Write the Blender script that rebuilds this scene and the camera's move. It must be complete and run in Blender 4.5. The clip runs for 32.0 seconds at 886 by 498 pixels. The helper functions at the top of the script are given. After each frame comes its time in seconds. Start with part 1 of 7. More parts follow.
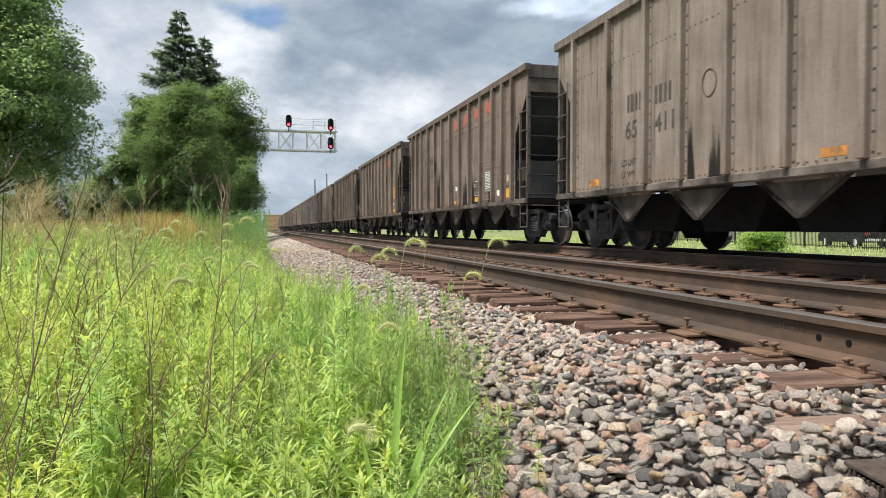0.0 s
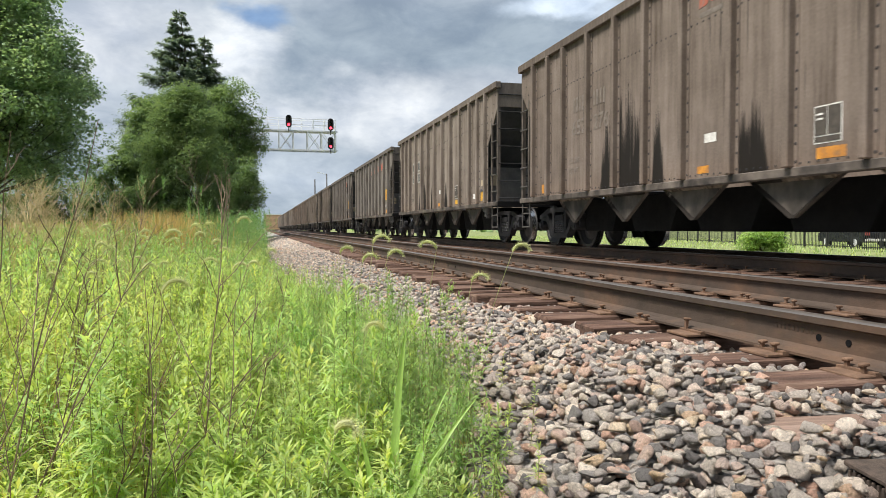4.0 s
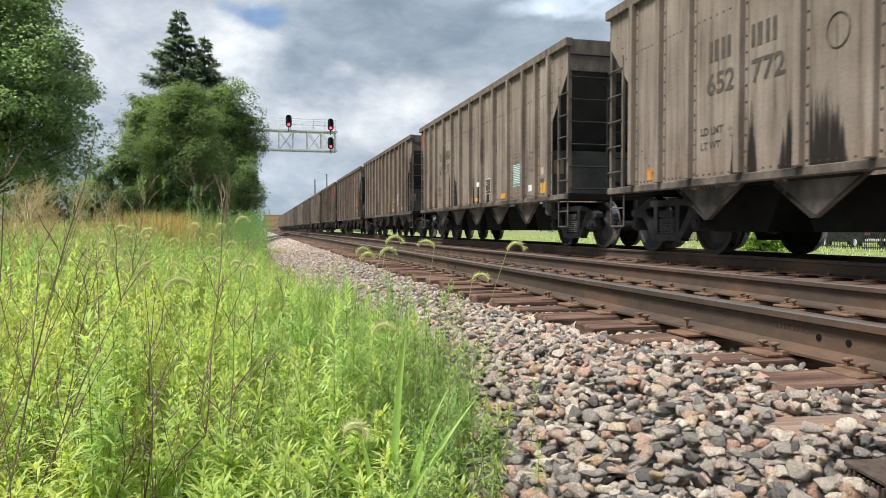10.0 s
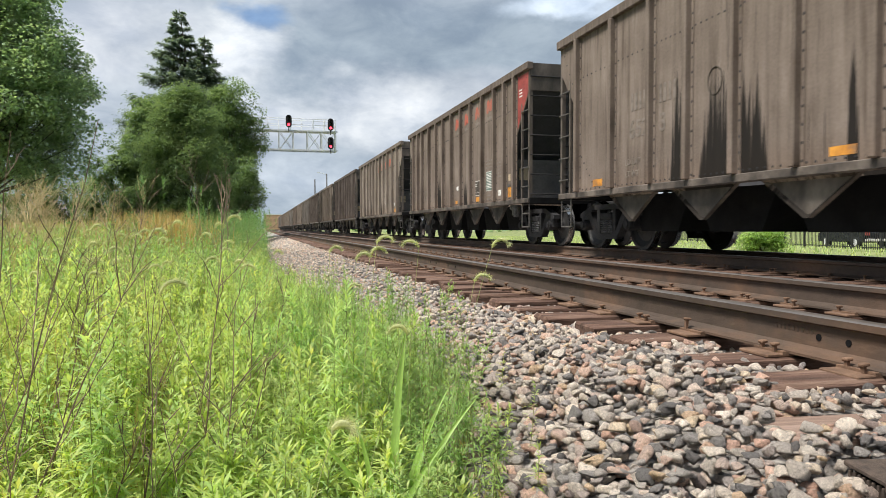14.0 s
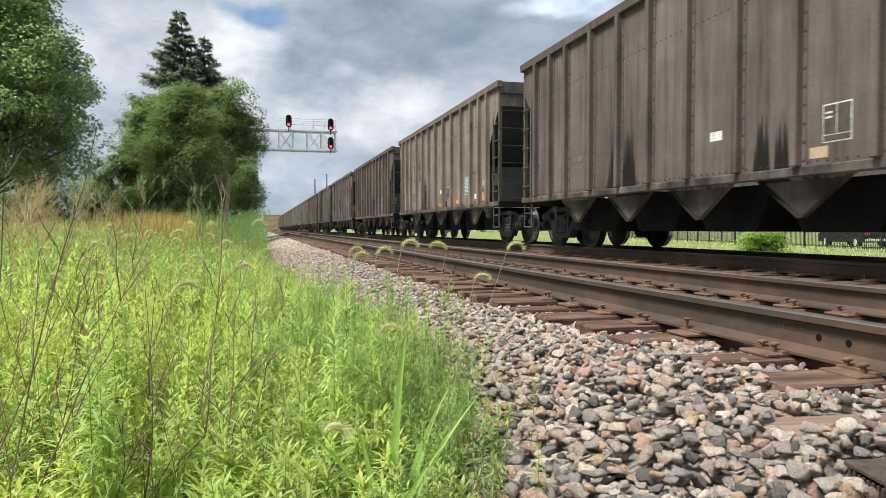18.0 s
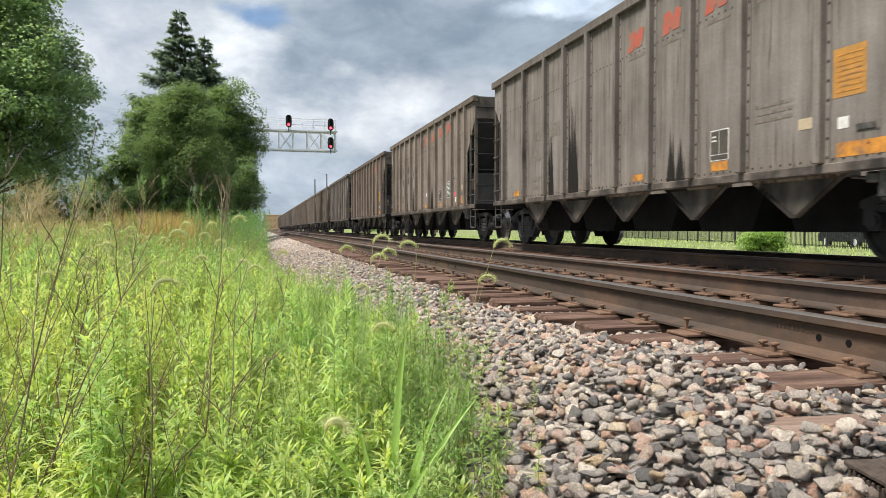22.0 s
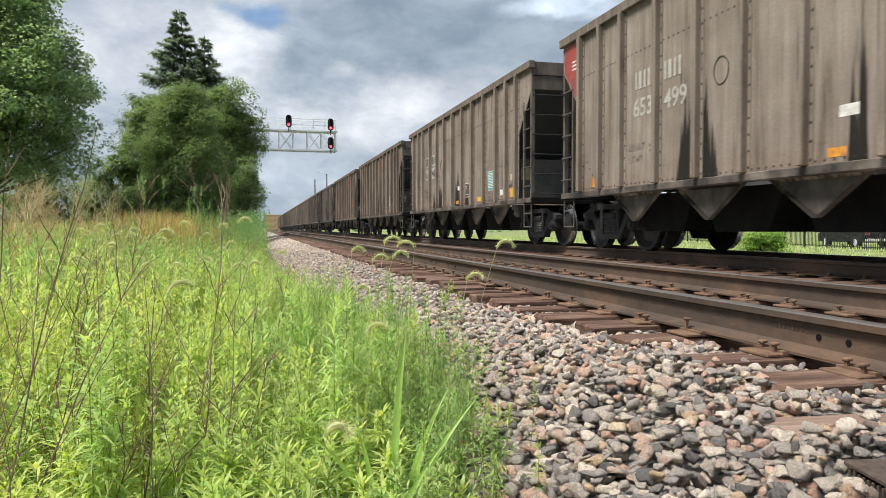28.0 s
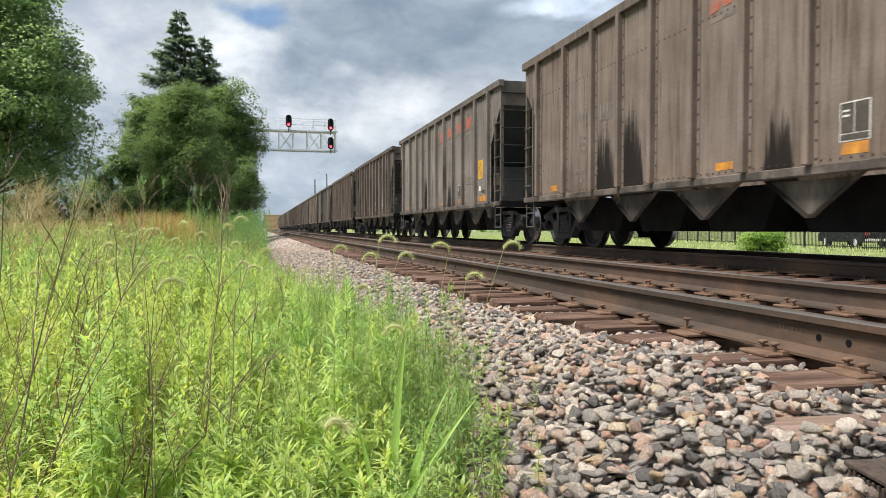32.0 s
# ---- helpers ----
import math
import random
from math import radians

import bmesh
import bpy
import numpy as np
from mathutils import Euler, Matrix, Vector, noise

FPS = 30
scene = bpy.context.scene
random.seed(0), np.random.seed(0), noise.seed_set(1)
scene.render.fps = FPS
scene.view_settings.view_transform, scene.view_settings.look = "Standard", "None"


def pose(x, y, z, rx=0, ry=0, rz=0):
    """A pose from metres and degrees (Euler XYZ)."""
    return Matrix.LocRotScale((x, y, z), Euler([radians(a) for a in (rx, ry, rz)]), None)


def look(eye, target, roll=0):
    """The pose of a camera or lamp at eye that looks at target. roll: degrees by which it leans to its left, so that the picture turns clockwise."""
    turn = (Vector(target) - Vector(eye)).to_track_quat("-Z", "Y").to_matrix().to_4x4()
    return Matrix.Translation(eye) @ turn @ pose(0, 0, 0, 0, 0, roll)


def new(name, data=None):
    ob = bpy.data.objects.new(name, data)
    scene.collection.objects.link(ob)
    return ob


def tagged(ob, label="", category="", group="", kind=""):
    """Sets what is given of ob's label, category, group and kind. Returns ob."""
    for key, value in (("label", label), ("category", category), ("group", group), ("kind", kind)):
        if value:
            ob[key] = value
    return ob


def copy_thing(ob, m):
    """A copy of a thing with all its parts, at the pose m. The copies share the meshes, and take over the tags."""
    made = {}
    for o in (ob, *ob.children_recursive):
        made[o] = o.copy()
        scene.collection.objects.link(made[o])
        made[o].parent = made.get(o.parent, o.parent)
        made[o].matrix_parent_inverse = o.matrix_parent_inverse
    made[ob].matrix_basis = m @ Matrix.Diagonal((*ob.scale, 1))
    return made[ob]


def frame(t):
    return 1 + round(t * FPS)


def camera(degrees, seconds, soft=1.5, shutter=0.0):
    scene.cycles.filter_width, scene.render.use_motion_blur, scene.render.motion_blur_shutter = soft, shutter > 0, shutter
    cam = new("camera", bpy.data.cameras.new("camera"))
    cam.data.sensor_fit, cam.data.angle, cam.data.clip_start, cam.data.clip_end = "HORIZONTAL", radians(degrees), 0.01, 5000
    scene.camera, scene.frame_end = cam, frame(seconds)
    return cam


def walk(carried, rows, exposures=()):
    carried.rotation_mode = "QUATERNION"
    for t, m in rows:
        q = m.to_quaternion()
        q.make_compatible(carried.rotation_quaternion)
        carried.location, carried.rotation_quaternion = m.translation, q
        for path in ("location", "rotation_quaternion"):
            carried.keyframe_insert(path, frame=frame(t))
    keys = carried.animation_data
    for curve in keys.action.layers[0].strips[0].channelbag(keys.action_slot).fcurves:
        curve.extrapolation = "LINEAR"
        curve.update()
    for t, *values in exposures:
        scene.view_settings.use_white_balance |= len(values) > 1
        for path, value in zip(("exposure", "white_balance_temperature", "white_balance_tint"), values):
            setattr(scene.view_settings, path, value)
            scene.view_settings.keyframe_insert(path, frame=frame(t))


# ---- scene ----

EYE = (0.0, 0.0, 0.381)          # z = 0 is the running surface of the rails; +y runs along the track
YAW, PITCH, ROLL = 14.53, -1.65, 0.0
cam = camera(64.2, 32.0, soft=0.62, shutter=0.12)
CAM_POSE = pose(*EYE, 90 + PITCH, 0, -YAW)
walk(cam, [(0, CAM_POSE), (32, CAM_POSE)])

# ---------------------------------------------------------------- world, sun
SUN_EL, SUN_AZ = 60.0, -104.0    # azimuth from +y towards +x

# cloud banks: direction, half size, softness, radiance
SKY_BANKS = (
    ((-0.189, 0.952, 0.241), (0.17, 0.05), 0.6, (6.6, 6.9, 7.4)),
    ((0.226, 0.945, 0.237), (0.3, 0.075), 0.6, (3.3, 3.95, 4.65)),
    ((0.334, 0.926, 0.176), (0.22, 0.03), 0.6, (4.3, 4.75, 5.4)),
    ((0.106, 0.983, 0.149), (0.2, 0.035), 0.7, (7.3, 7.6, 8.0)),
    ((-0.029, 0.972, 0.232), (0.055, 0.035), 0.7, (8.8, 9.0, 9.2)),
    ((0.045, 0.997, 0.066), (0.22, 0.03), 0.7, (5.4, 6.0, 6.7)),
    ((-0.004, 0.961, 0.277), (0.04, 0.022), 0.5, (2.6, 3.9, 6.0)),
    ((0.403, 0.864, 0.304), (0.075, 0.022), 0.5, (7.0, 7.9, 9.0)),
)


def make_world():
    w = bpy.data.worlds.new("sky")
    w.use_nodes = True
    scene.world = w
    nt = w.node_tree
    N, L = nt.nodes, nt.links
    N.clear()
    out = N.new("ShaderNodeOutputWorld")
    bg = N.new("ShaderNodeBackground")
    sky = N.new("ShaderNodeTexSky")
    sky.sky_type, sky.sun_disc = "NISHITA", False
    sky.sun_elevation, sky.sun_rotation = radians(SUN_EL), radians(SUN_AZ)
    tc = N.new("ShaderNodeTexCoord")
    sep = N.new("ShaderNodeSeparateXYZ")
    L.new(tc.outputs["Generated"], sep.inputs[0])

    def math_node(op, a, b=None, c=None, clamp=False):
        m = N.new("ShaderNodeMath")
        m.operation, m.use_clamp = op, clamp
        for k, v in enumerate((a, b, c)):
            if v is None:
                continue
            if hasattr(v, "default_value"):
                L.new(v, m.inputs[k])
            else:
                m.inputs[k].default_value = v
        return m.outputs[0]

    comb = N.new("ShaderNodeCombineXYZ")
    L.new(sep.outputs[0], comb.inputs[0])
    L.new(sep.outputs[1], comb.inputs[1])
    L.new(math_node("MULTIPLY", sep.outputs[2], 1.9), comb.inputs[2])

    def cloud_noise(scale, detail, rough, off, dist=0.0):
        mp = N.new("ShaderNodeMapping")
        mp.inputs["Location"].default_value = off
        L.new(comb.outputs[0], mp.inputs[0])
        n = N.new("ShaderNodeTexNoise")
        n.inputs["Scale"].default_value, n.inputs["Detail"].default_value = scale, detail
        n.inputs["Roughness"].default_value, n.inputs["Distortion"].default_value = rough, dist
        L.new(mp.outputs[0], n.inputs["Vector"])
        return n.outputs["Fac"]

    def ramp(fac, stops):
        r = N.new("ShaderNodeValToRGB")
        el = r.color_ramp.elements
        while len(el) < len(stops):
            el.new(0.5)
        for e, (p, c) in zip(el, stops):
            e.position, e.color = p, (*c, 1)
        L.new(fac, r.inputs[0])
        return r.outputs[0]

    def mix(fac, a, b):
        m = N.new("ShaderNodeMix")
        m.data_type = "RGBA"
        if hasattr(fac, "default_value"):
            L.new(fac, m.inputs[0])
        else:
            m.inputs[0].default_value = fac
        L.new(a, m.inputs[6])
        L.new(b, m.inputs[7])
        return m.outputs[2]

    wob = N.new("ShaderNodeTexNoise")
    wob.inputs["Scale"].default_value, wob.inputs["Detail"].default_value, wob.inputs["Roughness"].default_value = 5.0, 6, 0.55
    L.new(comb.outputs[0], wob.inputs["Vector"])
    shift = N.new("ShaderNodeVectorMath")
    shift.operation = "MULTIPLY_ADD"
    L.new(wob.outputs["Color"], shift.inputs[0])
    shift.inputs[1].default_value = (0.22, 0.22, 0.16)
    shift.inputs[2].default_value = (-0.11, -0.11, -0.08)
    moved = N.new("ShaderNodeVectorMath")
    L.new(tc.outputs["Generated"], moved.inputs[0])
    L.new(shift.outputs[0], moved.inputs[1])

    def bank(centre, size, soft):
        """One cloud bank: how much of it lies in a direction, its outline frayed by noise."""
        sub = N.new("ShaderNodeVectorMath")
        sub.operation = "SUBTRACT"
        L.new(moved.outputs[0], sub.inputs[0])
        sub.inputs[1].default_value = centre
        scl = N.new("ShaderNodeVectorMath")
        scl.operation = "DIVIDE"
        L.new(sub.outputs[0], scl.inputs[0])
        scl.inputs[1].default_value = (size[0], size[0], size[1])
        ln = N.new("ShaderNodeVectorMath")
        ln.operation = "LENGTH"
        L.new(scl.outputs[0], ln.inputs[0])
        mr = N.new("ShaderNodeMapRange")
        mr.interpolation_type = "SMOOTHSTEP"
        mr.inputs[1].default_value, mr.inputs[2].default_value = 1.0 + soft, 1.0 - soft
        L.new(ln.outputs["Value"], mr.inputs[0])
        return mr.outputs[0]

    def paint(fac, under, colour):
        m = N.new("ShaderNodeMix")
        m.data_type = "RGBA"
        L.new(fac, m.inputs[0])
        L.new(under, m.inputs[6])
        m.inputs[7].default_value = (*colour, 1)
        return m.outputs[2]

    body = cloud_noise(3.4, 7, 0.5, (7.3, 4.2, 2.0), 0.15)
    cloud = ramp(body, [(0.34, (3.0, 3.65, 4.4)), (0.48, (4.0, 4.6, 5.3)), (0.58, (5.1, 5.65, 6.3)), (0.68, (7.0, 7.4, 7.9))])
    fleck = ramp(cloud_noise(11, 6, 0.6, (2.2, 1.4, 0.3), 0.3), [(0.36, (0.79, 0.84, 0.91)), (0.64, (1.14, 1.15, 1.15))])
    for centre, size, soft, colour in SKY_BANKS:
        cloud = paint(bank(centre, size, soft), cloud, colour)
    tex_mul = N.new("ShaderNodeMix")
    tex_mul.data_type, tex_mul.blend_type = "RGBA", "MULTIPLY"
    tex_mul.inputs[0].default_value = 1.0
    L.new(cloud, tex_mul.inputs[6])
    L.new(fleck, tex_mul.inputs[7])
    puff = N.new("ShaderNodeMix")
    puff.data_type, puff.blend_type = "RGBA", "MULTIPLY"
    puff.inputs[0].default_value = 1.0
    L.new(tex_mul.outputs[2], puff.inputs[6])
    L.new(ramp(cloud_noise(6.5, 9, 0.52, (1.7, 8.2, 3.1), 0.05), [(0.40, (0.93, 0.94, 0.95)), (0.50, (1.0, 1.0, 1.0)), (0.56, (1.09, 1.08, 1.07)), (0.66, (1.02, 1.02, 1.02))]), puff.inputs[7])
    cloud = puff.outputs[2]
    blue = N.new("ShaderNodeMix")
    blue.data_type = "RGBA"
    blue.blend_type = "MULTIPLY"
    blue.inputs[0].default_value = 1.0
    L.new(sky.outputs[0], blue.inputs[6])
    blue.inputs[7].default_value = (0.85, 1.0, 1.15, 1)
    gap = cloud_noise(2.1, 5, 0.5, (5.1, 9.7, 0.0), 0.1)
    full = mix(ramp(gap, [(0.24, (0, 0, 0)), (0.32, (1, 1, 1))]), blue.outputs[2], cloud)
    L.new(full, bg.inputs[0])
    bg.inputs[1].default_value = 0.08
    L.new(bg.outputs[0], out.inputs[0])


make_world()
sun = new("sun", bpy.data.lights.new("sun", "SUN"))
sun.data.energy, sun.data.angle, sun.data.color = 5.0, radians(18), (1.0, 0.95, 0.87)
_a, _e = radians(SUN_AZ), radians(SUN_EL)
sun.matrix_world = look((math.sin(_a) * math.cos(_e) * 60, math.cos(_a) * math.cos(_e) * 60, math.sin(_e) * 60), (0, 0, 0))
scene.view_settings.exposure = 0.42

# ---------------------------------------------------------------- materials


def material(name, stops, scale=6.0, detail=6.0, rough=0.8, metal=0.0, bump=0.2, bump_scale=40.0, stretch=(1, 1, 1),
             island=0.0, obrandom=0.0, rand_stops=None, rand_by="", streak=None, spec=0.4, translucent=0.0, coords="Object"):
    """A node material: noise colour ramp, optional random colour by island or object, streaks, fine bump."""
    m = bpy.data.materials.new(name)
    m.use_nodes = True
    nt = m.node_tree
    N, L = nt.nodes, nt.links
    b = N["Principled BSDF"]
    b.inputs["Metallic"].default_value = metal
    b.inputs["Specular IOR Level"].default_value = spec
    tc = N.new("ShaderNodeTexCoord")
    mp = N.new("ShaderNodeMapping")
    mp.inputs["Scale"].default_value = stretch
    info = N.new("ShaderNodeObjectInfo")
    geo = N.new("ShaderNodeNewGeometry")
    L.new(tc.outputs[coords], mp.inputs[0])
    off = N.new("ShaderNodeVectorMath")
    off.operation = "ADD"
    scl = N.new("ShaderNodeMath")
    scl.operation = "MULTIPLY"
    scl.inputs[1].default_value = 37.0
    L.new(info.outputs["Random"], scl.inputs[0])
    L.new(mp.outputs[0], off.inputs[0])
    L.new(scl.outputs[0], off.inputs[1])

    def noise_tex(s, d, r=0.6, vec=None):
        n = N.new("ShaderNodeTexNoise")
        n.inputs["Scale"].default_value, n.inputs["Detail"].default_value, n.inputs["Roughness"].default_value = s, d, r
        L.new(vec or off.outputs[0], n.inputs["Vector"])
        return n.outputs["Fac"]

    def ramp(fac, st):
        r = N.new("ShaderNodeValToRGB")
        el = r.color_ramp.elements
        while len(el) < len(st):
            el.new(0.5)
        for e, (p, c) in zip(el, st):
            e.position, e.color = p, (*c, 1)
        L.new(fac, r.inputs[0])
        return r.outputs[0]

    def mixer(fac, a, c, mode="MIX"):
        x = N.new("ShaderNodeMix")
        x.data_type, x.blend_type = "RGBA", mode
        for sock, v in ((0, fac), (6, a), (7, c)):
            if hasattr(v, "default_value"):
                L.new(v, x.inputs[sock])
            else:
                x.inputs[sock].default_value = v
        return x.outputs[2]

    col = ramp(noise_tex(scale, detail), stops)
    fine = noise_tex(scale * 9, 4)
    col = mixer(0.35, col, mixer(1.0, col, ramp(fine, [(0.3, (0.55, 0.55, 0.55)), (0.7, (1.35, 1.35, 1.35))]), "MULTIPLY"))
    if rand_stops:
        rnd = geo.outputs["Random Per Island"] if rand_by == "island" else info.outputs["Random"]
        rc = ramp(rnd, rand_stops)
        col = mixer(1.0, col, rc, "MULTIPLY")
    if streak:
        sx, lo, hi, dark, amount = streak
        sm = N.new("ShaderNodeMapping")
        sm.inputs["Scale"].default_value = sx
        L.new(tc.outputs[coords], sm.inputs[0])
        so = N.new("ShaderNodeVectorMath")
        so.operation = "ADD"
        L.new(sm.outputs[0], so.inputs[0])
        L.new(scl.outputs[0], so.inputs[1])
        f = ramp(noise_tex(1.0, 5, 0.65, so.outputs[0]), [(lo, (0, 0, 0)), (hi, (amount,) * 3)])
        col = mixer(f, col, (*dark, 1))
    L.new(col, b.inputs["Base Color"])
    rr = N.new("ShaderNodeMapRange")
    rr.inputs[3].default_value, rr.inputs[4].default_value = max(0.05, rough - 0.14), min(1.0, rough + 0.12)
    L.new(noise_tex(scale * 3, 4), rr.inputs[0])
    L.new(rr.outputs[0], b.inputs["Roughness"])
    if bump > 0:
        bp = N.new("ShaderNodeBump")
        bp.inputs["Strength"].default_value, bp.inputs["Distance"].default_value = bump, 0.02
        L.new(noise_tex(bump_scale, 6, 0.65), bp.inputs["Height"])
        L.new(bp.outputs[0], b.inputs["Normal"])
    if translucent > 0:
        tr = N.new("ShaderNodeBsdfTranslucent")
        L.new(mixer(1.0, col, (1.25, 1.25, 0.7, 1), "MULTIPLY"), tr.inputs[0])
        ms = N.new("ShaderNodeMixShader")
        ms.inputs[0].default_value = translucent
        L.new(b.outputs[0], ms.inputs[1])
        L.new(tr.outputs[0], ms.inputs[2])
        L.new(ms.outputs[0], N["Material Output"].inputs[0])
    return m


def glow(name, colour, strength):
    m = bpy.data.materials.new(name)
    m.use_nodes = True
    b = m.node_tree.nodes["Principled BSDF"]
    b.inputs["Base Color"].default_value = (*colour, 1)
    b.inputs["Emission Color"].default_value = (*colour, 1)
    b.inputs["Emission Strength"].default_value = strength
    return m


def body_material(name, stops, stains=()):
    """Weathered freight-car paint: broad fading, fine vertical streaks and coal-soot stains (middle, half width, top) that rise from the sill."""
    m = bpy.data.materials.new(name)
    m.use_nodes = True
    N, L = m.node_tree.nodes, m.node_tree.links
    b = N["Principled BSDF"]
    tc, info = N.new("ShaderNodeTexCoord"), N.new("ShaderNodeObjectInfo")
    mul = N.new("ShaderNodeMath")
    mul.operation = "MULTIPLY"
    mul.inputs[1].default_value = 53.0
    L.new(info.outputs["Random"], mul.inputs[0])
    off = N.new("ShaderNodeCombineXYZ")
    L.new(mul.outputs[0], off.inputs[1])
    add = N.new("ShaderNodeVectorMath")
    add.operation = "ADD"
    L.new(tc.outputs["Object"], add.inputs[0])
    L.new(off.outputs[0], add.inputs[1])

    def tex(scale3, detail, rough):
        mp = N.new("ShaderNodeMapping")
        mp.inputs["Scale"].default_value = scale3
        L.new(add.outputs[0], mp.inputs[0])
        n = N.new("ShaderNodeTexNoise")
        n.inputs["Scale"].default_value, n.inputs["Detail"].default_value, n.inputs["Roughness"].default_value = 1.0, detail, rough
        L.new(mp.outputs[0], n.inputs["Vector"])
        return n.outputs["Fac"]

    def ramp(fac, st):
        r = N.new("ShaderNodeValToRGB")
        el = r.color_ramp.elements
        while len(el) < len(st):
            el.new(0.5)
        for e, (p, c) in zip(el, st):
            e.position, e.color = p, (*c, 1)
        L.new(fac, r.inputs[0])
        return r.outputs[0]

    def arith(op, p, q):
        x = N.new("ShaderNodeMath")
        x.operation = op
        for k, v in enumerate((p, q)):
            if hasattr(v, "default_value"):
                L.new(v, x.inputs[k])
            else:
                x.inputs[k].default_value = v
        return x.outputs[0]

    def mix(fac, p, q, mode="MIX"):
        x = N.new("ShaderNodeMix")
        x.data_type, x.blend_type = "RGBA", mode
        for sock, v in ((0, fac), (6, p), (7, q)):
            if hasattr(v, "default_value"):
                L.new(v, x.inputs[sock])
            else:
                x.inputs[sock].default_value = v
        return x.outputs[2]

    col = ramp(tex((0.5, 0.55, 0.8), 7, 0.62), stops)
    col = mix(1.0, col, ramp(tex((1, 7, 0.45), 6, 0.65), [(0.30, (0.52, 0.49, 0.46)), (0.45, (0.90, 0.89, 0.88)), (0.65, (1.14, 1.14, 1.14))]), "MULTIPLY")
    col = mix(1.0, col, ramp(tex((30, 30, 30), 4, 0.7), [(0.35, (0.86, 0.85, 0.84)), (0.65, (1.05, 1.05, 1.05))]), "MULTIPLY")
    sep = N.new("ShaderNodeSeparateXYZ")
    L.new(tc.outputs["Object"], sep.inputs[0])
    wide, fine = tex((0.0, 1.1, 0.12), 3, 0.55), tex((0.0, 16.0, 0.3), 5, 0.65)

    comb_noise = tex((0.0, 34.0, 0.5), 4, 0.7)
    z_up = arith("SUBTRACT", sep.outputs[2], 1.05)
    lev = arith("SUBTRACT", arith("ADD", arith("MULTIPLY", wide, 0.95), arith("MULTIPLY", fine, 0.85)), arith("ADD", arith("MULTIPLY", z_up, 1.1), 1.02))
    ragged = arith("SUBTRACT", arith("ADD", arith("MULTIPLY", fine, 1.9), arith("MULTIPLY", comb_noise, 2.6)), 1.35)
    for y0, half, top in stains:
        inside = arith("SUBTRACT", 1.0, arith("POWER", arith("DIVIDE", arith("ABSOLUTE", arith("SUBTRACT", sep.outputs[1], y0), 0.0), half * 1.28), 3.5))
        tall_here = arith("MULTIPLY", arith("MULTIPLY", arith("MAXIMUM", inside, -0.5), ragged), (top - 1.05) * 0.92)
        lev = arith("MAXIMUM", lev, arith("SUBTRACT", tall_here, z_up))
    soot = ramp(lev, [(0.0, (0, 0, 0)), (0.05, (0.62, 0.62, 0.62)), (0.22, (0.96, 0.96, 0.96))])
    col = mix(soot, col, (0.013, 0.0118, 0.0108, 1))
    thin = tex((0.0, 17.0, 0.55), 2, 0.5)
    col = mix(ramp(thin, [(0.665, (0, 0, 0)), (0.72, (0.7, 0.7, 0.7))]), col, (0.03, 0.025, 0.022, 1))
    # a warmer tint just above the sill, and streaky dark brown towards the top chord
    low = ramp(arith("ADD", z_up, arith("MULTIPLY", fine, 0.5)), [(0.25, (0.4, 0.4, 0.4)), (0.62, (0, 0, 0))])
    col = mix(low, col, mix(1.0, col, (1.08, 0.95, 0.84, 1), "MULTIPLY"))
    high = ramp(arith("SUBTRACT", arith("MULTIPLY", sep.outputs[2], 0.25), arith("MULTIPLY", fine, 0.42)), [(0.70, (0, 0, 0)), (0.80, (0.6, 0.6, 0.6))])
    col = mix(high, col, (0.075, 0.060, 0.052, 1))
    # chips and thin pale scratches
    chips = tex((0.0, 9.0, 3.2), 5, 0.75)
    col = mix(ramp(chips, [(0.70, (0, 0, 0)), (0.715, (0.8, 0.8, 0.8))]), col, (0.028, 0.022, 0.019, 1))
    L.new(col, b.inputs["Base Color"])
    b.inputs["Roughness"].default_value = 0.78
    b.inputs["Specular IOR Level"].default_value = 0.12
    bp = N.new("ShaderNodeBump")
    bp.inputs["Strength"].default_value, bp.inputs["Distance"].default_value = 0.2, 0.02
    L.new(tex((1.6, 1.6, 0.8), 4, 0.5), bp.inputs["Height"])
    L.new(bp.outputs[0], b.inputs["Normal"])
    return m


PAINTS = (
    ("paint_tan_weathered", [(0.3, (0.176, 0.146, 0.124)), (0.55, (0.250, 0.213, 0.184)), (0.75, (0.312, 0.272, 0.238))]),
    ("paint_brown_weathered", [(0.3, (0.142, 0.114, 0.096)), (0.55, (0.200, 0.163, 0.140)), (0.75, (0.252, 0.210, 0.182))]),
    ("paint_grey_weathered", [(0.3, (0.150, 0.134, 0.121)), (0.55, (0.212, 0.192, 0.176)), (0.75, (0.268, 0.246, 0.228))]),
    ("paint_dark_weathered", [(0.3, (0.102, 0.084, 0.075)), (0.55, (0.148, 0.124, 0.112)), (0.75, (0.192, 0.164, 0.149))]))
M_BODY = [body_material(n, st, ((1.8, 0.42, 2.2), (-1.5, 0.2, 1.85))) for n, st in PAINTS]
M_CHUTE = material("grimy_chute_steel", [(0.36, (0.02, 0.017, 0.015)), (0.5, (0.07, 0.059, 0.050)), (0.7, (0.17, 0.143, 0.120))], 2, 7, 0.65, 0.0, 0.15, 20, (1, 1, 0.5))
M_SILL = material("grimy_sill_paint", [(0.35, (0.025, 0.021, 0.019)), (0.5, (0.09, 0.074, 0.063)), (0.7, (0.20, 0.168, 0.142))], 2.2, 7, 0.65, 0.0, 0.15, 20)
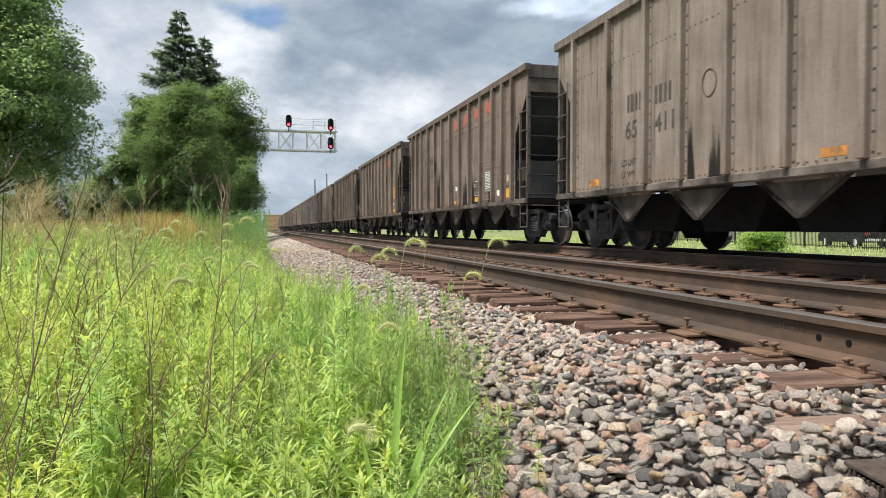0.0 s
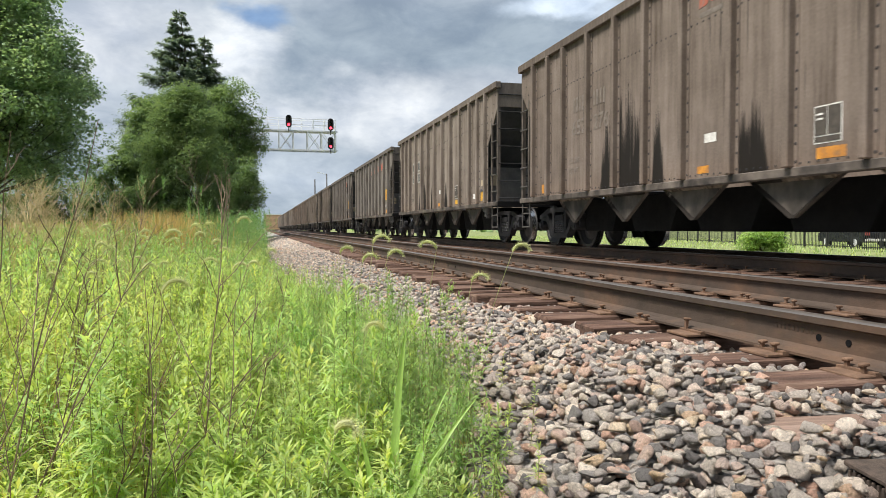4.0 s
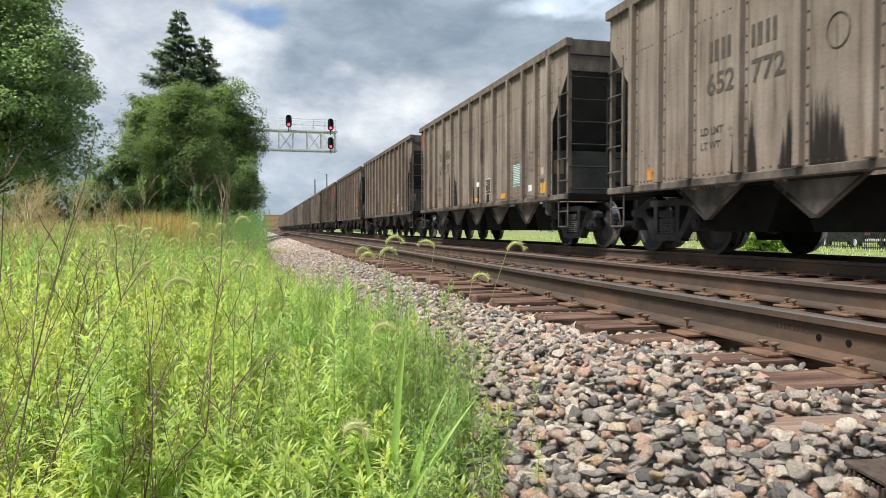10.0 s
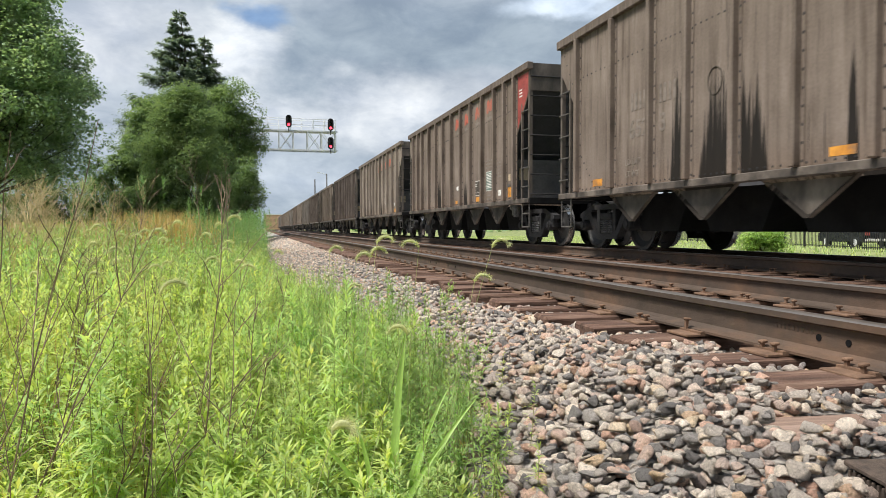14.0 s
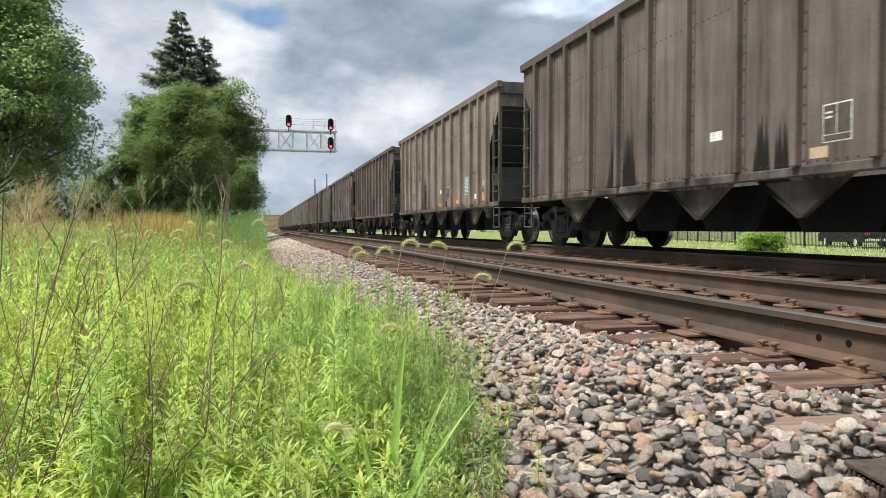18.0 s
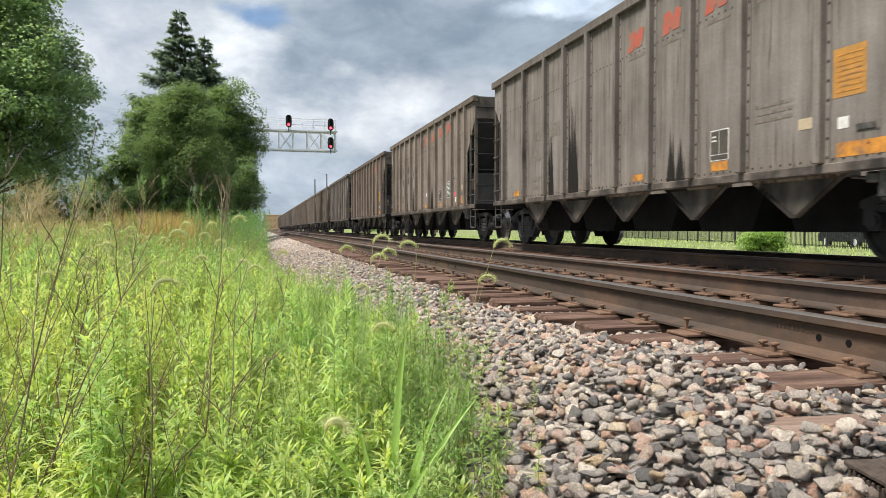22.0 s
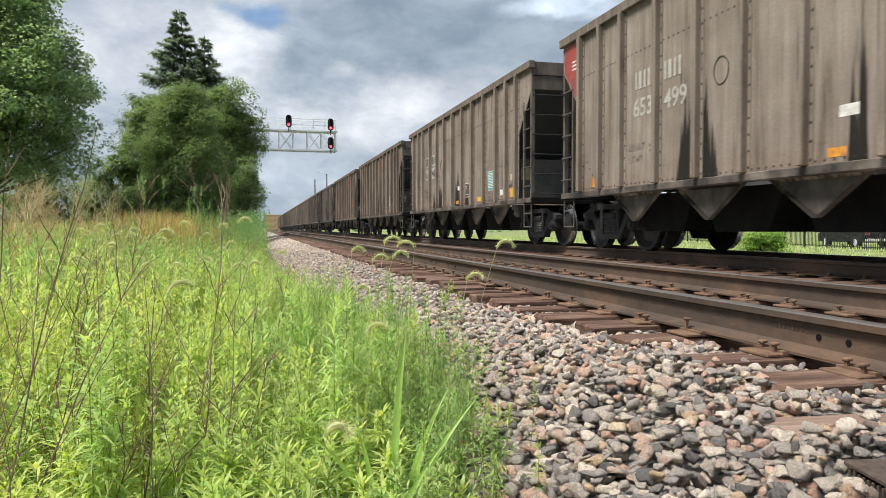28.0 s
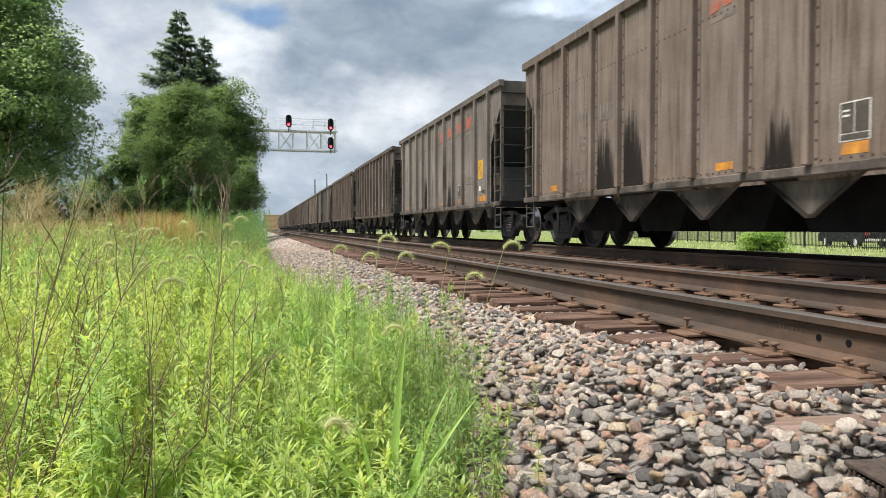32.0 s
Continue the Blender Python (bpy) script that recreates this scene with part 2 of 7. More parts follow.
# near black: coal soot plus the shade under the cars, put into the colour
M_DARK_SHADE = material("sooty_steel", [(0.3, (0.006, 0.006, 0.007)), (0.7, (0.014, 0.014, 0.014))], 3, 6, 0.8, 0.0, 0.2, 20, spec=0.1)
M_POST = material("sooty_brown_post", [(0.3, (0.05, 0.042, 0.036)), (0.7, (0.16, 0.132, 0.112))], 3, 6, 0.65, 0, 0.1, 20, (1, 1, 0.4))
M_SPRING = material("dusty_coil_spring", [(0.3, (0.045, 0.045, 0.048)), (0.7, (0.12, 0.118, 0.118))], 9, 5, 0.6, 0, 0.1, 40)
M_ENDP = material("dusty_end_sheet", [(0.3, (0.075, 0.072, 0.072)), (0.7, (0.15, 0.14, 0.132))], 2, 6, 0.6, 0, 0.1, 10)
# dark grey with a slight blue tint over the whole sheet
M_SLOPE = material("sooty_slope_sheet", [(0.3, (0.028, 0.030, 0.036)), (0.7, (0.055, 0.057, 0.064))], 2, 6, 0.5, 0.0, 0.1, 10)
M_CAST = material("dusty_cast_steel", [(0.3, (0.014, 0.014, 0.016)), (0.7, (0.040, 0.039, 0.041))], 6, 6, 0.7, 0.0, 0.3, 40, spec=0.25)
M_WHEEL = material("wheel_steel", [(0.3, (0.010, 0.010, 0.011)), (0.7, (0.024, 0.023, 0.023))], 5, 5, 0.6, 0.0, 0.15, 30)
M_TREADDULL = material("worn_grab_iron", [(0.3, (0.05, 0.046, 0.043)), (0.7, (0.16, 0.15, 0.14))], 12, 4, 0.5, 0.3, 0.05, 80)
M_TREAD = material("polished_steel", [(0.3, (0.45, 0.45, 0.46)), (0.7, (0.6, 0.6, 0.6))], 20, 3, 0.25, 1.0, 0.05, 80)
M_ORANGE = material("reflective_orange", [(0.38, (0.25, 0.14, 0.07)), (0.5, (0.50, 0.21, 0.04)), (0.66, (0.68, 0.31, 0.05))], 5, 6, 0.5, 0, 0.05, 50)
M_YELLOW = material("reflective_yellow", [(0.36, (0.36, 0.21, 0.07)), (0.48, (0.62, 0.33, 0.04)), (0.66, (0.75, 0.42, 0.05))], 5, 6, 0.5, 0, 0.05, 50)
M_WHITE = material("white_stencil", [(0.3, (0.5, 0.48, 0.45)), (0.6, (0.78, 0.77, 0.74))], 8, 6, 0.6, 0, 0.0)
M_PATCH = material("pale_number_patch", [(0.3, (0.30, 0.275, 0.245)), (0.6, (0.43, 0.41, 0.375))], 5, 6, 0.6, 0, 0.0)
M_FADED = material("faded_dark_stencil", [(0.3, (0.05, 0.042, 0.037)), (0.7, (0.10, 0.085, 0.07))], 8, 6, 0.7, 0, 0.0)
M_RED = material("faded_red_paint", [(0.36, (0.24, 0.15, 0.12)), (0.48, (0.36, 0.105, 0.07)), (0.64, (0.46, 0.09, 0.06))], 5, 6, 0.65, 0, 0.0)
M_REDC = material("red_corner_paint", [(0.35, (0.22, 0.045, 0.04)), (0.65, (0.36, 0.07, 0.06))], 3, 6, 0.6, 0, 0.0)
M_GHOST = material("ghost_stencil", [(0.35, (0.12, 0.10, 0.085)), (0.6, (0.21, 0.175, 0.15))], 9, 6, 0.7, 0, 0.0)
M_CREAM = material("cream_label", [(0.3, (0.38, 0.30, 0.20)), (0.7, (0.52, 0.42, 0.29))], 8, 6, 0.6, 0, 0.0)
M_PINK = material("pink_chalk", [(0.3, (0.55, 0.08, 0.10)), (0.7, (0.75, 0.14, 0.17))], 8, 6, 0.6, 0, 0.0)
M_NOTICE = material("faded_orange_notice", [(0.3, (0.33, 0.17, 0.05)), (0.7, (0.50, 0.25, 0.06))], 6, 6, 0.6, 0, 0.0)
M_TEALDIM = material("faded_teal_panel", [(0.3, (0.09, 0.13, 0.11)), (0.7, (0.16, 0.22, 0.19))], 5, 5, 0.6, 0, 0.0)
M_GREENP = material("dark_green_panel", [(0.3, (0.03, 0.07, 0.055)), (0.7, (0.05, 0.11, 0.085))], 5, 5, 0.6, 0, 0.0)
M_CHALK = material("worn_pale_spray_paint", [(0.38, (0.10, 0.095, 0.09)), (0.52, (0.22, 0.22, 0.225)), (0.7, (0.42, 0.42, 0.43))], 7, 6, 0.7, 0, 0.0)
M_SPRAY = material("worn_spray_paint", [(0.35, (0.018, 0.018, 0.02)), (0.58, (0.04, 0.039, 0.04)), (0.75, (0.11, 0.10, 0.095))], 6, 6, 0.7, 0, 0.0, stretch=(1, 2, 0.6))
M_TEAL = material("teal_panel", [(0.3, (0.07, 0.22, 0.22)), (0.7, (0.12, 0.32, 0.32))], 5, 5, 0.6, 0, 0.0)
M_BLACK = material("black_panel", [(0.3, (0.02, 0.02, 0.02)), (0.7, (0.05, 0.05, 0.05))], 5, 4, 0.6, 0, 0.0)
M_RAIL = material("rusty_rail_side", [(0.25, (0.042, 0.030, 0.023)), (0.5, (0.072, 0.051, 0.039)), (0.75, (0.15, 0.085, 0.052))], 2.5, 8, 0.75, 0.1, 0.2, 60, (1, 0.5, 1))
M_RAILTOP = material("worn_rail_top", [(0.3, (0.20, 0.17, 0.15)), (0.7, (0.36, 0.32, 0.29))], 4, 5, 0.38, 0.8, 0.05, 60, (1, 0.1, 1))
M_PLATE = material("rusty_tie_plate", [(0.3, (0.10, 0.058, 0.037)), (0.7, (0.21, 0.125, 0.08))], 12, 6, 0.85, 0.0, 0.3, 90)
M_TIE = material("weathered_tie_wood", [(0.3, (0.05, 0.028, 0.020)), (0.5, (0.125, 0.07, 0.05)), (0.7, (0.24, 0.155, 0.115))], 6, 8, 0.9, 0, 0.7, 26, (0.35, 3.2, 3.2))
M_RUSTD = material("dark_rust", [(0.3, (0.035, 0.026, 0.021)), (0.7, (0.11, 0.08, 0.062))], 30, 6, 0.85, 0, 0.4, 120)
M_TIEOLD = material("bleached_tie_wood", [(0.3, (0.12, 0.075, 0.055)), (0.5, (0.26, 0.175, 0.135)), (0.7, (0.40, 0.29, 0.235))], 5, 8, 0.9, 0, 0.8, 26, (0.3, 4, 4))
STONE_RAND = [(0.0, (0.24, 0.24, 0.25)), (0.10, (0.42, 0.42, 0.43)), (0.20, (0.62, 0.61, 0.61)), (0.32, (0.92, 0.86, 0.80)), (0.42, (1.12, 1.08, 1.00)), (0.50, (1.14, 0.80, 0.66)), (0.57, (0.95, 0.78, 0.70)),
              (0.66, (0.60, 0.60, 0.62)), (0.76, (1.02, 0.95, 0.86)), (0.84, (1.42, 1.34, 1.24)), (0.90, (1.10, 0.90, 0.62)), (0.95, (0.98, 0.66, 0.54)), (1.0, (0.36, 0.35, 0.36))]
STONE_BASE = [(0.28, (0.30, 0.278, 0.262)), (0.42, (0.52, 0.478, 0.442)), (0.56, (0.63, 0.58, 0.535)), (0.72, (0.82, 0.76, 0.71))]
M_STONE = material("ballast_stone", STONE_BASE, 3.2, 8, 0.85, 0, 0.9, 7, rand_stops=STONE_RAND, rand_by="object")
M_STONES = material("ballast_stones", STONE_BASE, 120, 8, 0.85, 0, 0.9, 260, rand_stops=STONE_RAND, rand_by="island")
M_BALLAST = material("ballast_bed", [(0.3, (0.13, 0.12, 0.11)), (0.5, (0.30, 0.275, 0.25)), (0.7, (0.46, 0.42, 0.385))], 14, 8, 0.95, 0, 1.0, 30)
M_GROUND = material("grassy_soil", [(0.3, (0.10, 0.13, 0.04)), (0.5, (0.19, 0.23, 0.08)), (0.7, (0.30, 0.30, 0.13))], 1.2, 9, 0.95, 0, 0.8, 18)
LEAF_RAND = [(0.0, (0.75, 0.88, 0.75)), (0.4, (1.0, 1.05, 0.95)), (0.85, (1.10, 1.08, 0.95)), (1.0, (1.20, 1.09, 0.85))]
M_LEAF = material("weed_leaf", [(0.3, (0.41, 0.53, 0.185)), (0.7, (0.63, 0.665, 0.275))], 1.6, 4, 0.55, 0, 0.0, rand_stops=LEAF_RAND, rand_by="island", translucent=0.5)
M_LEAF2 = material("fine_weed_leaf", [(0.3, (0.365, 0.53, 0.215)), (0.7, (0.55, 0.655, 0.31))], 1.6, 4, 0.55, 0, 0.0, rand_stops=LEAF_RAND, rand_by="island", translucent=0.5)
M_WITHER = material("withered_leaf", [(0.3, (0.30, 0.28, 0.09)), (0.55, (0.48, 0.40, 0.14)), (0.75, (0.64, 0.50, 0.20))], 3, 5, 0.8, 0, 0.0, rand_stops=[(0, (0.55, 0.6, 0.5)), (0.6, (1, 1, 1)), (1, (1.2, 1.1, 0.8))], rand_by="island", translucent=0.3)
M_BLADE = material("broad_grass_blade", [(0.3, (0.36, 0.56, 0.14)), (0.7, (0.48, 0.67, 0.20))], 8, 4, 0.45, 0, 0.0, stretch=(6, 6, 0.5), translucent=0.45)
M_LEAFM = material("soft_weed_leaf", [(0.3, (0.25, 0.40, 0.14)), (0.5, (0.36, 0.48, 0.19)), (0.7, (0.52, 0.54, 0.26))], 0.9, 5, 0.6, 0, 0.0, rand_stops=LEAF_RAND, rand_by="island", translucent=0.45)
M_BANK = material("dark_weed_leaf", [(0.3, (0.11, 0.22, 0.08)), (0.7, (0.20, 0.33, 0.13))], 1.5, 4, 0.6, 0, 0.0, rand_stops=LEAF_RAND, rand_by="island", translucent=0.4)
M_LEAF3 = material("far_weed_leaf", [(0.3, (0.22, 0.31, 0.12)), (0.7, (0.42, 0.43, 0.20))], 0.6, 5, 0.6, 0, 0.0, rand_stops=LEAF_RAND, rand_by="island", translucent=0.45)
M_GRASS = material("grass_blade", [(0.3, (0.34, 0.46, 0.16)), (0.7, (0.56, 0.60, 0.26))], 3, 4, 0.5, 0, 0.0, rand_stops=LEAF_RAND, rand_by="island", translucent=0.45)
M_FIELD = material("mown_field_grass", [(0.3, (0.40, 0.50, 0.22)), (0.7, (0.60, 0.66, 0.34))], 0.4, 5, 0.6, 0, 0.0, rand_stops=LEAF_RAND, rand_by="island", translucent=0.4)
M_DRY = material("dry_stalk", [(0.3, (0.12, 0.08, 0.06)), (0.7, (0.30, 0.215, 0.15))], 8, 5, 0.85, 0, 0.2, 60)
M_DRYGRASS = material("dry_grass", [(0.3, (0.42, 0.33, 0.16)), (0.7, (0.60, 0.48, 0.25))], 2, 5, 0.8, 0, 0.0, rand_stops=[(0, (0.7, 0.75, 0.6)), (1, (1.2, 1.05, 0.9))], rand_by="island", translucent=0.3)
M_FOX = material("foxtail_bristle", [(0.3, (0.54, 0.57, 0.30)), (0.7, (0.72, 0.73, 0.44))], 20, 5, 0.7, 0, 0.4, 200, translucent=0.35)
TREE_RAND = [(0.0, (0.72, 0.78, 0.74)), (0.5, (0.98, 1.0, 0.95)), (1.0, (1.25, 1.22, 1.05))]
M_TREE = [material(n, st, 0.5, 5, 0.7, 0, 0.0, rand_stops=TREE_RAND, rand_by="island", spec=0.15, translucent=0.5) for n, st in (
    ("maple_leaf", [(0.3, (0.27, 0.38, 0.26)), (0.7, (0.40, 0.51, 0.36))]),
    ("spruce_needle", [(0.3, (0.14, 0.19, 0.175)), (0.7, (0.22, 0.275, 0.245))]),
    ("elm_leaf", [(0.3, (0.15, 0.225, 0.125)), (0.7, (0.235, 0.315, 0.175))]))]
M_BARK = material("bark", [(0.3, (0.05, 0.04, 0.033)), (0.7, (0.13, 0.105, 0.085))], 6, 7, 0.9, 0, 0.8, 20, (2, 2, 0.4))
M_STEM = material("weed_stem", [(0.3, (0.24, 0.28, 0.10)), (0.7, (0.40, 0.40, 0.17))], 6, 4, 0.7, 0, 0.0)
M_STRAW = material("straw_stalk", [(0.3, (0.42, 0.32, 0.16)), (0.7, (0.62, 0.49, 0.28))], 8, 5, 0.85, 0, 0.2, 60)
M_BUSH = material("bush_leaf", [(0.3, (0.26, 0.40, 0.12)), (0.7, (0.42, 0.54, 0.2))], 2, 5, 0.6, 0, 0.0, rand_stops=LEAF_RAND, rand_by="island", translucent=0.4)
M_GLASSD = material("dark_window_glass", [(0.3, (0.02, 0.022, 0.025)), (0.7, (0.04, 0.044, 0.05))], 1, 2, 0.12, 0, 0.0)
M_REDCAR = material("dark_red_paint", [(0.3, (0.20, 0.02, 0.02)), (0.7, (0.30, 0.03, 0.03))], 2, 3, 0.25, 0.1, 0.0)
M_BRICKW = material("far_window", [(0.3, (0.30, 0.18, 0.12)), (0.7, (0.40, 0.26, 0.19))], 2, 3, 0.5, 0, 0.0)
M_HOUSE = material("grey_siding", [(0.3, (0.30, 0.29, 0.30)), (0.7, (0.42, 0.41, 0.42))], 2, 5, 0.8, 0, 0.1, 20)
M_ROOF = material("grey_shingles", [(0.3, (0.16, 0.15, 0.16)), (0.7, (0.26, 0.25, 0.26))], 5, 6, 0.9, 0, 0.3, 30)
M_GALV = material("galvanised_steel", [(0.3, (0.62, 0.64, 0.66)), (0.7, (0.80, 0.82, 0.84))], 4, 5, 0.6, 0.0, 0.1, 30)
M_SIGNAL = material("signal_black", [(0.3, (0.012, 0.012, 0.013)), (0.7, (0.03, 0.03, 0.03))], 6, 4, 0.6, 0, 0.05, 30)
M_LENS = glow("red_lens", (1.0, 0.03, 0.05), 6.0)
M_BRICK = material("far_brick", [(0.3, (0.42, 0.25, 0.17)), (0.7, (0.58, 0.38, 0.27))], 1.2, 7, 0.9, 0, 0.2, 10)
M_FENCE = material("black_fence", [(0.3, (0.012, 0.012, 0.013)), (0.7, (0.03, 0.03, 0.03))], 6, 4, 0.5, 0, 0.05, 30)
M_CARPAINT = material("dark_car_paint", [(0.3, (0.015, 0.017, 0.02)), (0.7, (0.03, 0.033, 0.04))], 2, 3, 0.25, 0.2, 0.0)

# ---------------------------------------------------------------- mesh helpers


def bm_new():
    return bmesh.new()


def box(bm, x0, x1, y0, y1, z0, z1, bevel=0.0):
    r = bmesh.ops.create_cube(bm, size=1.0, matrix=Matrix.LocRotScale(((x0 + x1) / 2, (y0 + y1) / 2, (z0 + z1) / 2), None, (x1 - x0, y1 - y0, z1 - z0)))
    if bevel > 0:
        edges = list({e for v in r["verts"] for e in v.link_edges})
        bmesh.ops.bevel(bm, geom=edges, offset=bevel, segments=1, affect="EDGES")


def rod(bm, a, b, r, seg=6, r2=None):
    """A round bar from a to b."""
    a, b = Vector(a), Vector(b)
    d = b - a
    m = Matrix.Translation((a + b) / 2) @ d.to_track_quat("Z", "Y").to_matrix().to_4x4()
    bmesh.ops.create_cone(bm, cap_ends=True, segments=seg, radius1=r, radius2=r if r2 is None else r2, depth=d.length, matrix=m)


def tube(bm, pts, radii, seg=5):
    """One connected round stem through the points."""
    rings = []
    for k, p in enumerate(pts):
        d = (Vector(pts[min(k + 1, len(pts) - 1)]) - Vector(pts[max(k - 1, 0)])).normalized()
        u = d.cross(Vector((0.31, 0.83, 0.17))).normalized()
        v = d.cross(u)
        rings.append([bm.verts.new(Vector(p) + (u * math.cos(a * 2 * math.pi / seg) + v * math.sin(a * 2 * math.pi / seg)) * radii[k]) for a in range(seg)])
    for p, q in zip(rings, rings[1:]):
        for a in range(seg):
            bm.faces.new((p[a], p[(a + 1) % seg], q[(a + 1) % seg], q[a]))
    bm.faces.new(list(reversed(rings[0])))
    bm.faces.new(rings[-1])


def bar(bm, a, b, w, h, up=(0, 0, 1)):
    """A rectangular bar from a to b, w across and h thick."""
    a, b = Vector(a), Vector(b)
    d = b - a
    zx = d.normalized()
    xx = zx.cross(Vector(up))
    if xx.length < 1e-4:
        xx = zx.cross(Vector((1, 0, 0)))
    xx.normalize()
    yx = zx.cross(xx)
    m = Matrix((xx, yx, zx)).transposed().to_4x4()
    bmesh.ops.create_cube(bm, size=1.0, matrix=Matrix.Translation((a + b) / 2) @ m @ Matrix.Diagonal((w, h, d.length, 1)))


def prism(bm, pts, x0, x1):
    """A polygon in the y-z plane extruded along x."""
    lo = [bm.verts.new((x0, p[0], p[1])) for p in pts]
    hi = [bm.verts.new((x1, p[0], p[1])) for p in pts]
    n = len(pts)
    bm.faces.new(lo)
    bm.faces.new(list(reversed(hi)))
    for k in range(n):
        bm.faces.new((lo[k], hi[k], hi[(k + 1) % n], lo[(k + 1) % n]))
    bmesh.ops.recalc_face_normals(bm, faces=bm.faces)


def finish(bm, name, mat, smooth=False):
    me = bpy.data.meshes.new(name)
    bm.to_mesh(me)
    bm.free()
    for mm in (mat if isinstance(mat, (list, tuple)) else [mat]):
        me.materials.append(mm)
    if smooth:
        me.shade_smooth()
    return me


def part(name, bm, mat, parent, label="", smooth=False):
    ob = new(name, finish(bm, name, mat, smooth))
    ob.parent = parent
    if label:
        ob["label"] = label
    return ob


def share(ob, parent, m):
    """One more part on the same mesh."""
    o = new(ob.name.split(".")[0], ob.data)
    o.parent = parent
    o.matrix_local = m
    if "label" in ob:
        o["label"] = ob["label"]
    return o


def soup(name, verts, faces, mat, parent=None, smooth=False):
    """One mesh from numpy verts and faces."""
    me = bpy.data.meshes.new(name)
    f = np.asarray(faces, dtype=np.int32)
    me.vertices.add(len(verts))
    me.vertices.foreach_set("co", np.asarray(verts, dtype=np.float32).ravel())
    k = f.shape[1]
    me.loops.add(f.size)
    me.loops.foreach_set("vertex_index", f.ravel())
    me.polygons.add(len(f))
    me.polygons.foreach_set("loop_start", np.arange(0, f.size, k, dtype=np.int32))
    me.polygons.foreach_set("loop_total", np.full(len(f), k, dtype=np.int32))
    me.update(calc_edges=True)
    me.validate()
    me.materials.append(mat)
    if smooth:
        me.shade_smooth()
    ob = new(name, me)
    ob.parent = parent
    return ob


# ---------------------------------------------------------------- ground and track
TRACK_NEAR, TRACK_FAR = 3.155, 7.35
GAUGE2 = 0.755
CURVE_Y, CURVE_R = 207.0, 2000.0


def bend(y):
    return max(0.0, y - CURVE_Y) ** 2 / (2 * CURVE_R)


def slope(y):
    return max(0.0, y - CURVE_Y) / CURVE_R


YS = [-420, -200, -60, -20] + [-10 + 2 * k for k in range(0, 60)] + [110 + 10 * k for k in range(0, 56)]


def ribbon(bm, prof, ys, cx, mat_of=None):
    """Sweeps an x-z profile along the track's line; the profile is open if its ends differ."""
    rings = [[bm.verts.new((cx + bend(y) + px, y, pz)) for px, pz in prof] for y in ys]
    for a, b in zip(rings, rings[1:]):
        for k in range(len(prof) - 1):
            f = bm.faces.new((a[k], b[k], b[k + 1], a[k + 1]))
            if mat_of:
                f.material_index = mat_of(k)
    bmesh.ops.recalc_face_normals(bm, faces=bm.faces)


RAIL_PROF = [(-0.037, -0.008), (-0.030, -0.001), (0, 0.0), (0.030, -0.001), (0.037, -0.008), (0.037, -0.036), (0.012, -0.048), (0.009, -0.09), (0.012, -0.145),
             (0.030, -0.163), (0.076, -0.174), (0.076, -0.186), (-0.076, -0.186), (-0.076, -0.174), (-0.030, -0.163), (-0.012, -0.145), (-0.009, -0.09), (-0.012, -0.048), (-0.037, -0.036), (-0.037, -0.008)]

ground = None


def build_ground():
    """One sheet to the horizon: verge, two ballast shoulders, field."""
    bm = bm_new()
    prof = [(-900, -0.75), (-60, -0.75), (-12, -0.66), (-3, -0.60), (-0.2, -0.56), (0.35, -0.50), (0.8, -0.43), (1.35, -0.30), (1.8, -0.285),
            (9.0, -0.285), (10.2, -0.5), (12, -0.72), (30, -0.8), (80, -0.8), (900, -0.8)]
    ys = [-900, -420, -200, -60, -20] + [-10 + 2 * k for k in range(0, 60)] + [110 + 20 * k for k in range(0, 28)] + [1200, 2500]
    rings = [[bm.verts.new((px + (bend(min(y, 700)) if -2 < px < 20 else 0), y, pz)) for px, pz in prof] for y in ys]
    for a, b in zip(rings, rings[1:]):
        for k in range(len(prof) - 1):
            f = bm.faces.new((a[k], a[k + 1], b[k + 1], b[k]))
            f.material_index = 1 if 5 <= k <= 9 else 0
    ob = new("ground", finish(bm, "ground", [M_GROUND, M_BALLAST], True))
    return tagged(ob, "green grassy ground with a grey ballast bed", "ground", kind="structure")


